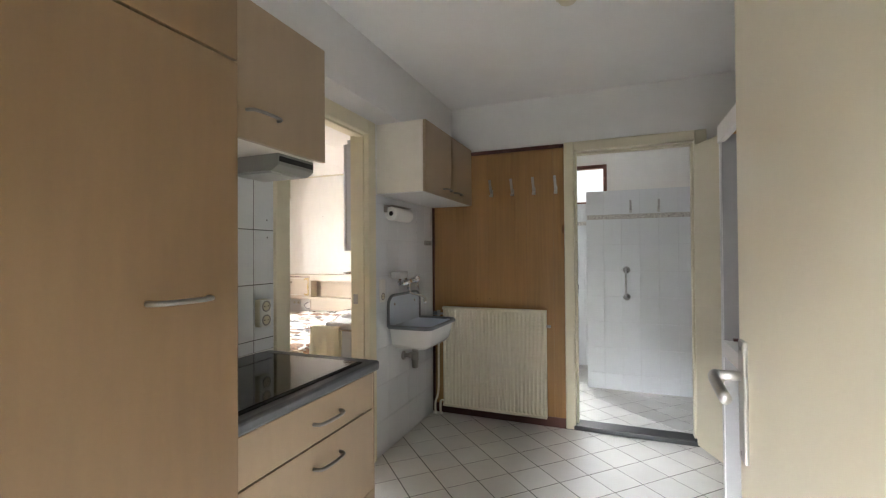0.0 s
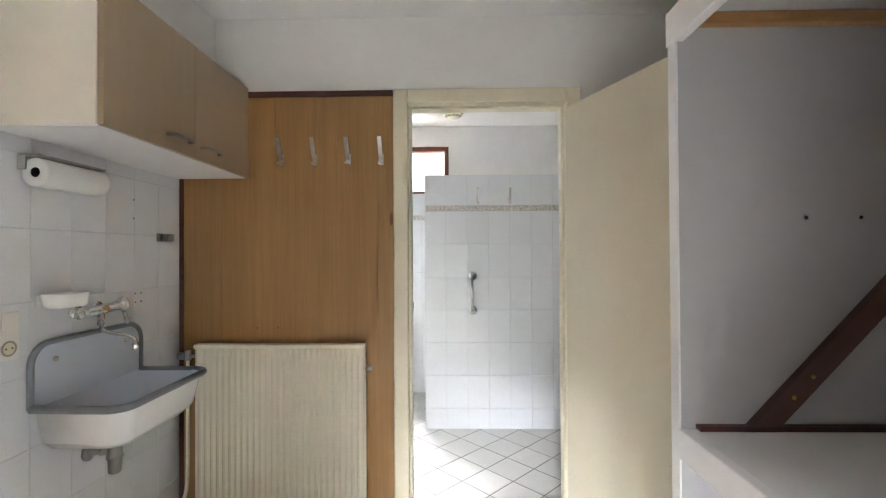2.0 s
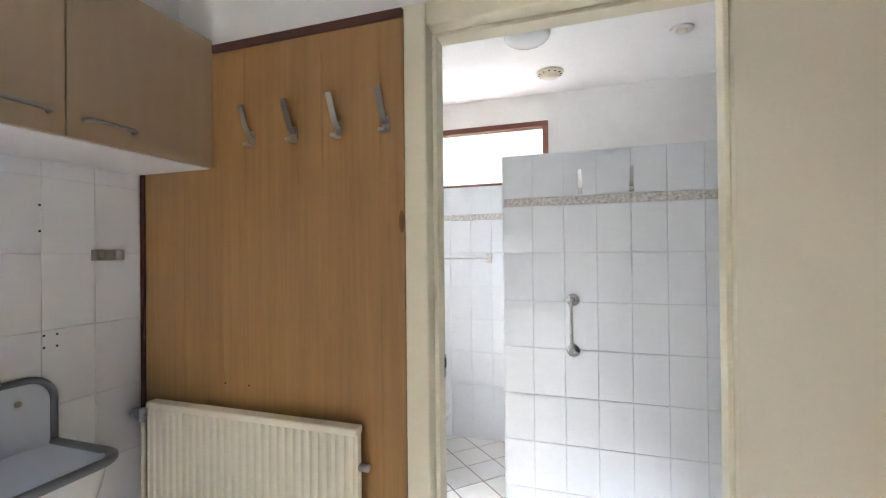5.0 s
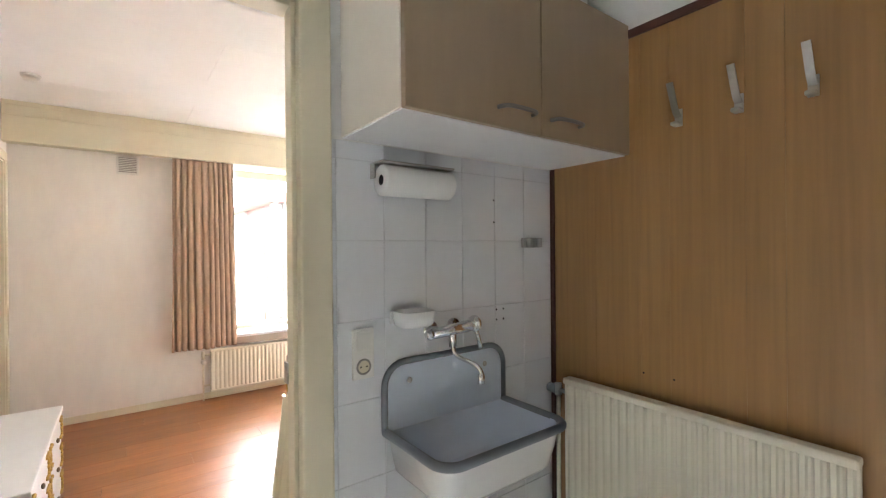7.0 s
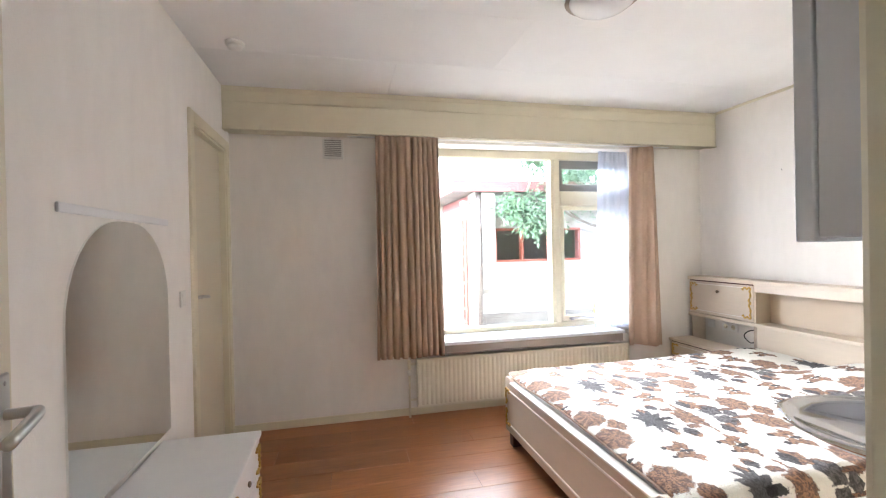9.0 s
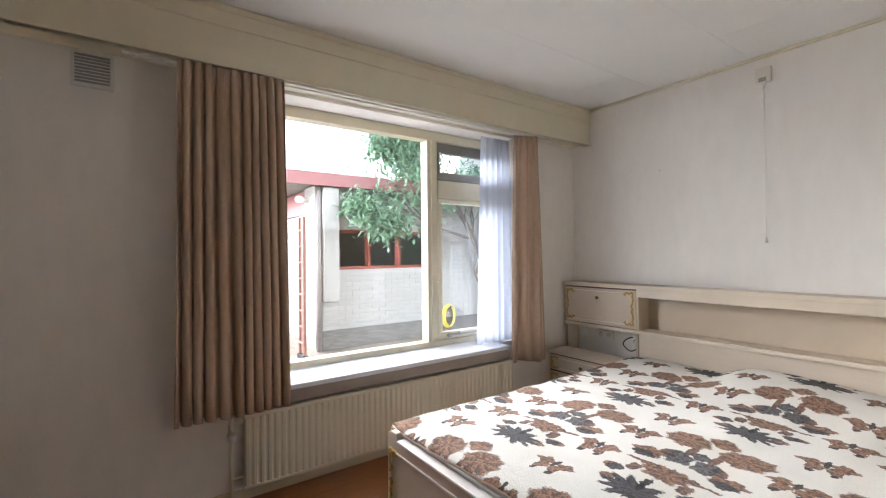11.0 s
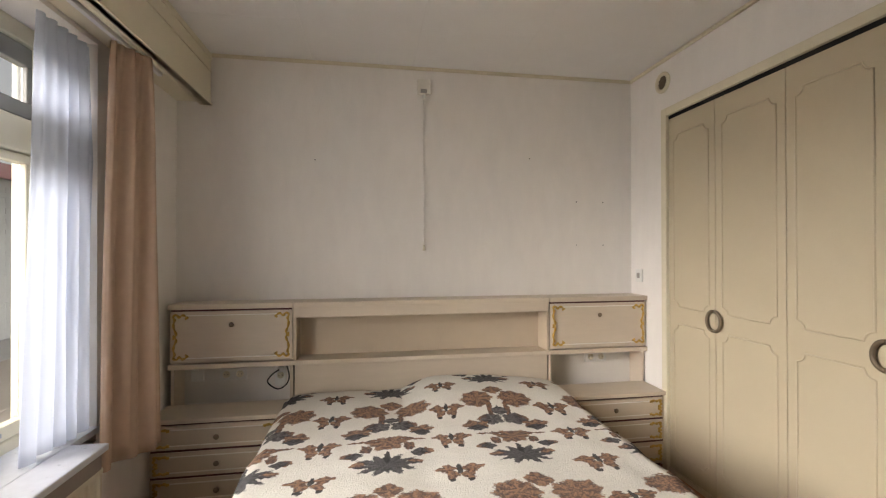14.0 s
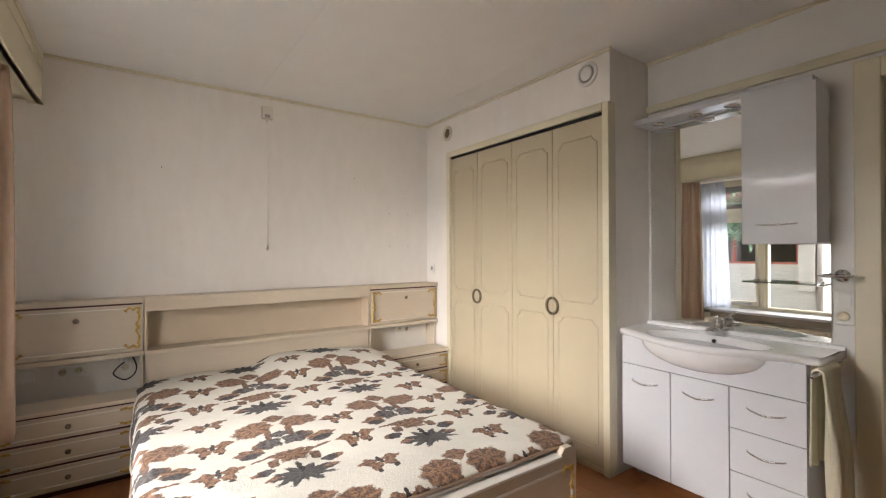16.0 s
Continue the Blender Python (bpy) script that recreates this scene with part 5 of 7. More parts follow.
def bedspread_material():
    """Cream fleece woven with mirrored bouquets in columns and butterflies between them."""
    m = bpy.data.materials.new("flowered cream fleece")
    m.use_nodes = True
    nt = m.node_tree
    n, l = nt.nodes, nt.links
    b = n["Principled BSDF"]
    b.inputs["Roughness"].default_value = 0.97
    b.inputs["Sheen Weight"].default_value = 0.05
    geo = n.new("ShaderNodeNewGeometry")

    def f(op, a, c=None, d=None):
        k = n.new("ShaderNodeMath")
        k.operation = op
        for i, v in enumerate((a, c, d)):
            if v is None:
                continue
            if isinstance(v, (int, float)):
                k.inputs[i].default_value = v
            else:
                l.new(v, k.inputs[i])
        return k.outputs[0]

    def grain(scale, detail):
        k = n.new("ShaderNodeTexNoise")
        k.inputs["Scale"].default_value, k.inputs["Detail"].default_value = scale, detail
        l.new(geo.outputs["Position"], k.inputs["Vector"])
        return k

    def mix(fac, a, c):
        k = n.new("ShaderNodeMix")
        k.data_type = "RGBA"
        for sock, v in ((k.inputs[0], fac), (k.inputs[6], a), (k.inputs[7], c)):
            if isinstance(v, tuple):
                sock.default_value = (*v, 1)
            elif isinstance(v, (int, float)):
                sock.default_value = v
            else:
                l.new(v, sock)
        return k.outputs[2]

    ragged, drift, speck, pile = grain(60, 5), grain(2.2, 2), grain(115, 5), grain(260, 3)
    pos, jag, slow = n.new("ShaderNodeSeparateXYZ"), n.new("ShaderNodeSeparateColor"), n.new("ShaderNodeSeparateColor")
    l.new(geo.outputs["Position"], pos.inputs[0])
    l.new(ragged.outputs["Color"], jag.inputs[0])
    l.new(drift.outputs["Color"], slow.inputs[0])
    # along the cloth: over the long sides the hanging height goes on from the width
    side = f("SIGN", f("ADD", pos.outputs[0], 2.76))
    hang = f("MAXIMUM", f("SUBTRACT", 0.455, pos.outputs[2]), 0.0)
    x = f("MULTIPLY_ADD", hang, side, pos.outputs[0])
    x = f("MULTIPLY_ADD", f("SUBTRACT", pos.outputs[1], 4.36), -0.05, x)
    x = f("MULTIPLY_ADD", jag.outputs[0], 0.026, f("MULTIPLY_ADD", slow.outputs[0], 0.06, x))
    y = f("MULTIPLY_ADD", jag.outputs[1], 0.026, f("MULTIPLY_ADD", slow.outputs[1], 0.06, pos.outputs[1]))
    u = f("MULTIPLY", f("ABSOLUTE", f("SUBTRACT", f("FRACT", f("DIVIDE", f("ADD", x, 3.257), 0.54)), 0.5)), 0.54)
    v = f("SUBTRACT", f("MULTIPLY", f("FRACT", f("DIVIDE", f("SUBTRACT", y, 3.783), 0.78)), 0.78), 0.62)
    w = f("SUBTRACT", f("MULTIPLY", f("FRACT", f("DIVIDE", f("SUBTRACT", y, 4.199), 0.26)), 0.26), 0.13)

    cream = (0.76, 0.73, 0.655)
    brown = ((0.31, 0.155, 0.078), (0.085, 0.036, 0.018))
    rust = ((0.22, 0.10, 0.048), (0.06, 0.027, 0.015))
    grey = ((0.12, 0.108, 0.11), (0.022, 0.02, 0.021))
    dark = ((0.06, 0.056, 0.06), (0.011, 0.010, 0.011))
    black = ((0.025, 0.02, 0.02), (0.01, 0.009, 0.009))
    base = cream
    # place in the half unit, half sizes, petals and their depth, colours
    for along, cu, cv, ru, rv, petals, deep, (light, deepest) in (
            (v, 0.000, 0.078, 0.050, 0.042, 4, 0.12, brown),
            (v, 0.045, -0.090, 0.016, 0.060, 1, 0.0, rust),
            (v, 0.103, 0.000, 0.083, 0.068, 8, 0.07, brown),
            (v, 0.000, -0.105, 0.034, 0.036, 3, 0.15, grey),
            (v, 0.088, -0.170, 0.030, 0.040, 3, 0.20, rust),
            (v, 0.052, -0.175, 0.050, 0.046, 5, 0.15, grey),
            (v, 0.085, -0.310, 0.050, 0.014, 3, 0.45, rust),
            (v, 0.085, -0.375, 0.016, 0.045, 2, 0.35, rust),
            (v, 0.000, -0.335, 0.068, 0.058, 7, 0.14, brown),
            (v, 0.142, -0.218, 0.056, 0.038, 5, 0.12, brown),
            (v, 0.140, -0.248, 0.042, 0.026, 4, 0.14, dark),
            (v, 0.148, -0.425, 0.028, 0.024, 3, 0.12, brown),
            (v, 0.124, -0.428, 0.030, 0.028, 4, 0.12, dark),
            (v, 0.105, -0.500, 0.030, 0.022, 3, 0.15, brown),
            (v, 0.000, -0.515, 0.100, 0.066, 11, 0.24, dark),
            (v, 0.000, -0.455, 0.012, 0.048, 1, 0.0, black),
            (w, 0.224, 0.016, 0.037, 0.026, 4, 0.20, brown),
            (w, 0.240, -0.026, 0.024, 0.036, 3, 0.18, brown),
            (w, 0.236, -0.066, 0.012, 0.012, 1, 0.0, black),
            (w, 0.270, 0.014, 0.010, 0.034, 1, 0.0, black)):
        du = f("DIVIDE", f("SUBTRACT", u, cu), ru)
        dv = f("DIVIDE", f("SUBTRACT", along, cv), rv)
        radius = f("SQRT", f("MULTIPLY_ADD", du, du, f("MULTIPLY", dv, dv)))
        turn = f("ARCTAN2", dv, du)
        edge = f("MULTIPLY_ADD", f("COSINE", f("MULTIPLY", turn, float(petals))), deep, 1.0)
        q = f("MULTIPLY_ADD", f("SUBTRACT", speck.outputs["Fac"], 0.5), 0.5, f("DIVIDE", radius, edge))
        soft = n.new("ShaderNodeMapRange")
        soft.inputs[1].default_value, soft.inputs[2].default_value = 1.08, 0.94
        l.new(q, soft.inputs[0])
        veins = f("COSINE", f("MULTIPLY_ADD", speck.outputs["Fac"], 5.0, f("MULTIPLY", turn, max(3.0, petals * 1.0))))
        tone = n.new("ShaderNodeMapRange")
        tone.inputs[1].default_value, tone.inputs[2].default_value = 0.40, 0.58
        l.new(f("MULTIPLY_ADD", veins, 0.09, f("MULTIPLY_ADD", f("SUBTRACT", q, 0.5), 0.08, speck.outputs["Fac"])), tone.inputs[0])
        inner = mix(tone.outputs[0], light, deepest)
        base = mix(f("MULTIPLY", soft.outputs[0], 0.96), base, inner)
    shade = n.new("ShaderNodeMapRange")
    shade.inputs[3].default_value, shade.inputs[4].default_value = 0.76, 1.14
    l.new(pile.outputs["Fac"], shade.inputs[0])
    hsv = n.new("ShaderNodeHueSaturation")
    l.new(shade.outputs[0], hsv.inputs["Value"])
    l.new(base, hsv.inputs["Color"])
    l.new(hsv.outputs[0], b.inputs["Base Color"])
    bp = n.new("ShaderNodeBump")
    bp.inputs["Strength"].default_value, bp.inputs["Distance"].default_value = 0.8, 0.007
    curls = grain(170, 5)
    l.new(curls.outputs["Fac"], bp.inputs["Height"])
    l.new(bp.outputs[0], b.inputs["Normal"])
    return m


def spread_point(u, v):
    """The fleece over mattress and pillows, hanging over the long sides, with soft waves."""
    over = 0.16
    s = (u * (X1 - X0 - 0.05 + 2 * over)) - over
    w = X1 - X0 - 0.05
    y = FY + 0.036 + v * 1.944 + 0.012 * math.sin(11 * u + 2) * (1 if v > 0.9 else 0.3)
    ridge = 0.0
    for cx, half, high in ((-3.17, 0.36, 0.030), (-2.42, 0.44, 0.078)):
        dx = (X0 + 0.025 + min(max(s, 0), w) - cx) / half
        dy = (y - 5.38) / 0.30
        sag = 1.0 - 0.45 * max(0.0, dx)
        ridge = max(ridge, high * sag / (1 + abs(dx) ** 9) / (1 + abs(dy) ** 4))
    wave = 0.012 * noise.noise(Vector((s * 3.1, y * 2.7, 1.3))) + 0.007 * noise.noise(Vector((s * 8, y * 9, 4.1)))
    wave += 0.0016 * noise.noise(Vector((s * 55, y * 55, 9))) + 0.0010 * noise.noise(Vector((s * 120, y * 120, 2)))
    z = 0.483 - 0.028 * math.exp(-v * 60) + ridge + wave + 0.012 * math.sin(math.pi * min(max(s / w, 0), 1))
    x = X0 + 0.025 + s
    if s < 0 or s > w:
        d = -s if s < 0 else s - w
        fall = 0.045 * (1 - math.exp(-d * 20))
        z = 0.470 + 0.35 * ridge - d * 0.92 + 0.010 * noise.noise(Vector((y * 6, 0, 2)))
        edge = X0 + 0.020 if s < 0 else X1 - 0.020
        x = edge + (-1 if s < 0 else 1) * (0.012 + fall * 0.6 + 0.018 * noise.noise(Vector((y * 5, d * 4, 7))) + 0.012)
    return (x, y, z)


M["fleece"] = bedspread_material()
spread = thing("bedspread", (-2.76, 4.5, 0.48), "cream fleece bedspread with brown and black flowers, spread over the bed", "bedspread")
part("fleece", sheet(spread_point, 240, 260, -0.010), M["fleece"], spread, "", True)
part("foot_hem", tube([spread_point(i / 60, 0.0) for i in range(61)], 0.008, None, 8), M["curtain"], spread, "grey-brown stitched hem", True)
for u in (0.0, 1.0):
    part("side_hem", tube([spread_point(u, i / 60) for i in range(61)], 0.009, None, 8), M["fleece"], spread, "", True)
fold = tagged(part("folded_sheet", sheet(lambda u, v: (-3.46 + 0.86 * u, 5.44 + 0.085 * v, 0.488 + 0.055 / (1 + math.exp(-(u - 0.70) * 60)) + 0.016 * math.sin(3.1 * v) + 0.012 * noise.noise(Vector((u * 6, v, 3)))), 40, 8, 0.012), M["sheet"], None, "", True), "white sheet edge above the bedspread", "sheet")

# ---- built-in wardrobe ----
wd = thing("wardrobe", (WX, 4.57, 0), "beige built-in wardrobe with four moulded folding doors", "wardrobe", kind="structure")
part("frame", box(WX - 0.022, WX + 0.05, 3.772, 3.815, 0.0, 2.165, 0.004), M["cream"], wd, "cream frame")
part("frame", box(WX - 0.022, WX + 0.05, 5.33, 5.375, 0.0, 2.165, 0.004), M["cream"], wd, "cream frame")
part("frame", box(WX - 0.022, WX + 0.05, 3.815, 5.33, 2.118, 2.165, 0.004), M["cream"], wd, "cream frame")
part("track", box(WX - 0.002, WX + 0.04, 3.815, 5.33, 2.098, 2.118), M["dark"], wd, "dark sliding track")
part("bottom_track", box(WX - 0.01, WX + 0.04, 3.815, 5.33, 0.002, 0.025), M["bedwood"], wd, "bottom track")
part("inside", box(BX1 - 0.02, BX1 - 0.005, 3.815, BY1, 0.0, 2.4), M["closet_grey"], wd)


def arched_ring(y0, y1, z0, z1, notch, x):
    """A moulding line round a panel whose corners step inwards in small curves."""
    pts = []
    for cy, cz, sy, sz, a0 in ((y0, z0, 1, 1, 0), (y1, z0, -1, 1, 0), (y1, z1, -1, -1, 0), (y0, z1, 1, -1, 0)):
        arc = [(cy + sy * notch * math.cos(radians(a)), cz + sz * notch * math.sin(radians(a))) for a in range(90, -1, -18)]
        if (sy, sz) in ((-1, 1), (1, -1)):
            arc = list(reversed(arc))
        pts += arc
    return [(x, p[0], p[1]) for p in pts]


leaves = [5.329, 4.9705, 4.578, 4.199, 3.816]
for k, (b, a) in enumerate(zip(leaves, leaves[1:])):
    lf = part("door", box(WX - 0.004, WX + 0.016, a + 0.0015, b - 0.0015, 0.027, 2.096, 0.003), M["wardrobe"], wd)
    part("moulding", tube(arched_ring(a + 0.045, b - 0.045, 0.985, 1.99, 0.035, WX - 0.004), 0.0045, None, 8, True), M["wardrobe"], lf, "", True)
    part("moulding", tube(arched_ring(a + 0.045, b - 0.045, 0.13, 0.885, 0.035, WX - 0.004), 0.0045, None, 8, True), M["wardrobe"], lf, "", True)


def half_ring(y, z, sign, parent):
    pts = [(WX - 0.016, y + sign * (0.006 + 0.040 * math.cos(radians(a))), z + 0.050 * math.sin(radians(a))) for a in range(-90, 91, 12)]
    return part("handle", tube(pts, 0.0095, None, 10), M["brass"], parent, "half-round bronze handle", True)


for y in (4.9705, 4.199):
    half_ring(y, 0.945, -1, wd)
    half_ring(y, 0.945, 1, wd)


def round_vent(y, z, r, label, deep):
    v = thing("round_vent", (WX, y, z), label, "vent")
    ring = [(WX - 0.006, y + r * math.cos(a), z + r * math.sin(a)) for a in np.linspace(0, 2 * math.pi, 32, endpoint=False)]
    part("ring", tube(ring, 0.012, None, 10, True), M["plastic" if deep else "yellowed"], v, "", True)
    part("hole", rod((WX - 0.002, y, z), (WX + 0.004, y, z), r, None, 28), M["ventgrey" if deep else "ventbrown"], v, "dark opening")
    if deep:
        part("disc", rod((WX - 0.022, y, z), (WX - 0.012, y, z), r * 0.62, None, 28, r * 0.72), M["plastic"], v, "white valve disc", True)
    else:
        for k in range(5):
            zz = z - r * 0.7 + k * r * 0.35
            hw = math.sqrt(max(0.0, r * r - (zz - z) ** 2)) * 0.95
            part("slat", box(WX - 0.006, WX - 0.002, y - hw, y + hw, zz - 0.004, zz + 0.004, 0.001), M["ventbrown"], v)
    return v


round_vent(5.376, 2.335, 0.052, "small round wall vent with brown slats", False)
round_vent(3.925, 2.37, 0.062, "round white valve vent above the wardrobe", True)

# ---- washbasin, mirror cabinet ----
NX = BX1
van = thing("vanity_unit", (-1.08, 3.32, 0), "white high-gloss vanity unit with doors and drawers", "vanity")
VF, VY0, VY1 = -1.225, 2.902, 3.755
part("body", box(VF, NX - 0.002, VY0, VY1, 0.075, 0.815, 0.002), M["gloss_white"], van)
for z0, z1, y0, y1, n in ((0.075, 0.655, 3.479, VY1, "door"), (0.075, 0.655, 3.199, 3.475, "door"), (0.466, 0.655, VY0, 3.195, "drawer"), (0.264, 0.462, VY0, 3.195, "drawer"), (0.075, 0.260, VY0, 3.195, "drawer")):
    f = part(n, box(VF - 0.019, VF, y0, y1, z0, z1, 0.002), M["gloss_white"], van)
    yc, zc = ((y0 + y1) / 2, z1 - 0.086) if n == "door" else ((y0 + y1) / 2, (z0 + z1) / 2 + 0.01)
    pts = curve_points([(VF - 0.019, yc - 0.074, zc + 0.006), (VF - 0.036, yc - 0.058, zc + 0.003), (VF - 0.045, yc, zc - 0.006), (VF - 0.036, yc + 0.058, zc + 0.003), (VF - 0.019, yc + 0.074, zc + 0.006)], 5)
    part("handle", tube(pts, 0.0042, None, 8), M["chrome"], f, "curved chrome handle", True)
part("top_front", box(VF - 0.019, VF, VY0, VY1, 0.660, 0.815, 0.002), M["gloss_white"], van)
for y in (2.92, 3.72):
    part("foot", rod((-1.12, y, 0.002), (-1.12, y, 0.075), 0.018), M["dullmetal"], van, "", True)

basin = thing("washbasin", (-1.1, 3.32, 0.84), "white ceramic washbasin with a bowed front", "washbasin")
BYA, BYB = 2.845, 3.805


def front_x(y):
    u = (y - 3.34) / 0.30
    return -1.215 - 0.165 * math.exp(-abs(u) ** 2.6)


ys = list(np.linspace(BYA + 0.012, BYB - 0.012, 49))


def slab_ring(z, grow):
    return [(NX - 0.004, BYA, z), *[(front_x(y) - grow, y, z) for y in ys], (NX - 0.004, BYB, z)]


part("rim", loft([slab_ring(0.812, -0.012), slab_ring(0.822, 0.004), slab_ring(0.838, 0.006), slab_ring(0.848, 0.0), slab_ring(0.849, -0.03)], False), M["ceramic"], basin, "", True)


def top_point(u, v):
    y = BYA + 0.012 + (BYB - BYA - 0.024) * u
    xf = front_x(y) + 0.028
    x = xf + (NX - 0.004 - xf) * v
    e = ((x + 1.185) / 0.140) ** 2 + ((y - 3.34) / 0.285) ** 2
    dip = 0.095 * max(0.0, 1 - e) ** 0.5 if e < 1 else 0.0
    return (x, y, 0.8495 - dip)


part("bowl_top", sheet(top_point, 96, 40), M["ceramic"], basin, "", True)
bowl = []
for k in range(9):
    a = radians(90 * k / 8)
    s, z = math.cos(a), 0.818 - 0.125 * math.sin(a)
    bowl.append([(-1.215 + 0.0 - 0.160 * s * max(0.0, math.cos(b)) , 3.34 + 0.30 * s * math.sin(b), z) for b in np.linspace(-math.pi / 2, math.pi / 2, 32)])
part("bowl_outside", loft(bowl, True), M["ceramic"], basin, "", True)
part("back_edge", box(NX - 0.022, NX - 0.003, BYA, BYB, 0.845, 0.868, 0.006), M["ceramic"], basin)
part("overflow", rod((-1.078, 3.335, 0.826), (-1.070, 3.335, 0.828), 0.010, None, 14), M["dark"], basin, "overflow hole")
bt = thing("basin_tap", (-1.0, 3.35, 0.85), "chrome single-lever basin tap", "tap")
part("body", rod((-0.995, 3.345, 0.848), (-0.995, 3.345, 0.92), 0.023, None, 18, 0.021), M["chrome"], bt, "", True)
part("spout", tube(curve_points([(-0.995, 3.345, 0.885), (-1.05, 3.345, 0.893), (-1.115, 3.345, 0.882)], 5), 0.0125), M["chrome"], bt, "", True)
bm = ball((-0.995, 3.345, 0.925), 0.023, None, (1, 1, 0.6))
tube(curve_points([(-0.995, 3.345, 0.93), (-1.02, 3.34, 0.945), (-1.07, 3.335, 0.952)], 4), 0.008, bm)
part("lever", bm, M["chrome"], bt, "", True)

mir = thing("mirror", (NX, 3.33, 1.5), "large frameless wall mirror above the washbasin", "mirror")
part("glass", box(NX - 0.014, NX - 0.002, 2.893, 3.752, 0.872, 2.045, 0.0015), M["mirror"], mir)
cano = thing("mirror_canopy", (-1.0, 3.35, 2.08), "white mirror canopy with recessed spotlights", "lamp")
part("board", box(-1.085, NX - 0.002, 2.915, 3.775, 2.058, 2.088, 0.003), M["gloss_white"], cano)
for y in (3.66, 3.45, 3.27, 3.02):
    part("spot_ring", tube([(-1.01 + 0.03 * math.cos(a), y + 0.03 * math.sin(a), 2.057) for a in np.linspace(0, 2 * math.pi, 20, endpoint=False)], 0.005, None, 8, True), M["chrome"], cano, "chrome spot ring", True)
    part("spot_glass", rod((-1.01, y, 2.056), (-1.01, y, 2.059), 0.026, None, 20), M["yellowed"], cano)
mc = thing("mirror_cabinet", (-1.02, 3.06, 1.33), "white high-gloss wall cabinet on the mirror", "cabinet")
part("body", box(-1.085, NX - 0.016, 2.902, 3.188, 1.335, 2.056, 0.002), M["gloss_white"], mc)
cd = part("door", box(-1.105, -1.086, 2.899, 3.190, 1.331, 2.056, 0.002), M["gloss_white"], mc)
part("handle", tube(curve_points([(-1.105, 2.970, 1.425), (-1.122, 2.982, 1.423), (-1.125, 3.05, 1.420), (-1.122, 3.115, 1.423), (-1.105, 3.128, 1.425)], 5), 0.004, None, 8), M["chrome"], cd, "thin chrome handle", True)
gs = thing("glass_shelf", (-0.99, 3.06, 1.14), "clear glass shelf under the mirror cabinet", "shelf")
part("plate", box(-1.03, NX - 0.016, 2.895, 3.22, 1.140, 1.148, 0.002), M["glass"], gs)
for y in (2.93, 3.19):
    part("clip", box(-0.95, NX - 0.015, y - 0.01, y + 0.01, 1.130, 1.158, 0.003), M["chrome"], gs)
sd = thing("soap_holder", (-0.97, 2.86, 1.17), "chrome soap dish holder on the wall", "soap dish")
part("ring", rod((NX, 2.855, 1.185), (NX - 0.012, 2.855, 1.185), 0.028, None, 20), M["chrome"], sd, "", True)
part("arm", rod((NX - 0.01, 2.855, 1.185), (-0.99, 2.858, 1.178), 0.009), M["chrome"], sd, "", True)
part("dish", loft([[(-1.0 + rx * math.cos(a), 2.858 + rx * math.sin(a), z) for a in np.linspace(0, 2 * math.pi, 24, endpoint=False)] for rx, z in ((0.050, 1.178), (0.072, 1.190), (0.066, 1.192), (0.058, 1.184), (0.02, 1.176))]), M["chrome"], sd, "", True)
ds = thing("dimmer_switch", (NX, 2.835, 1.065), "white light switch and dimmer beside the mirror", "light switch")
part("plate", box(NX - 0.010, NX, 2.815, 2.888, 0.963, 1.113, 0.004), M["plastic"], ds)
part("rocker", box(NX - 0.015, NX - 0.010, 2.825, 2.878, 1.046, 1.103, 0.002), M["plastic"], ds)
part("dial", rod((NX - 0.028, 2.852, 1.003), (NX - 0.010, 2.852, 1.003), 0.021, None, 20), M["yellowed"], ds, "round dimmer knob", True)
tr = thing("towel_bar", (-1.1, 2.85, 0.785), "short chrome towel bar on the vanity side", "towel rail")
part("bar", rod((-1.39, 2.845, 0.805), (-0.98, 2.845, 0.805), 0.007), M["chrome"], tr, "", True)
part("mount", box(-1.222, -1.197, 2.835, 2.902, 0.792, 0.818, 0.004), M["chrome"], tr)
part("mount", box(-1.0, -0.975, 2.835, 2.902, 0.792, 0.818, 0.004), M["chrome"], tr)


def towel_point(u, v):
    """A towel folded over its bar, hanging further down on the outside."""
    s = v * 1.04 - 0.38
    x = -1.325 + 0.225 * u + 0.010 * math.sin(9 * u + 1) * min(1, abs(s) * 4) - 0.03 * max(0, s) * (0.5 - u)
    r = 0.016
    fold = 0.026 * (math.sin(17 * u + 0.5) + 0.4 * math.sin(31 * u)) * min(1.0, abs(s) * 3)
    if abs(s) < r * 1.5:
        a = s / (r * 1.5) * math.pi / 2
        return (x, 2.845 - r * math.sin(a), 0.805 + r * math.cos(a))
    if s < 0:
        return (x, 2.845 + r + fold * 0.3, 0.805 + s)
    return (x, 2.845 - r - fold - 0.03 * s, 0.805 - s)


tagged(part("towel", sheet(towel_point, 24, 60, 0.007), M["towel"], None, "", True), "cream terry towel hanging over the bar", "towel")

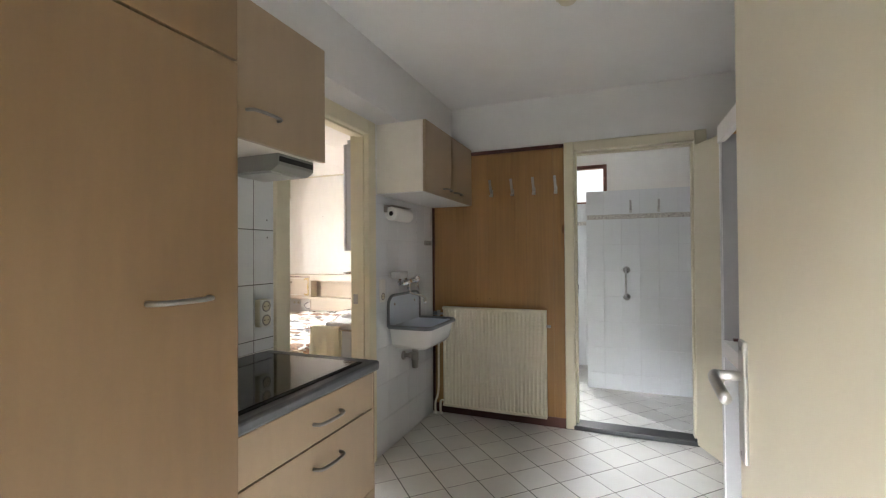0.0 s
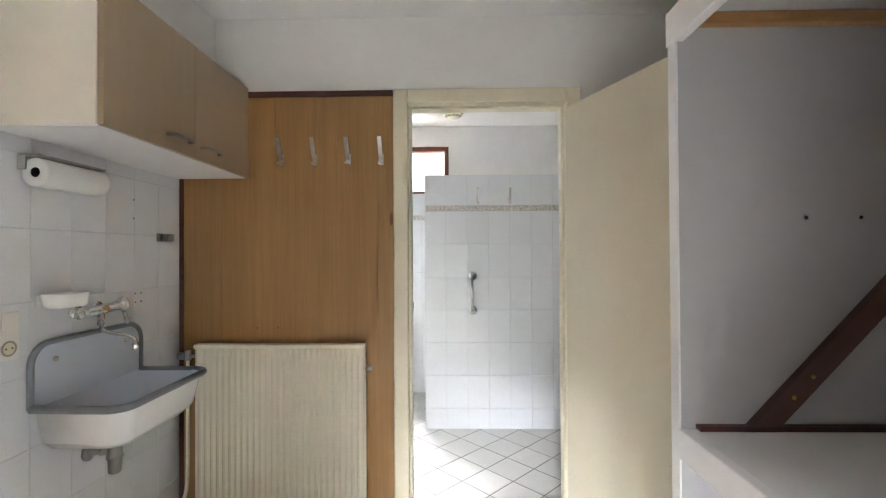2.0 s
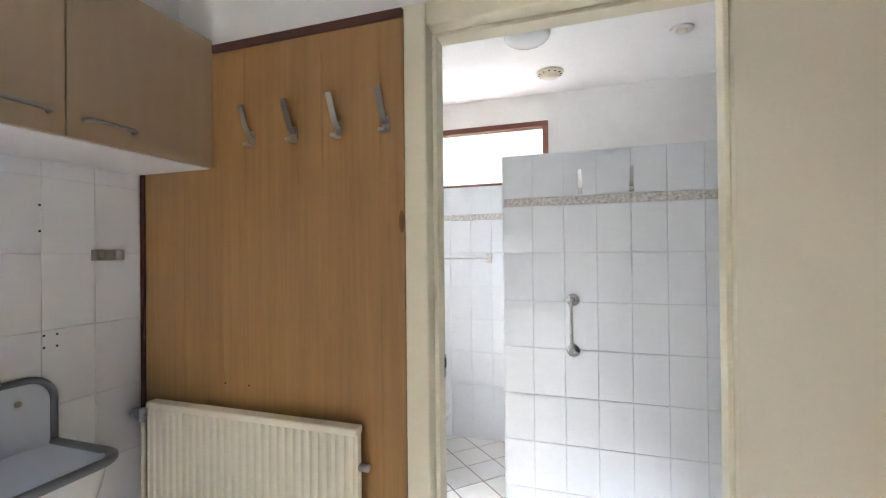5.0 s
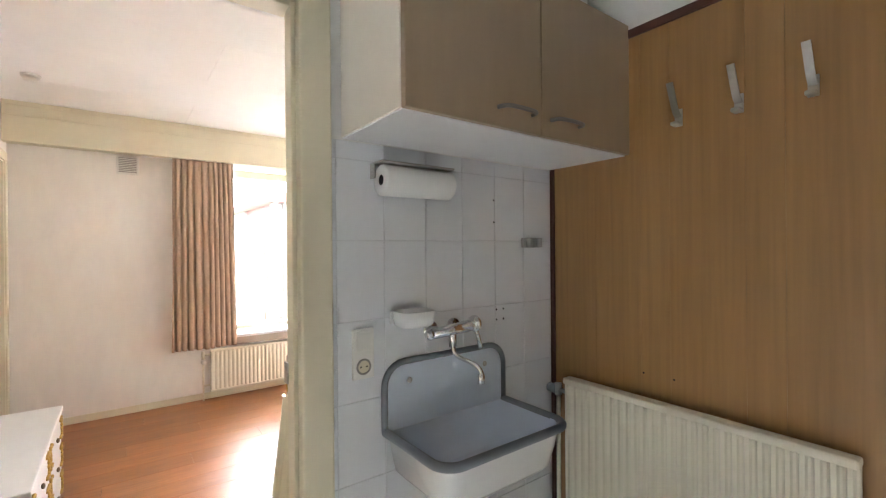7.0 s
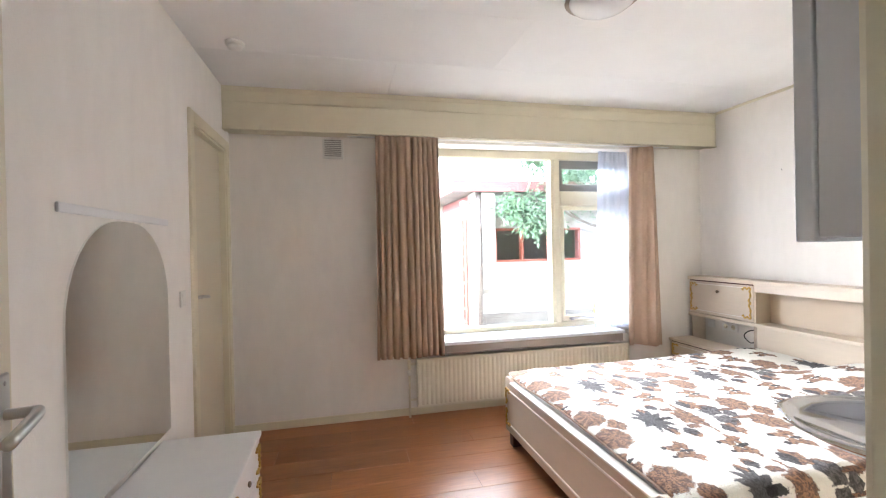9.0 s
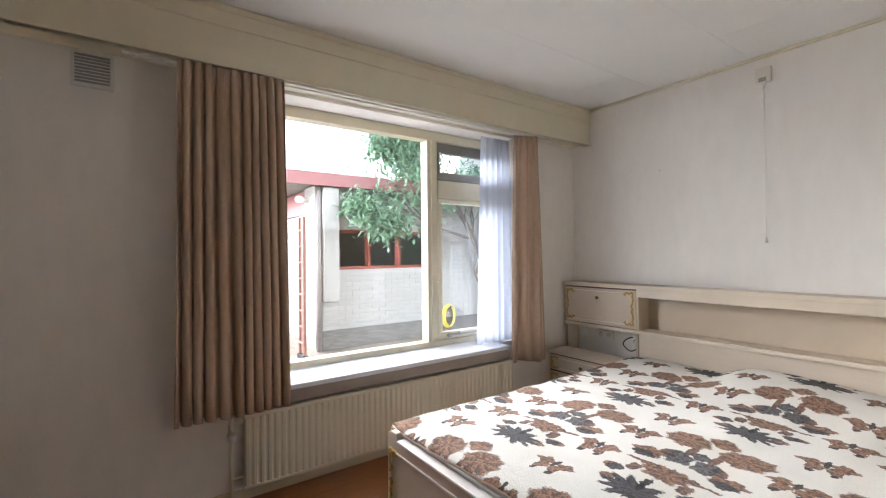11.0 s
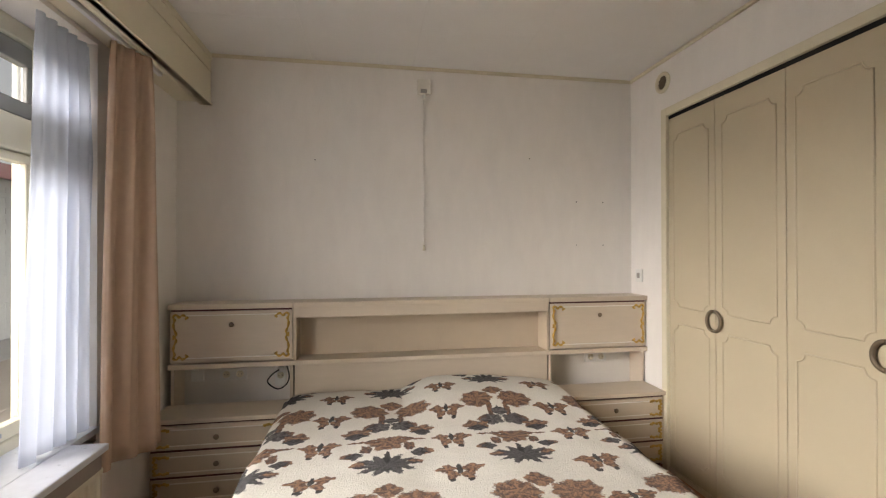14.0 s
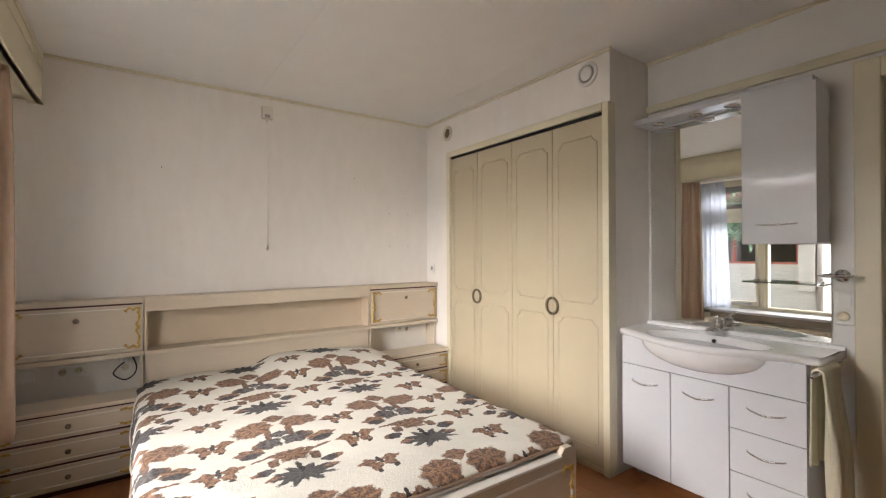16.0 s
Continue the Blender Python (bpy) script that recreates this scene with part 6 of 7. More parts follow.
# ---- chest of drawers, wall mirror, ceiling lamp ----
ch = thing("chest_of_drawers", (-2.35, 1.88, 0), "low white chest of drawers with gilt ornaments", "chest")
part("top", box(-2.892, -1.79, 1.668, 2.072, 0.488, 0.512, 0.005), M["white_paint"], ch)
part("body", box(-2.88, -1.80, 1.672, 2.046, 0.03, 0.488, 0.002), M["white_paint"], ch)
part("plinth", box(-2.86, -1.82, 1.68, 2.03, 0.0, 0.03), M["mahogany"], ch)
for k in range(3):
    for a, b in ((-2.876, -2.342), (-2.338, -1.804)):
        z0 = 0.04 + k * 0.149
        d = part("drawer", box(a, b, 2.046, 2.064, z0, z0 + 0.143, 0.003), M["white_paint"], ch)
        bm = ball(((a + b) / 2, 2.074, z0 + 0.072), 0.012, None, (1, 0.6, 1))
        part("knob", bm, M["brass"], d, "dull bronze knob", True)
        for xs, sx in ((a + 0.02, 1), (b - 0.02, -1)):
            scroll(d, xs, 2.068, z0 + 0.02, sx, 1, 0.07, 0.05)
            scroll(d, xs, 2.068, z0 + 0.123, sx, -1, 0.07, 0.05)
wm = thing("wall_mirror", (-2.6, BY0, 0.95), "arched frameless wall mirror behind the chest", "mirror")
arc = [(-2.985, 0.53)] + [(-2.985 + 0.33 - 0.33 * math.cos(radians(a)), 1.12 + 0.33 * math.sin(radians(a))) for a in range(0, 91, 10)] + [(-2.655 + 0.33 * math.sin(radians(a)) + 0.1, 1.12 + 0.33 * math.cos(radians(a))) for a in range(0, 91, 10)] + [(-2.225, 0.53)]
part("glass", prism(arc, BY0 + 0.001, BY0 + 0.008, 0, "y"), M["mirror"], wm)
part("top_strip", box(-3.0, -2.2, BY0 + 0.001, BY0 + 0.012, 1.455, 1.485, 0.004), M["white_paint"], wm, "thin white strip")
wsw = thing("light_switch", (-3.18, BY0, 1.1), "white light switch beside the door", "light switch")
part("plate", box(-3.215, -3.145, BY0, BY0 + 0.010, 1.06, 1.14, 0.003), M["plastic"], wsw)
part("rocker", box(-3.20, -3.16, BY0 + 0.010, BY0 + 0.014, 1.075, 1.125, 0.002), M["plastic"], wsw)
sm = thing("smoke_detector", (-3.33, 1.92, BZ), "small round white smoke detector", "smoke detector")
part("base", rod((-3.34, 1.90, BZ - 0.014), (-3.34, 1.90, BZ), 0.05, None, 24), M["plastic"], sm, "", True)
part("cap", rod((-3.34, 1.90, BZ - 0.035), (-3.34, 1.90, BZ - 0.014), 0.034, None, 24, 0.042), M["plastic"], sm, "", True)
lamp = thing("ceiling_lamp", (-2.5, 3.6, BZ), "round bedroom ceiling lamp with brass ring and white glass", "ceiling light")
part("ring", rod((-2.52, 3.62, BZ - 0.035), (-2.52, 3.62, BZ), 0.165, None, 40, 0.15), M["brass"], lamp, "dark brass ring", True)
part("shade", ball((-2.52, 3.62, BZ - 0.035), 0.145, None, (1, 1, 0.42), 32), M["enamel_white"], lamp, "white glass bowl", True)

# ---- outside ----
GZ = 0.0
solid("ground", box(-420, BX0 - 0.28, -400, 400, GZ - 0.2, GZ - 0.015), M["soil"], "sandy ground reaching the horizon", "ground")
SHX, SHY = -7.8, 4.64
shed = thing("garage_shed", (SHX - 1.5, SHY + 3, GZ), "white-painted brick garage with red fascia and flat roof", "garage")
for n, b in (("wall", (SHX - 0.2, SHX, SHY, 4.97, 0, 2.34)), ("wall", (SHX - 0.2, SHX, 4.97, 6.58, 0, 1.14)), ("wall", (SHX - 0.2, SHX, 4.97, 6.58, 1.72, 2.34)), ("wall", (SHX - 0.2, SHX, 6.58, 12.0, 0, 2.34)), ("wall", (SHX - 5.5, SHX - 2.6, SHY, SHY + 0.2, 0, 2.34)), ("wall", (SHX - 0.45, SHX - 0.2, SHY, SHY + 0.2, 0, 2.34))):
    part(n, box(b[0], b[1], b[2], b[3], GZ + b[4], GZ + b[5]), M["brick"], shed)
part("back_wall", box(SHX - 3.4, SHX - 3.3, SHY + 0.2, 12.0, 0, 2.3), M["plinth"], shed)
part("floor", box(SHX - 3.3, SHX - 0.2, SHY + 0.2, 12.0, 0, 0.02), M["plinth"], shed)
part("roof", box(SHX - 5.6, SHX + 0.20, SHY - 0.42, 12.2, 2.36, 2.46), M["plinth"], shed, "grey flat roof")
part("fascia", box(SHX + 0.20, SHX + 0.235, SHY - 0.45, 12.2, 2.315, 2.50, 0.004), M["fascia"], shed, "faded red fascia")
part("fascia", box(SHX - 5.6, SHX + 0.20, SHY - 0.455, SHY - 0.42, 2.315, 2.50, 0.004), M["fascia"], shed, "faded red fascia")
part("lintel", box(SHX - 2.6, SHX - 0.45, SHY + 0.05, SHY + 0.12, 1.98, 2.34), M["fascia"], shed, "dark red lintel board")
gd = part("garage_door", box(SHX - 2.6, SHX - 0.45, SHY + 0.10, SHY + 0.12, 0.0, 1.98), M["garage"], shed, "white ribbed garage door")
for k in range(22):
    part("rib", box(SHX - 2.6, SHX - 0.45, SHY + 0.078, SHY + 0.10, 0.01 + k * 0.09, 0.09 + k * 0.09, 0.010, None, 1), M["garage"], gd)
part("handle", box(SHX - 0.80, SHX - 0.74, SHY + 0.05, SHY + 0.08, 0.98, 1.03, 0.008), M["dark"], gd)
part("plinth", box(SHX - 0.01, SHX + 0.014, SHY - 0.002, 12.0, 0.0, 0.27, 0.004), M["plinth"], shed, "dark grey plinth")
for y0, y1 in ((4.97, 5.455), (5.455, 5.98), (5.98, 6.54)):
    wdn = part("window", box(SHX - 0.10, SHX - 0.095, y0 + 0.04, y1, 1.18, 1.68), M["glass"], shed)
    wdn.visible_shadow = False
part("window_frame", box(SHX - 0.12, SHX + 0.012, 4.97, 6.58, 1.14, 1.18, 0.004), M["redframe"], shed, "red-brown window frame")
part("window_frame", box(SHX - 0.12, SHX + 0.012, 4.97, 6.58, 1.68, 1.72, 0.004), M["redframe"], shed, "red-brown window frame")
for y in (4.97, 5.455, 5.98, 6.54):
    part("window_frame", box(SHX - 0.12, SHX + 0.008, y, y + 0.04, 1.18, 1.68, 0.004), M["redframe"], shed, "red-brown window frame")
part("flue_box", box(SHX, SHX + 0.16, 4.715, 4.935, 0.70, 2.31, 0.006), M["brick"], shed, "white boxed duct")
part("drainpipe", rod((SHX + 0.06, 4.675, 0.0), (SHX + 0.06, 4.675, 2.32), 0.042), M["pipe"], shed, "grey-brown drainpipe", True)
lampw = thing("wall_lamp", (SHX - 0.2, SHY - 0.08, 2.18), "white outdoor wall lamp under the fascia", "wall lamp")
part("mount", rod((SHX - 0.30, SHY, 2.16), (SHX - 0.30, SHY - 0.07, 2.16), 0.03), M["plastic"], lampw, "", True)
part("head", ball((SHX - 0.30, SHY - 0.12, 2.17), 0.075, None, (1.2, 0.9, 0.7)), M["plastic"], lampw, "", True)
TRX = SHX + 0.22
lad = thing("wooden_trellis", (TRX + 0.12, SHY - 0.12, 0.0), "narrow red-brown timber trellis at the garage corner", "trellis")
for x in (TRX - 0.02, TRX + 0.16):
    part("post", box(x - 0.022, x + 0.022, SHY - 0.30, SHY - 0.26, 0.05, 1.86, 0.004), M["browntrellis"], lad)
part("board", box(TRX - 0.01, TRX + 0.15, SHY - 0.275, SHY - 0.262, 0.08, 1.84, 0.003), M["browntrellis"], lad)
for k in range(8):
    part("rung", box(TRX - 0.02, TRX + 0.16, SHY - 0.31, SHY - 0.296, 0.2 + k * 0.21, 0.225 + k * 0.21, 0.003), M["paving"], lad, "pale rung")
part("foot", box(TRX - 0.04, TRX + 0.18, SHY - 0.32, SHY - 0.24, 0.0, 0.05, 0.004), M["dark"], lad)

hose = thing("garden_hose", (SHX + 0.1, 6.92, 0.3), "coiled yellow garden hose on a wall hook", "hose")
for k in range(6):
    r, dy = 0.155 - 0.004 * k, 0.012 * math.sin(k * 2.2)
    part("coil", tube([(SHX + 0.03 + 0.016 * k, 6.92 + dy + 0.75 * r * math.cos(a), 0.30 - 0.01 * math.cos(k) + 1.25 * r * math.sin(a)) for a in np.linspace(0, 2 * math.pi, 28, endpoint=False)], 0.009, None, 8, True), M["hosem"], hose, "", True)
part("hook", box(SHX + 0.012, SHX + 0.13, 6.90, 6.94, 0.455, 0.475, 0.004), M["dark"], hose)
bin_ = thing("garden_bin", (-7.6, 3.45, 0), "dark green garden bin standing on the paving", "bin")
part("body", loft([[(-7.65 + s * math.cos(a), 3.3 + s * math.sin(a), z) for a in np.linspace(math.pi / 4, 2.25 * math.pi, 4, endpoint=False)] for s, z in ((0.24, 0.0), (0.33, 0.72), (0.34, 0.74), (0.30, 0.74))]), M["leaf2"], bin_)


def branch(bm, p, d, length, r, depth, rnd, tips):
    """A tapering limb that bends and forks."""
    pts, radii = [Vector(p)], [r]
    n = 5
    d = Vector(d).normalized()
    for i in range(n):
        d = (d + Vector((rnd.uniform(-0.12, 0.12), rnd.uniform(-0.25, 0.25), rnd.uniform(-0.10, 0.22)))).normalized()
        pts.append(pts[-1] + d * length / n)
        radii.append(r * (1 - 0.45 * (i + 1) / n))
    tube(pts, r, bm, 6, False, radii)
    tips.append((pts[-1], d))
    if depth > 0:
        for k in range(3 if depth > 1 else 2):
            q = pts[rnd.choice((2, 3, 4, 5))]
            e = (d + Vector((rnd.uniform(-0.25, 0.25), rnd.choice((-1, 1)) * rnd.uniform(0.4, 1.0), rnd.uniform(-0.15, 0.8)))).normalized()
            branch(bm, q, e, length * rnd.uniform(0.5, 0.75), r * 0.5, depth - 1, rnd, tips)


def leaf_cloud(centres, count, size, rnd, squash=(1, 1, 1)):
    """Many small pointed leaves, bent along their midrib, round given centres (place, radius)."""
    verts, faces = [], []
    for _ in range(count):
        c, r = rnd.choice(centres)
        u = Vector((rnd.gauss(0, 0.5), rnd.gauss(0, 0.5), rnd.gauss(0, 0.45)))
        p = Vector(c) + Vector((u.x * r * squash[0], u.y * r * squash[1], u.z * r * squash[2]))
        ax = Vector((rnd.uniform(-0.5, 1), rnd.uniform(-1, 1), rnd.uniform(-0.9, 0.35))).normalized()
        side = ax.cross(Vector((rnd.uniform(-0.3, 0.3), rnd.uniform(-0.3, 0.3), 1))).normalized()
        up = side.cross(ax)
        L, W = size * rnd.uniform(0.7, 1.25), size * rnd.uniform(0.14, 0.22)
        i = len(verts)
        verts += [p, p + ax * L * 0.45 + side * W - up * 0.02 * L, p + ax * L * 0.5 + up * 0.06 * L, p + ax * L * 0.45 - side * W - up * 0.02 * L, p + ax * L - up * 0.12 * L]
        faces += [(i, i + 1, i + 2), (i, i + 2, i + 3), (i + 1, i + 4, i + 2), (i + 2, i + 4, i + 3)]
    me = bpy.data.meshes.new("crown")
    me.from_pydata([tuple(v) for v in verts], [], faces)
    return me


def espalier():
    """The bare, trained wall tree in front of the garage."""
    rnd = random.Random(11)
    t = thing("bare_tree", (SHX + 0.30, 7.55, 0), "bare grey-brown wall tree with spreading limbs", "tree")
    pts = curve_points([(SHX + 0.30, 7.60, -0.02), (SHX + 0.28, 7.56, 0.4), (SHX + 0.26, 7.57, 0.85), (SHX + 0.26, 7.50, 1.22)], 5)
    part("trunk", tube(pts, 0.05, None, 10, False, [0.075 - 0.025 * i / len(pts) for i in range(len(pts))]), M["bark"], t, "", True)
    for start, way, length, r in (((SHX + 0.26, 7.50, 1.2), (0, -0.55, 0.8), 0.9, 0.04), ((SHX + 0.26, 7.50, 1.2), (0.05, 0.5, 0.9), 0.8, 0.035), ((SHX + 0.26, 7.53, 1.05), (0.05, 0.95, 0.35), 0.8, 0.028),
                                  ((SHX + 0.27, 7.48, 1.25), (0, -0.1, 1), 0.8, 0.032), ((SHX + 0.26, 7.2, 1.62), (0, -1, 0.12), 1.4, 0.028), ((SHX + 0.27, 7.56, 0.72), (0, -1, 0.45), 0.62, 0.02)):
        bm = bmesh.new()
        branch(bm, start, way, length, r, 2, rnd, [])
        part("limb", bm, M["bark"], t, "", True)
    return t


espalier()


def leafy_tree():
    rnd = random.Random(5)
    t = thing("leafy_tree", (SHX - 0.5, 5.9, 2.46), "green broad-leaved shrub leaning over the garage roof", "tree")
    bm = bmesh.new()
    tips = []
    for way in ((0.35, -0.5, 0.1), (0.35, 0.1, -0.05), (0.3, -0.9, 0.25), (0.1, 0.2, 0.9), (0.2, -0.3, 0.8)):
        branch(bm, (SHX - 0.2, 6.35, 2.52), way, 0.9, 0.025, 1, rnd, tips)
    part("trunk", bm, M["bark"], t, "", True)
    centres = [(p, 0.26) for p, _ in tips]
    centres += [(Vector((SHX + 0.42, 5.55, 2.05)), 0.34), (Vector((SHX + 0.40, 5.25, 1.95)), 0.26), (Vector((SHX + 0.42, 5.75, 1.80)), 0.25), (Vector((SHX + 0.40, 5.10, 2.08)), 0.2), (Vector((SHX + 0.42, 5.45, 1.76)), 0.2),
                (Vector((SHX + 0.30, 5.95, 2.40)), 0.45), (Vector((SHX + 0.1, 6.1, 2.75)), 0.5), (Vector((SHX, 5.7, 2.85)), 0.42), (Vector((SHX + 0.2, 6.4, 2.55)), 0.42), (Vector((SHX + 0.2, 6.5, 2.25)), 0.35)]
    me = leaf_cloud(centres, 5200, 0.13, rnd)
    me.materials.append(M["leaf"])
    ob = new("crown", me)
    ob.parent = t
    me.transform(Matrix.Translation(-place_of(t)))
    return t


leafy_tree()


def far_tree(x, y, h, w, seed, material, label, top=0.0):
    rnd = random.Random(seed)
    t = thing("tree", (x, y, GZ), label, "tree")
    part("trunk", rod((x, y, -0.02), (x, y, h * 0.8), 0.16, None, 8, 0.04), M["bark"], t, "", True)
    centres = []
    for _ in range(46):
        a, f = rnd.uniform(0, 6.28), rnd.uniform(0.3, 1.0)
        rad = w * (1.05 - 0.75 * f) * rnd.uniform(0.2, 1.0)
        centres.append((Vector((x + rad * math.cos(a), y + rad * math.sin(a), h * f)), 0.55))
    me = leaf_cloud(centres, 5200, 0.28, rnd)
    me.materials.append(material)
    ob = new("crown", me)
    ob.parent = t
    me.transform(Matrix.Translation(-place_of(t)))
    return t


far_tree(-14.5, 10.4, 5.4, 1.7, 2, M["leaf2"], "tall blue-green conifer behind the garage")
far_tree(-15.5, 13.6, 4.6, 2.0, 3, M["leaf2"], "green conifer behind the garage")
far_tree(-16.0, 17.5, 4.8, 2.3, 4, M["leaf"], "broad green tree behind the garage")
far_tree(-2.0, 12.5, 2.5, 2.4, 6, M["leaf"], "broad green tree outside the bathroom window")
far_tree(1.5, 13.0, 2.6, 2.4, 7, M["leaf"], "broad green tree outside the bathroom window")


# ---- tiles, planks and slabs, last ----
def clip_to(poly, x0, x1, y0, y1):
    for ax, lim, keep_less in ((0, x0, False), (0, x1, True), (1, y0, False), (1, y1, True)):
        out = []
        for i, p in enumerate(poly):
            q = poly[(i + 1) % len(poly)]
            inp, inq = (p[ax] <= lim) == keep_less or p[ax] == lim, (q[ax] <= lim) == keep_less or q[ax] == lim
            if inp:
                out.append(p)
            if inp != inq:
                u = (lim - p[ax]) / (q[ax] - p[ax])
                out.append((p[0] + u * (q[0] - p[0]), p[1] + u * (q[1] - p[1])))
        poly = out
        if len(poly) < 3:
            return []
    return poly


def slab_mesh(name, poly, z0, z1, edge, material):
    """A flat piece with a small chamfer round its top."""
    cx, cy = sum(p[0] for p in poly) / len(poly), sum(p[1] for p in poly) / len(poly)
    t = bmesh.new()
    a = [t.verts.new((p[0], p[1], z0)) for p in poly]
    b = [t.verts.new((p[0], p[1], z1 - edge)) for p in poly]
    c = []
    for p in poly:
        d = math.hypot(p[0] - cx, p[1] - cy) or 1
        c.append(t.verts.new((p[0] - edge * 1.3 * (p[0] - cx) / d, p[1] - edge * 1.3 * (p[1] - cy) / d, z1)))
    n = len(poly)
    for lo, hi in ((a, b), (b, c)):
        for i in range(n):
            t.faces.new((lo[i], lo[(i + 1) % n], hi[(i + 1) % n], hi[i]))
    t.faces.new(c)
    bmesh.ops.recalc_face_normals(t, faces=t.faces)
    return mesh_of(name, t, material)


def diagonal_floor(parent, x0, x1, y0, y1):
    """Square tiles laid on the diagonal, each its own piece, cut at the walls."""
    period, gap = 0.2075, 0.0058
    half = (period - gap) / 2 * math.sqrt(2)
    whole = slab_mesh("tile", [(half, 0), (0, half), (-half, 0), (0, -half)], -0.004, 0.0, 0.0012, M["floor_tile"])
    d = period * math.sqrt(2)
    ox, oy = -0.139, 3.109 + d / 2
    for i in range(-16, 24):
        for j in range(-24, 24):
            cx, cy = ox + (i + j) * d / 2, oy + (i - j) * d / 2
            if cx < x0 - half or cx > x1 + half or cy < y0 - half or cy > y1 + half:
                continue
            poly = [(cx + half, cy), (cx, cy + half), (cx - half, cy), (cx, cy - half)]
            cut = clip_to(poly, x0, x1, y0, y1)
            if len(cut) < 3:
                continue
            if cut == poly:
                ob = new("tile", whole)
                ob.location = (cx, cy, random.uniform(-0.0004, 0.0004))
            else:
                ob = new("tile", slab_mesh("tile", cut, -0.004, 0.0, 0.0008, M["floor_tile"]))
            ob.parent = parent


diagonal_floor(bpy.data.objects["floor_kitchen"], KX0 - 0.05, KX1, KY0 - 0.1, KY1 - 0.02)
diagonal_floor(bpy.data.objects["floor_bathroom"], TX0, TX1, TY0 + 0.02, TY1)


def tile_wall(parent, axis, face, side, a_edges, z_edges, thick, material, gap=0.0016):
    """Wall tiles, each its own piece, on a wall at face that looks along side."""
    made = {}
    for a, b in zip(a_edges, a_edges[1:]):
        for z0, z1 in zip(z_edges, z_edges[1:]):
            w, h = b - a - gap, z1 - z0 - gap
            if w < 0.01 or h < 0.01:
                continue
            key = (round(w, 4), round(h, 4))
            if key not in made:
                s = thick / 2
                t = box(-s, s, -w / 2, w / 2, -h / 2, h / 2, 0.0012, None, 1) if axis == "x" else box(-w / 2, w / 2, -s, s, -h / 2, h / 2, 0.0012, None, 1)
                made[key] = mesh_of("tile", t, material)
            ob = new("tile", made[key])
            c = face + side * thick / 2 + random.uniform(-0.0003, 0.0003)
            ob.location = (c, (a + b) / 2, (z0 + z1) / 2) if axis == "x" else ((a + b) / 2, c, (z0 + z1) / 2)
            ob.parent = parent


def steps(first, step, lo, hi):
    vals = [lo]
    v = first
    while v - step > lo + 0.004:
        v -= step
    while v < hi - 0.004:
        if v > lo + 0.004:
            vals.append(v)
        v += step
    return vals + [hi]


kb = solid("tiled_wall", box(KX0 - 0.0005, KX0 + 0.0005, 2.818, KY1 - 0.026, 0.0, 1.69), M["lightgrout"], "white glazed kitchen wall tiles around the sink", "tiles")
kc = solid("tiled_splashback", box(KX0 - 0.0005, KX0 + 0.0005, 1.22, 1.938, 0.89, 1.69), M["grout"], "white glazed tiles with dark joints behind the hob", "tiles")
zk = steps(1.401, 0.2365, 0.0, 1.69)
tile_wall(kb, "x", KX0, 1, steps(3.291, 0.1535, 2.818, KY1 - 0.026), zk, 0.0035, M["tile"], 0.0009)
tile_wall(kc, "x", KX0, 1, steps(1.669, 0.1535, 1.22, 1.938), steps(1.416, 0.2365, 0.89, 1.69), 0.0035, M["tile"], 0.0032)

zb = [0.0, 0.155, 0.40, 0.645, 0.89, 1.133, 1.385, 1.628]
xe = steps(0.657, 0.1595, 0.345, TX1)
tile_wall(partition, "y", 4.888, -1, xe, zb, 0.006, M["tile"])
tile_wall(partition, "y", 4.888, -1, xe, [1.673, 1.897], 0.006, M["tile"])
tile_wall(partition, "y", 4.888, -1, xe, [1.628, 1.673], 0.006, M["border"])
tile_wall(partition, "x", 0.345, -1, [4.884, 4.977], zb + [1.673, 1.897], 0.006, M["tile"])
part("cap_tile", box(0.339, TX1, 4.882, 4.977, 1.8955, 1.901, 0.0015), M["tile"], partition)
xn = steps(0.1, 0.1595, TX0, 0.9)
tile_wall(tiled_north, "y", TY1 - 0.008, -1, xn, zb, 0.006, M["tile"])
tile_wall(tiled_north, "y", TY1 - 0.008, -1, xn, [1.673, 1.88], 0.006, M["tile"])
tile_wall(tiled_north, "y", TY1 - 0.008, -1, xn, [1.628, 1.673], 0.006, M["border"])


def laminate():
    """Laminate boards along y with staggered ends, each its own piece."""
    parent = bpy.data.objects["floor_bedroom"]
    w, length, made = 0.19, 1.29, {}
    x, row = BX0, 0
    while x < BX1 + 0.02:
        x1 = min(x + w, BX1 + 0.02)
        y = BY0 - (row * 0.47) % length
        while y < BY1:
            a, b = max(y, BY0), min(y + length, BY1)
            if b - a > 0.02:
                key = (round(x1 - x, 4), round(b - a, 4))
                if key not in made:
                    made[key] = mesh_of("plank", box(-key[0] / 2 + 0.0006, key[0] / 2 - 0.0006, -key[1] / 2 + 0.0006, key[1] / 2 - 0.0006, -0.006, 0.002, 0.001, None, 1), M["plank"])
                ob = new("plank", made[key])
                ob.location = ((x + x1) / 2, (a + b) / 2, 0)
                ob.parent = parent
            y += length
        x, row = x1, row + 1


laminate()

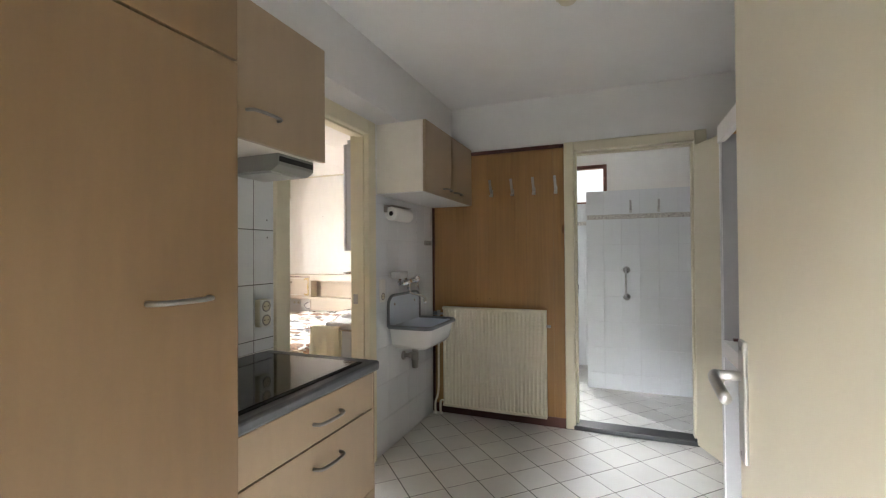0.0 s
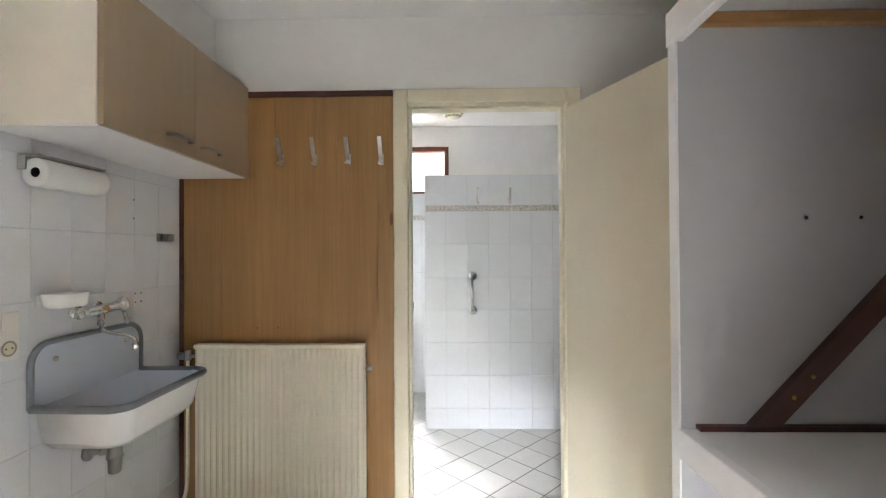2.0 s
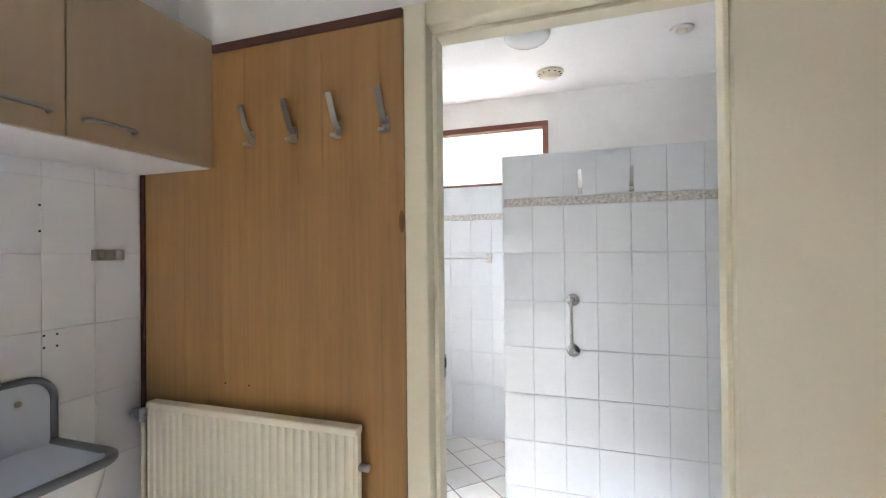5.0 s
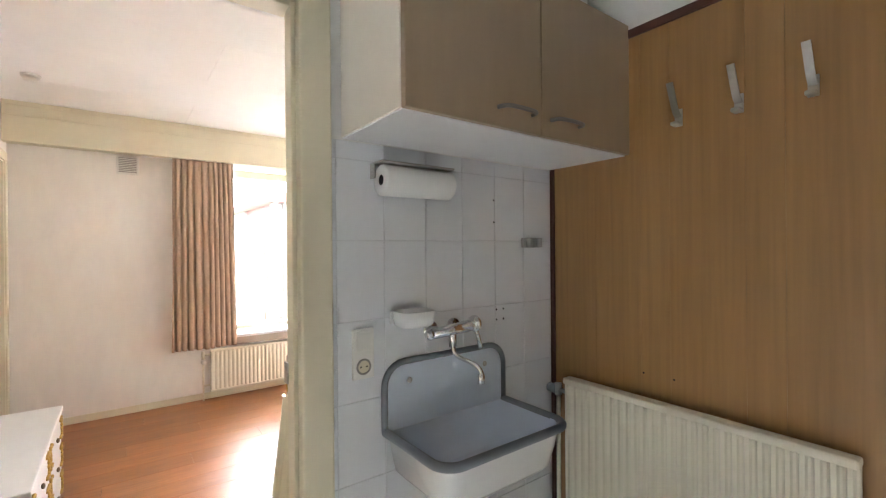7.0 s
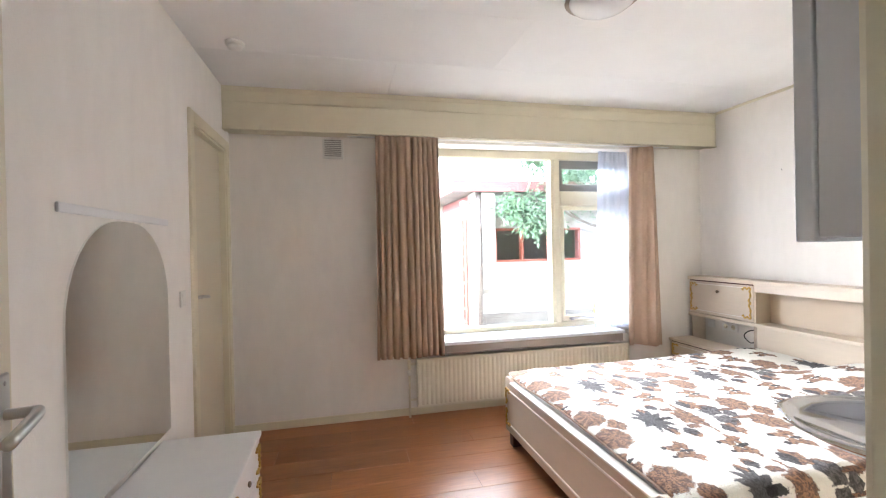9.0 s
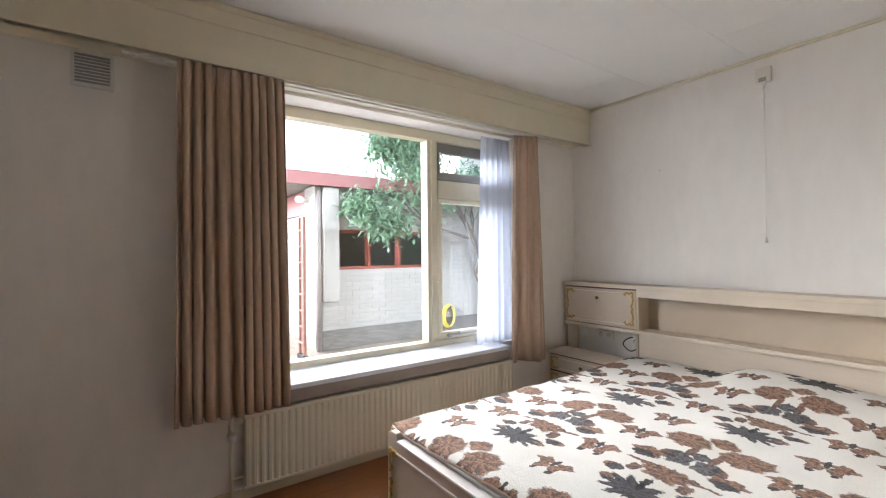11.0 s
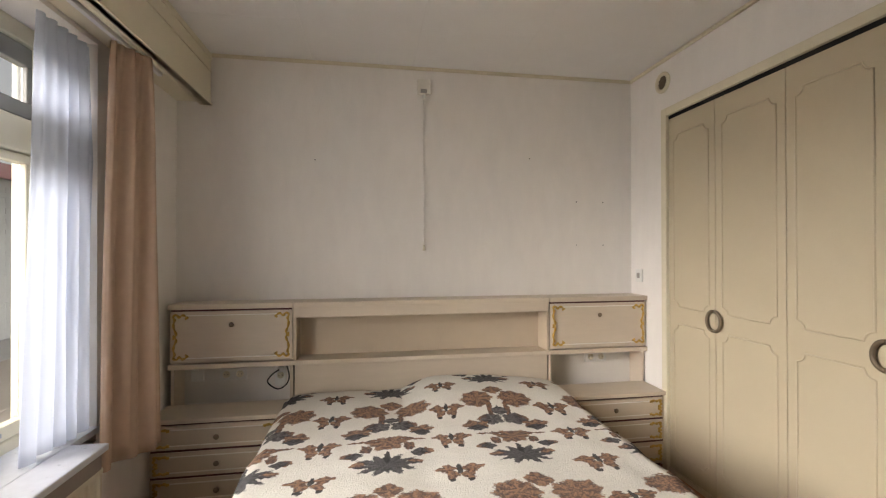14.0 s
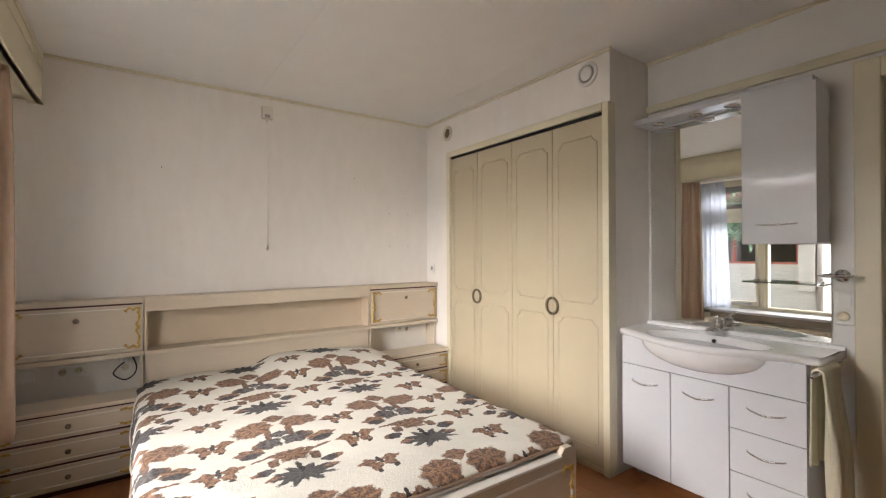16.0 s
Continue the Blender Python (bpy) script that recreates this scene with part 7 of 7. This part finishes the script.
# old screw holes in the sink wall's tiles
for y, z in ((3.485, 1.149), (3.485, 1.112), (3.45, 1.149), (3.45, 1.112), (3.44, 1.55), (3.44, 1.47)):
    part("drill_hole", rod((KX0 + 0.002, y, z), (KX0 + 0.0042, y, z), 0.0038, None, 8), M["dark"], kb)
for y, z in ((1.614, 1.462), (1.614, 1.38), (1.897, 1.461), (1.899, 1.384)):
    part("drill_hole", rod((KX0 + 0.002, y, z), (KX0 + 0.0042, y, z), 0.0035, None, 8), M["dark"], kc)


def patio():
    """Paving slabs: the nearest three hundred singly, the rest as one joined part."""
    parent = solid("pavement", box(-14, BX0 - 0.29, -6, 13, GZ - 0.05, GZ - 0.008), M["soil"], "sand-coloured paving slabs on the patio", "paving")
    sx, gap = 0.30, 0.006
    me = mesh_of("slab", box(-sx / 2 + gap / 2, sx / 2 - gap / 2, -sx / 2 + gap / 2, sx / 2 - gap / 2, -0.03, 0.0, 0.004, None, 1), M["paving"])
    bm = bmesh.new()
    count = 0
    for i in range(31):
        for j in range(44):
            x, y = BX0 - 0.45 - i * sx, -2.0 + j * sx + (0.15 if i % 2 else 0)
            near = 2.9 < y < 7.7 and x > -9.2
            if near and count < 300:
                ob = new("slab", me)
                ob.location = (x, y, GZ + random.uniform(-0.003, 0.002))
                ob.rotation_euler = (random.uniform(-0.006, 0.006), random.uniform(-0.006, 0.006), 0)
                ob.parent = parent
                count += 1
            else:
                z = GZ + random.uniform(-0.003, 0.002)
                vs = [bm.verts.new((x + a * (sx - gap) / 2, y + b * (sx - gap) / 2, z)) for a, b in ((-1, -1), (1, -1), (1, 1), (-1, 1))]
                bm.faces.new(vs)
    rest = part("slabs", bm, M["paving"], parent)
    rest["kind"] = "stuff"


patio()


def shed_bricks():
    """Painted bricks on the garage's front: the nearest three hundred singly, the rest joined."""
    parent = bpy.data.objects["garage_shed"]
    L, H, gap = 0.22, 0.068, 0.008
    me = mesh_of("brick", box(-0.006, 0.006, -L / 2 + gap / 2, L / 2 - gap / 2, -H / 2 + gap / 2, H / 2 - gap / 2, 0.003, None, 1), M["brick"])
    rest = bmesh.new()
    count = 0
    p0 = place_of(parent)
    for r in range(30):
        z = 0.27 + H / 2 + r * H
        y = SHY + L / 2 + (L / 2 if r % 2 else 0)
        while y < 9.6:
            clear = (1.10 < z < 1.76 and y + L / 2 > 4.96 and y - L / 2 < 6.59) or (z > 0.66 and 4.62 < y < 5.08 and y - L / 2 < 4.97 and y + L / 2 > 4.74)
            if not clear:
                x = SHX + 0.003 + random.uniform(-0.0015, 0.0015)
                if count < 300 and y < 7.3:
                    ob = new("brick", me)
                    ob.parent = parent
                    ob.location = Vector((x, y, z)) - p0
                    count += 1
                else:
                    box(x - 0.006, x + 0.006, y - L / 2 + gap / 2, y + L / 2 - gap / 2, z - H / 2 + gap / 2, z + H / 2 - gap / 2, 0, rest)
            y += L
    ob = part("bricks", rest, M["brick"], parent)
    ob["kind"] = "stuff"


shed_bricks()

# the garden lies a little lower than the floor inside
for ob in list(bpy.data.objects):
    if ob.parent is None and ob.type in ("MESH", "EMPTY") and (ob.name in ("ground", "pavement") or (ob.name != "sun" and place_of(ob).x < -6) or ob.name.startswith("tree")):
        ob.location.z -= 0.09
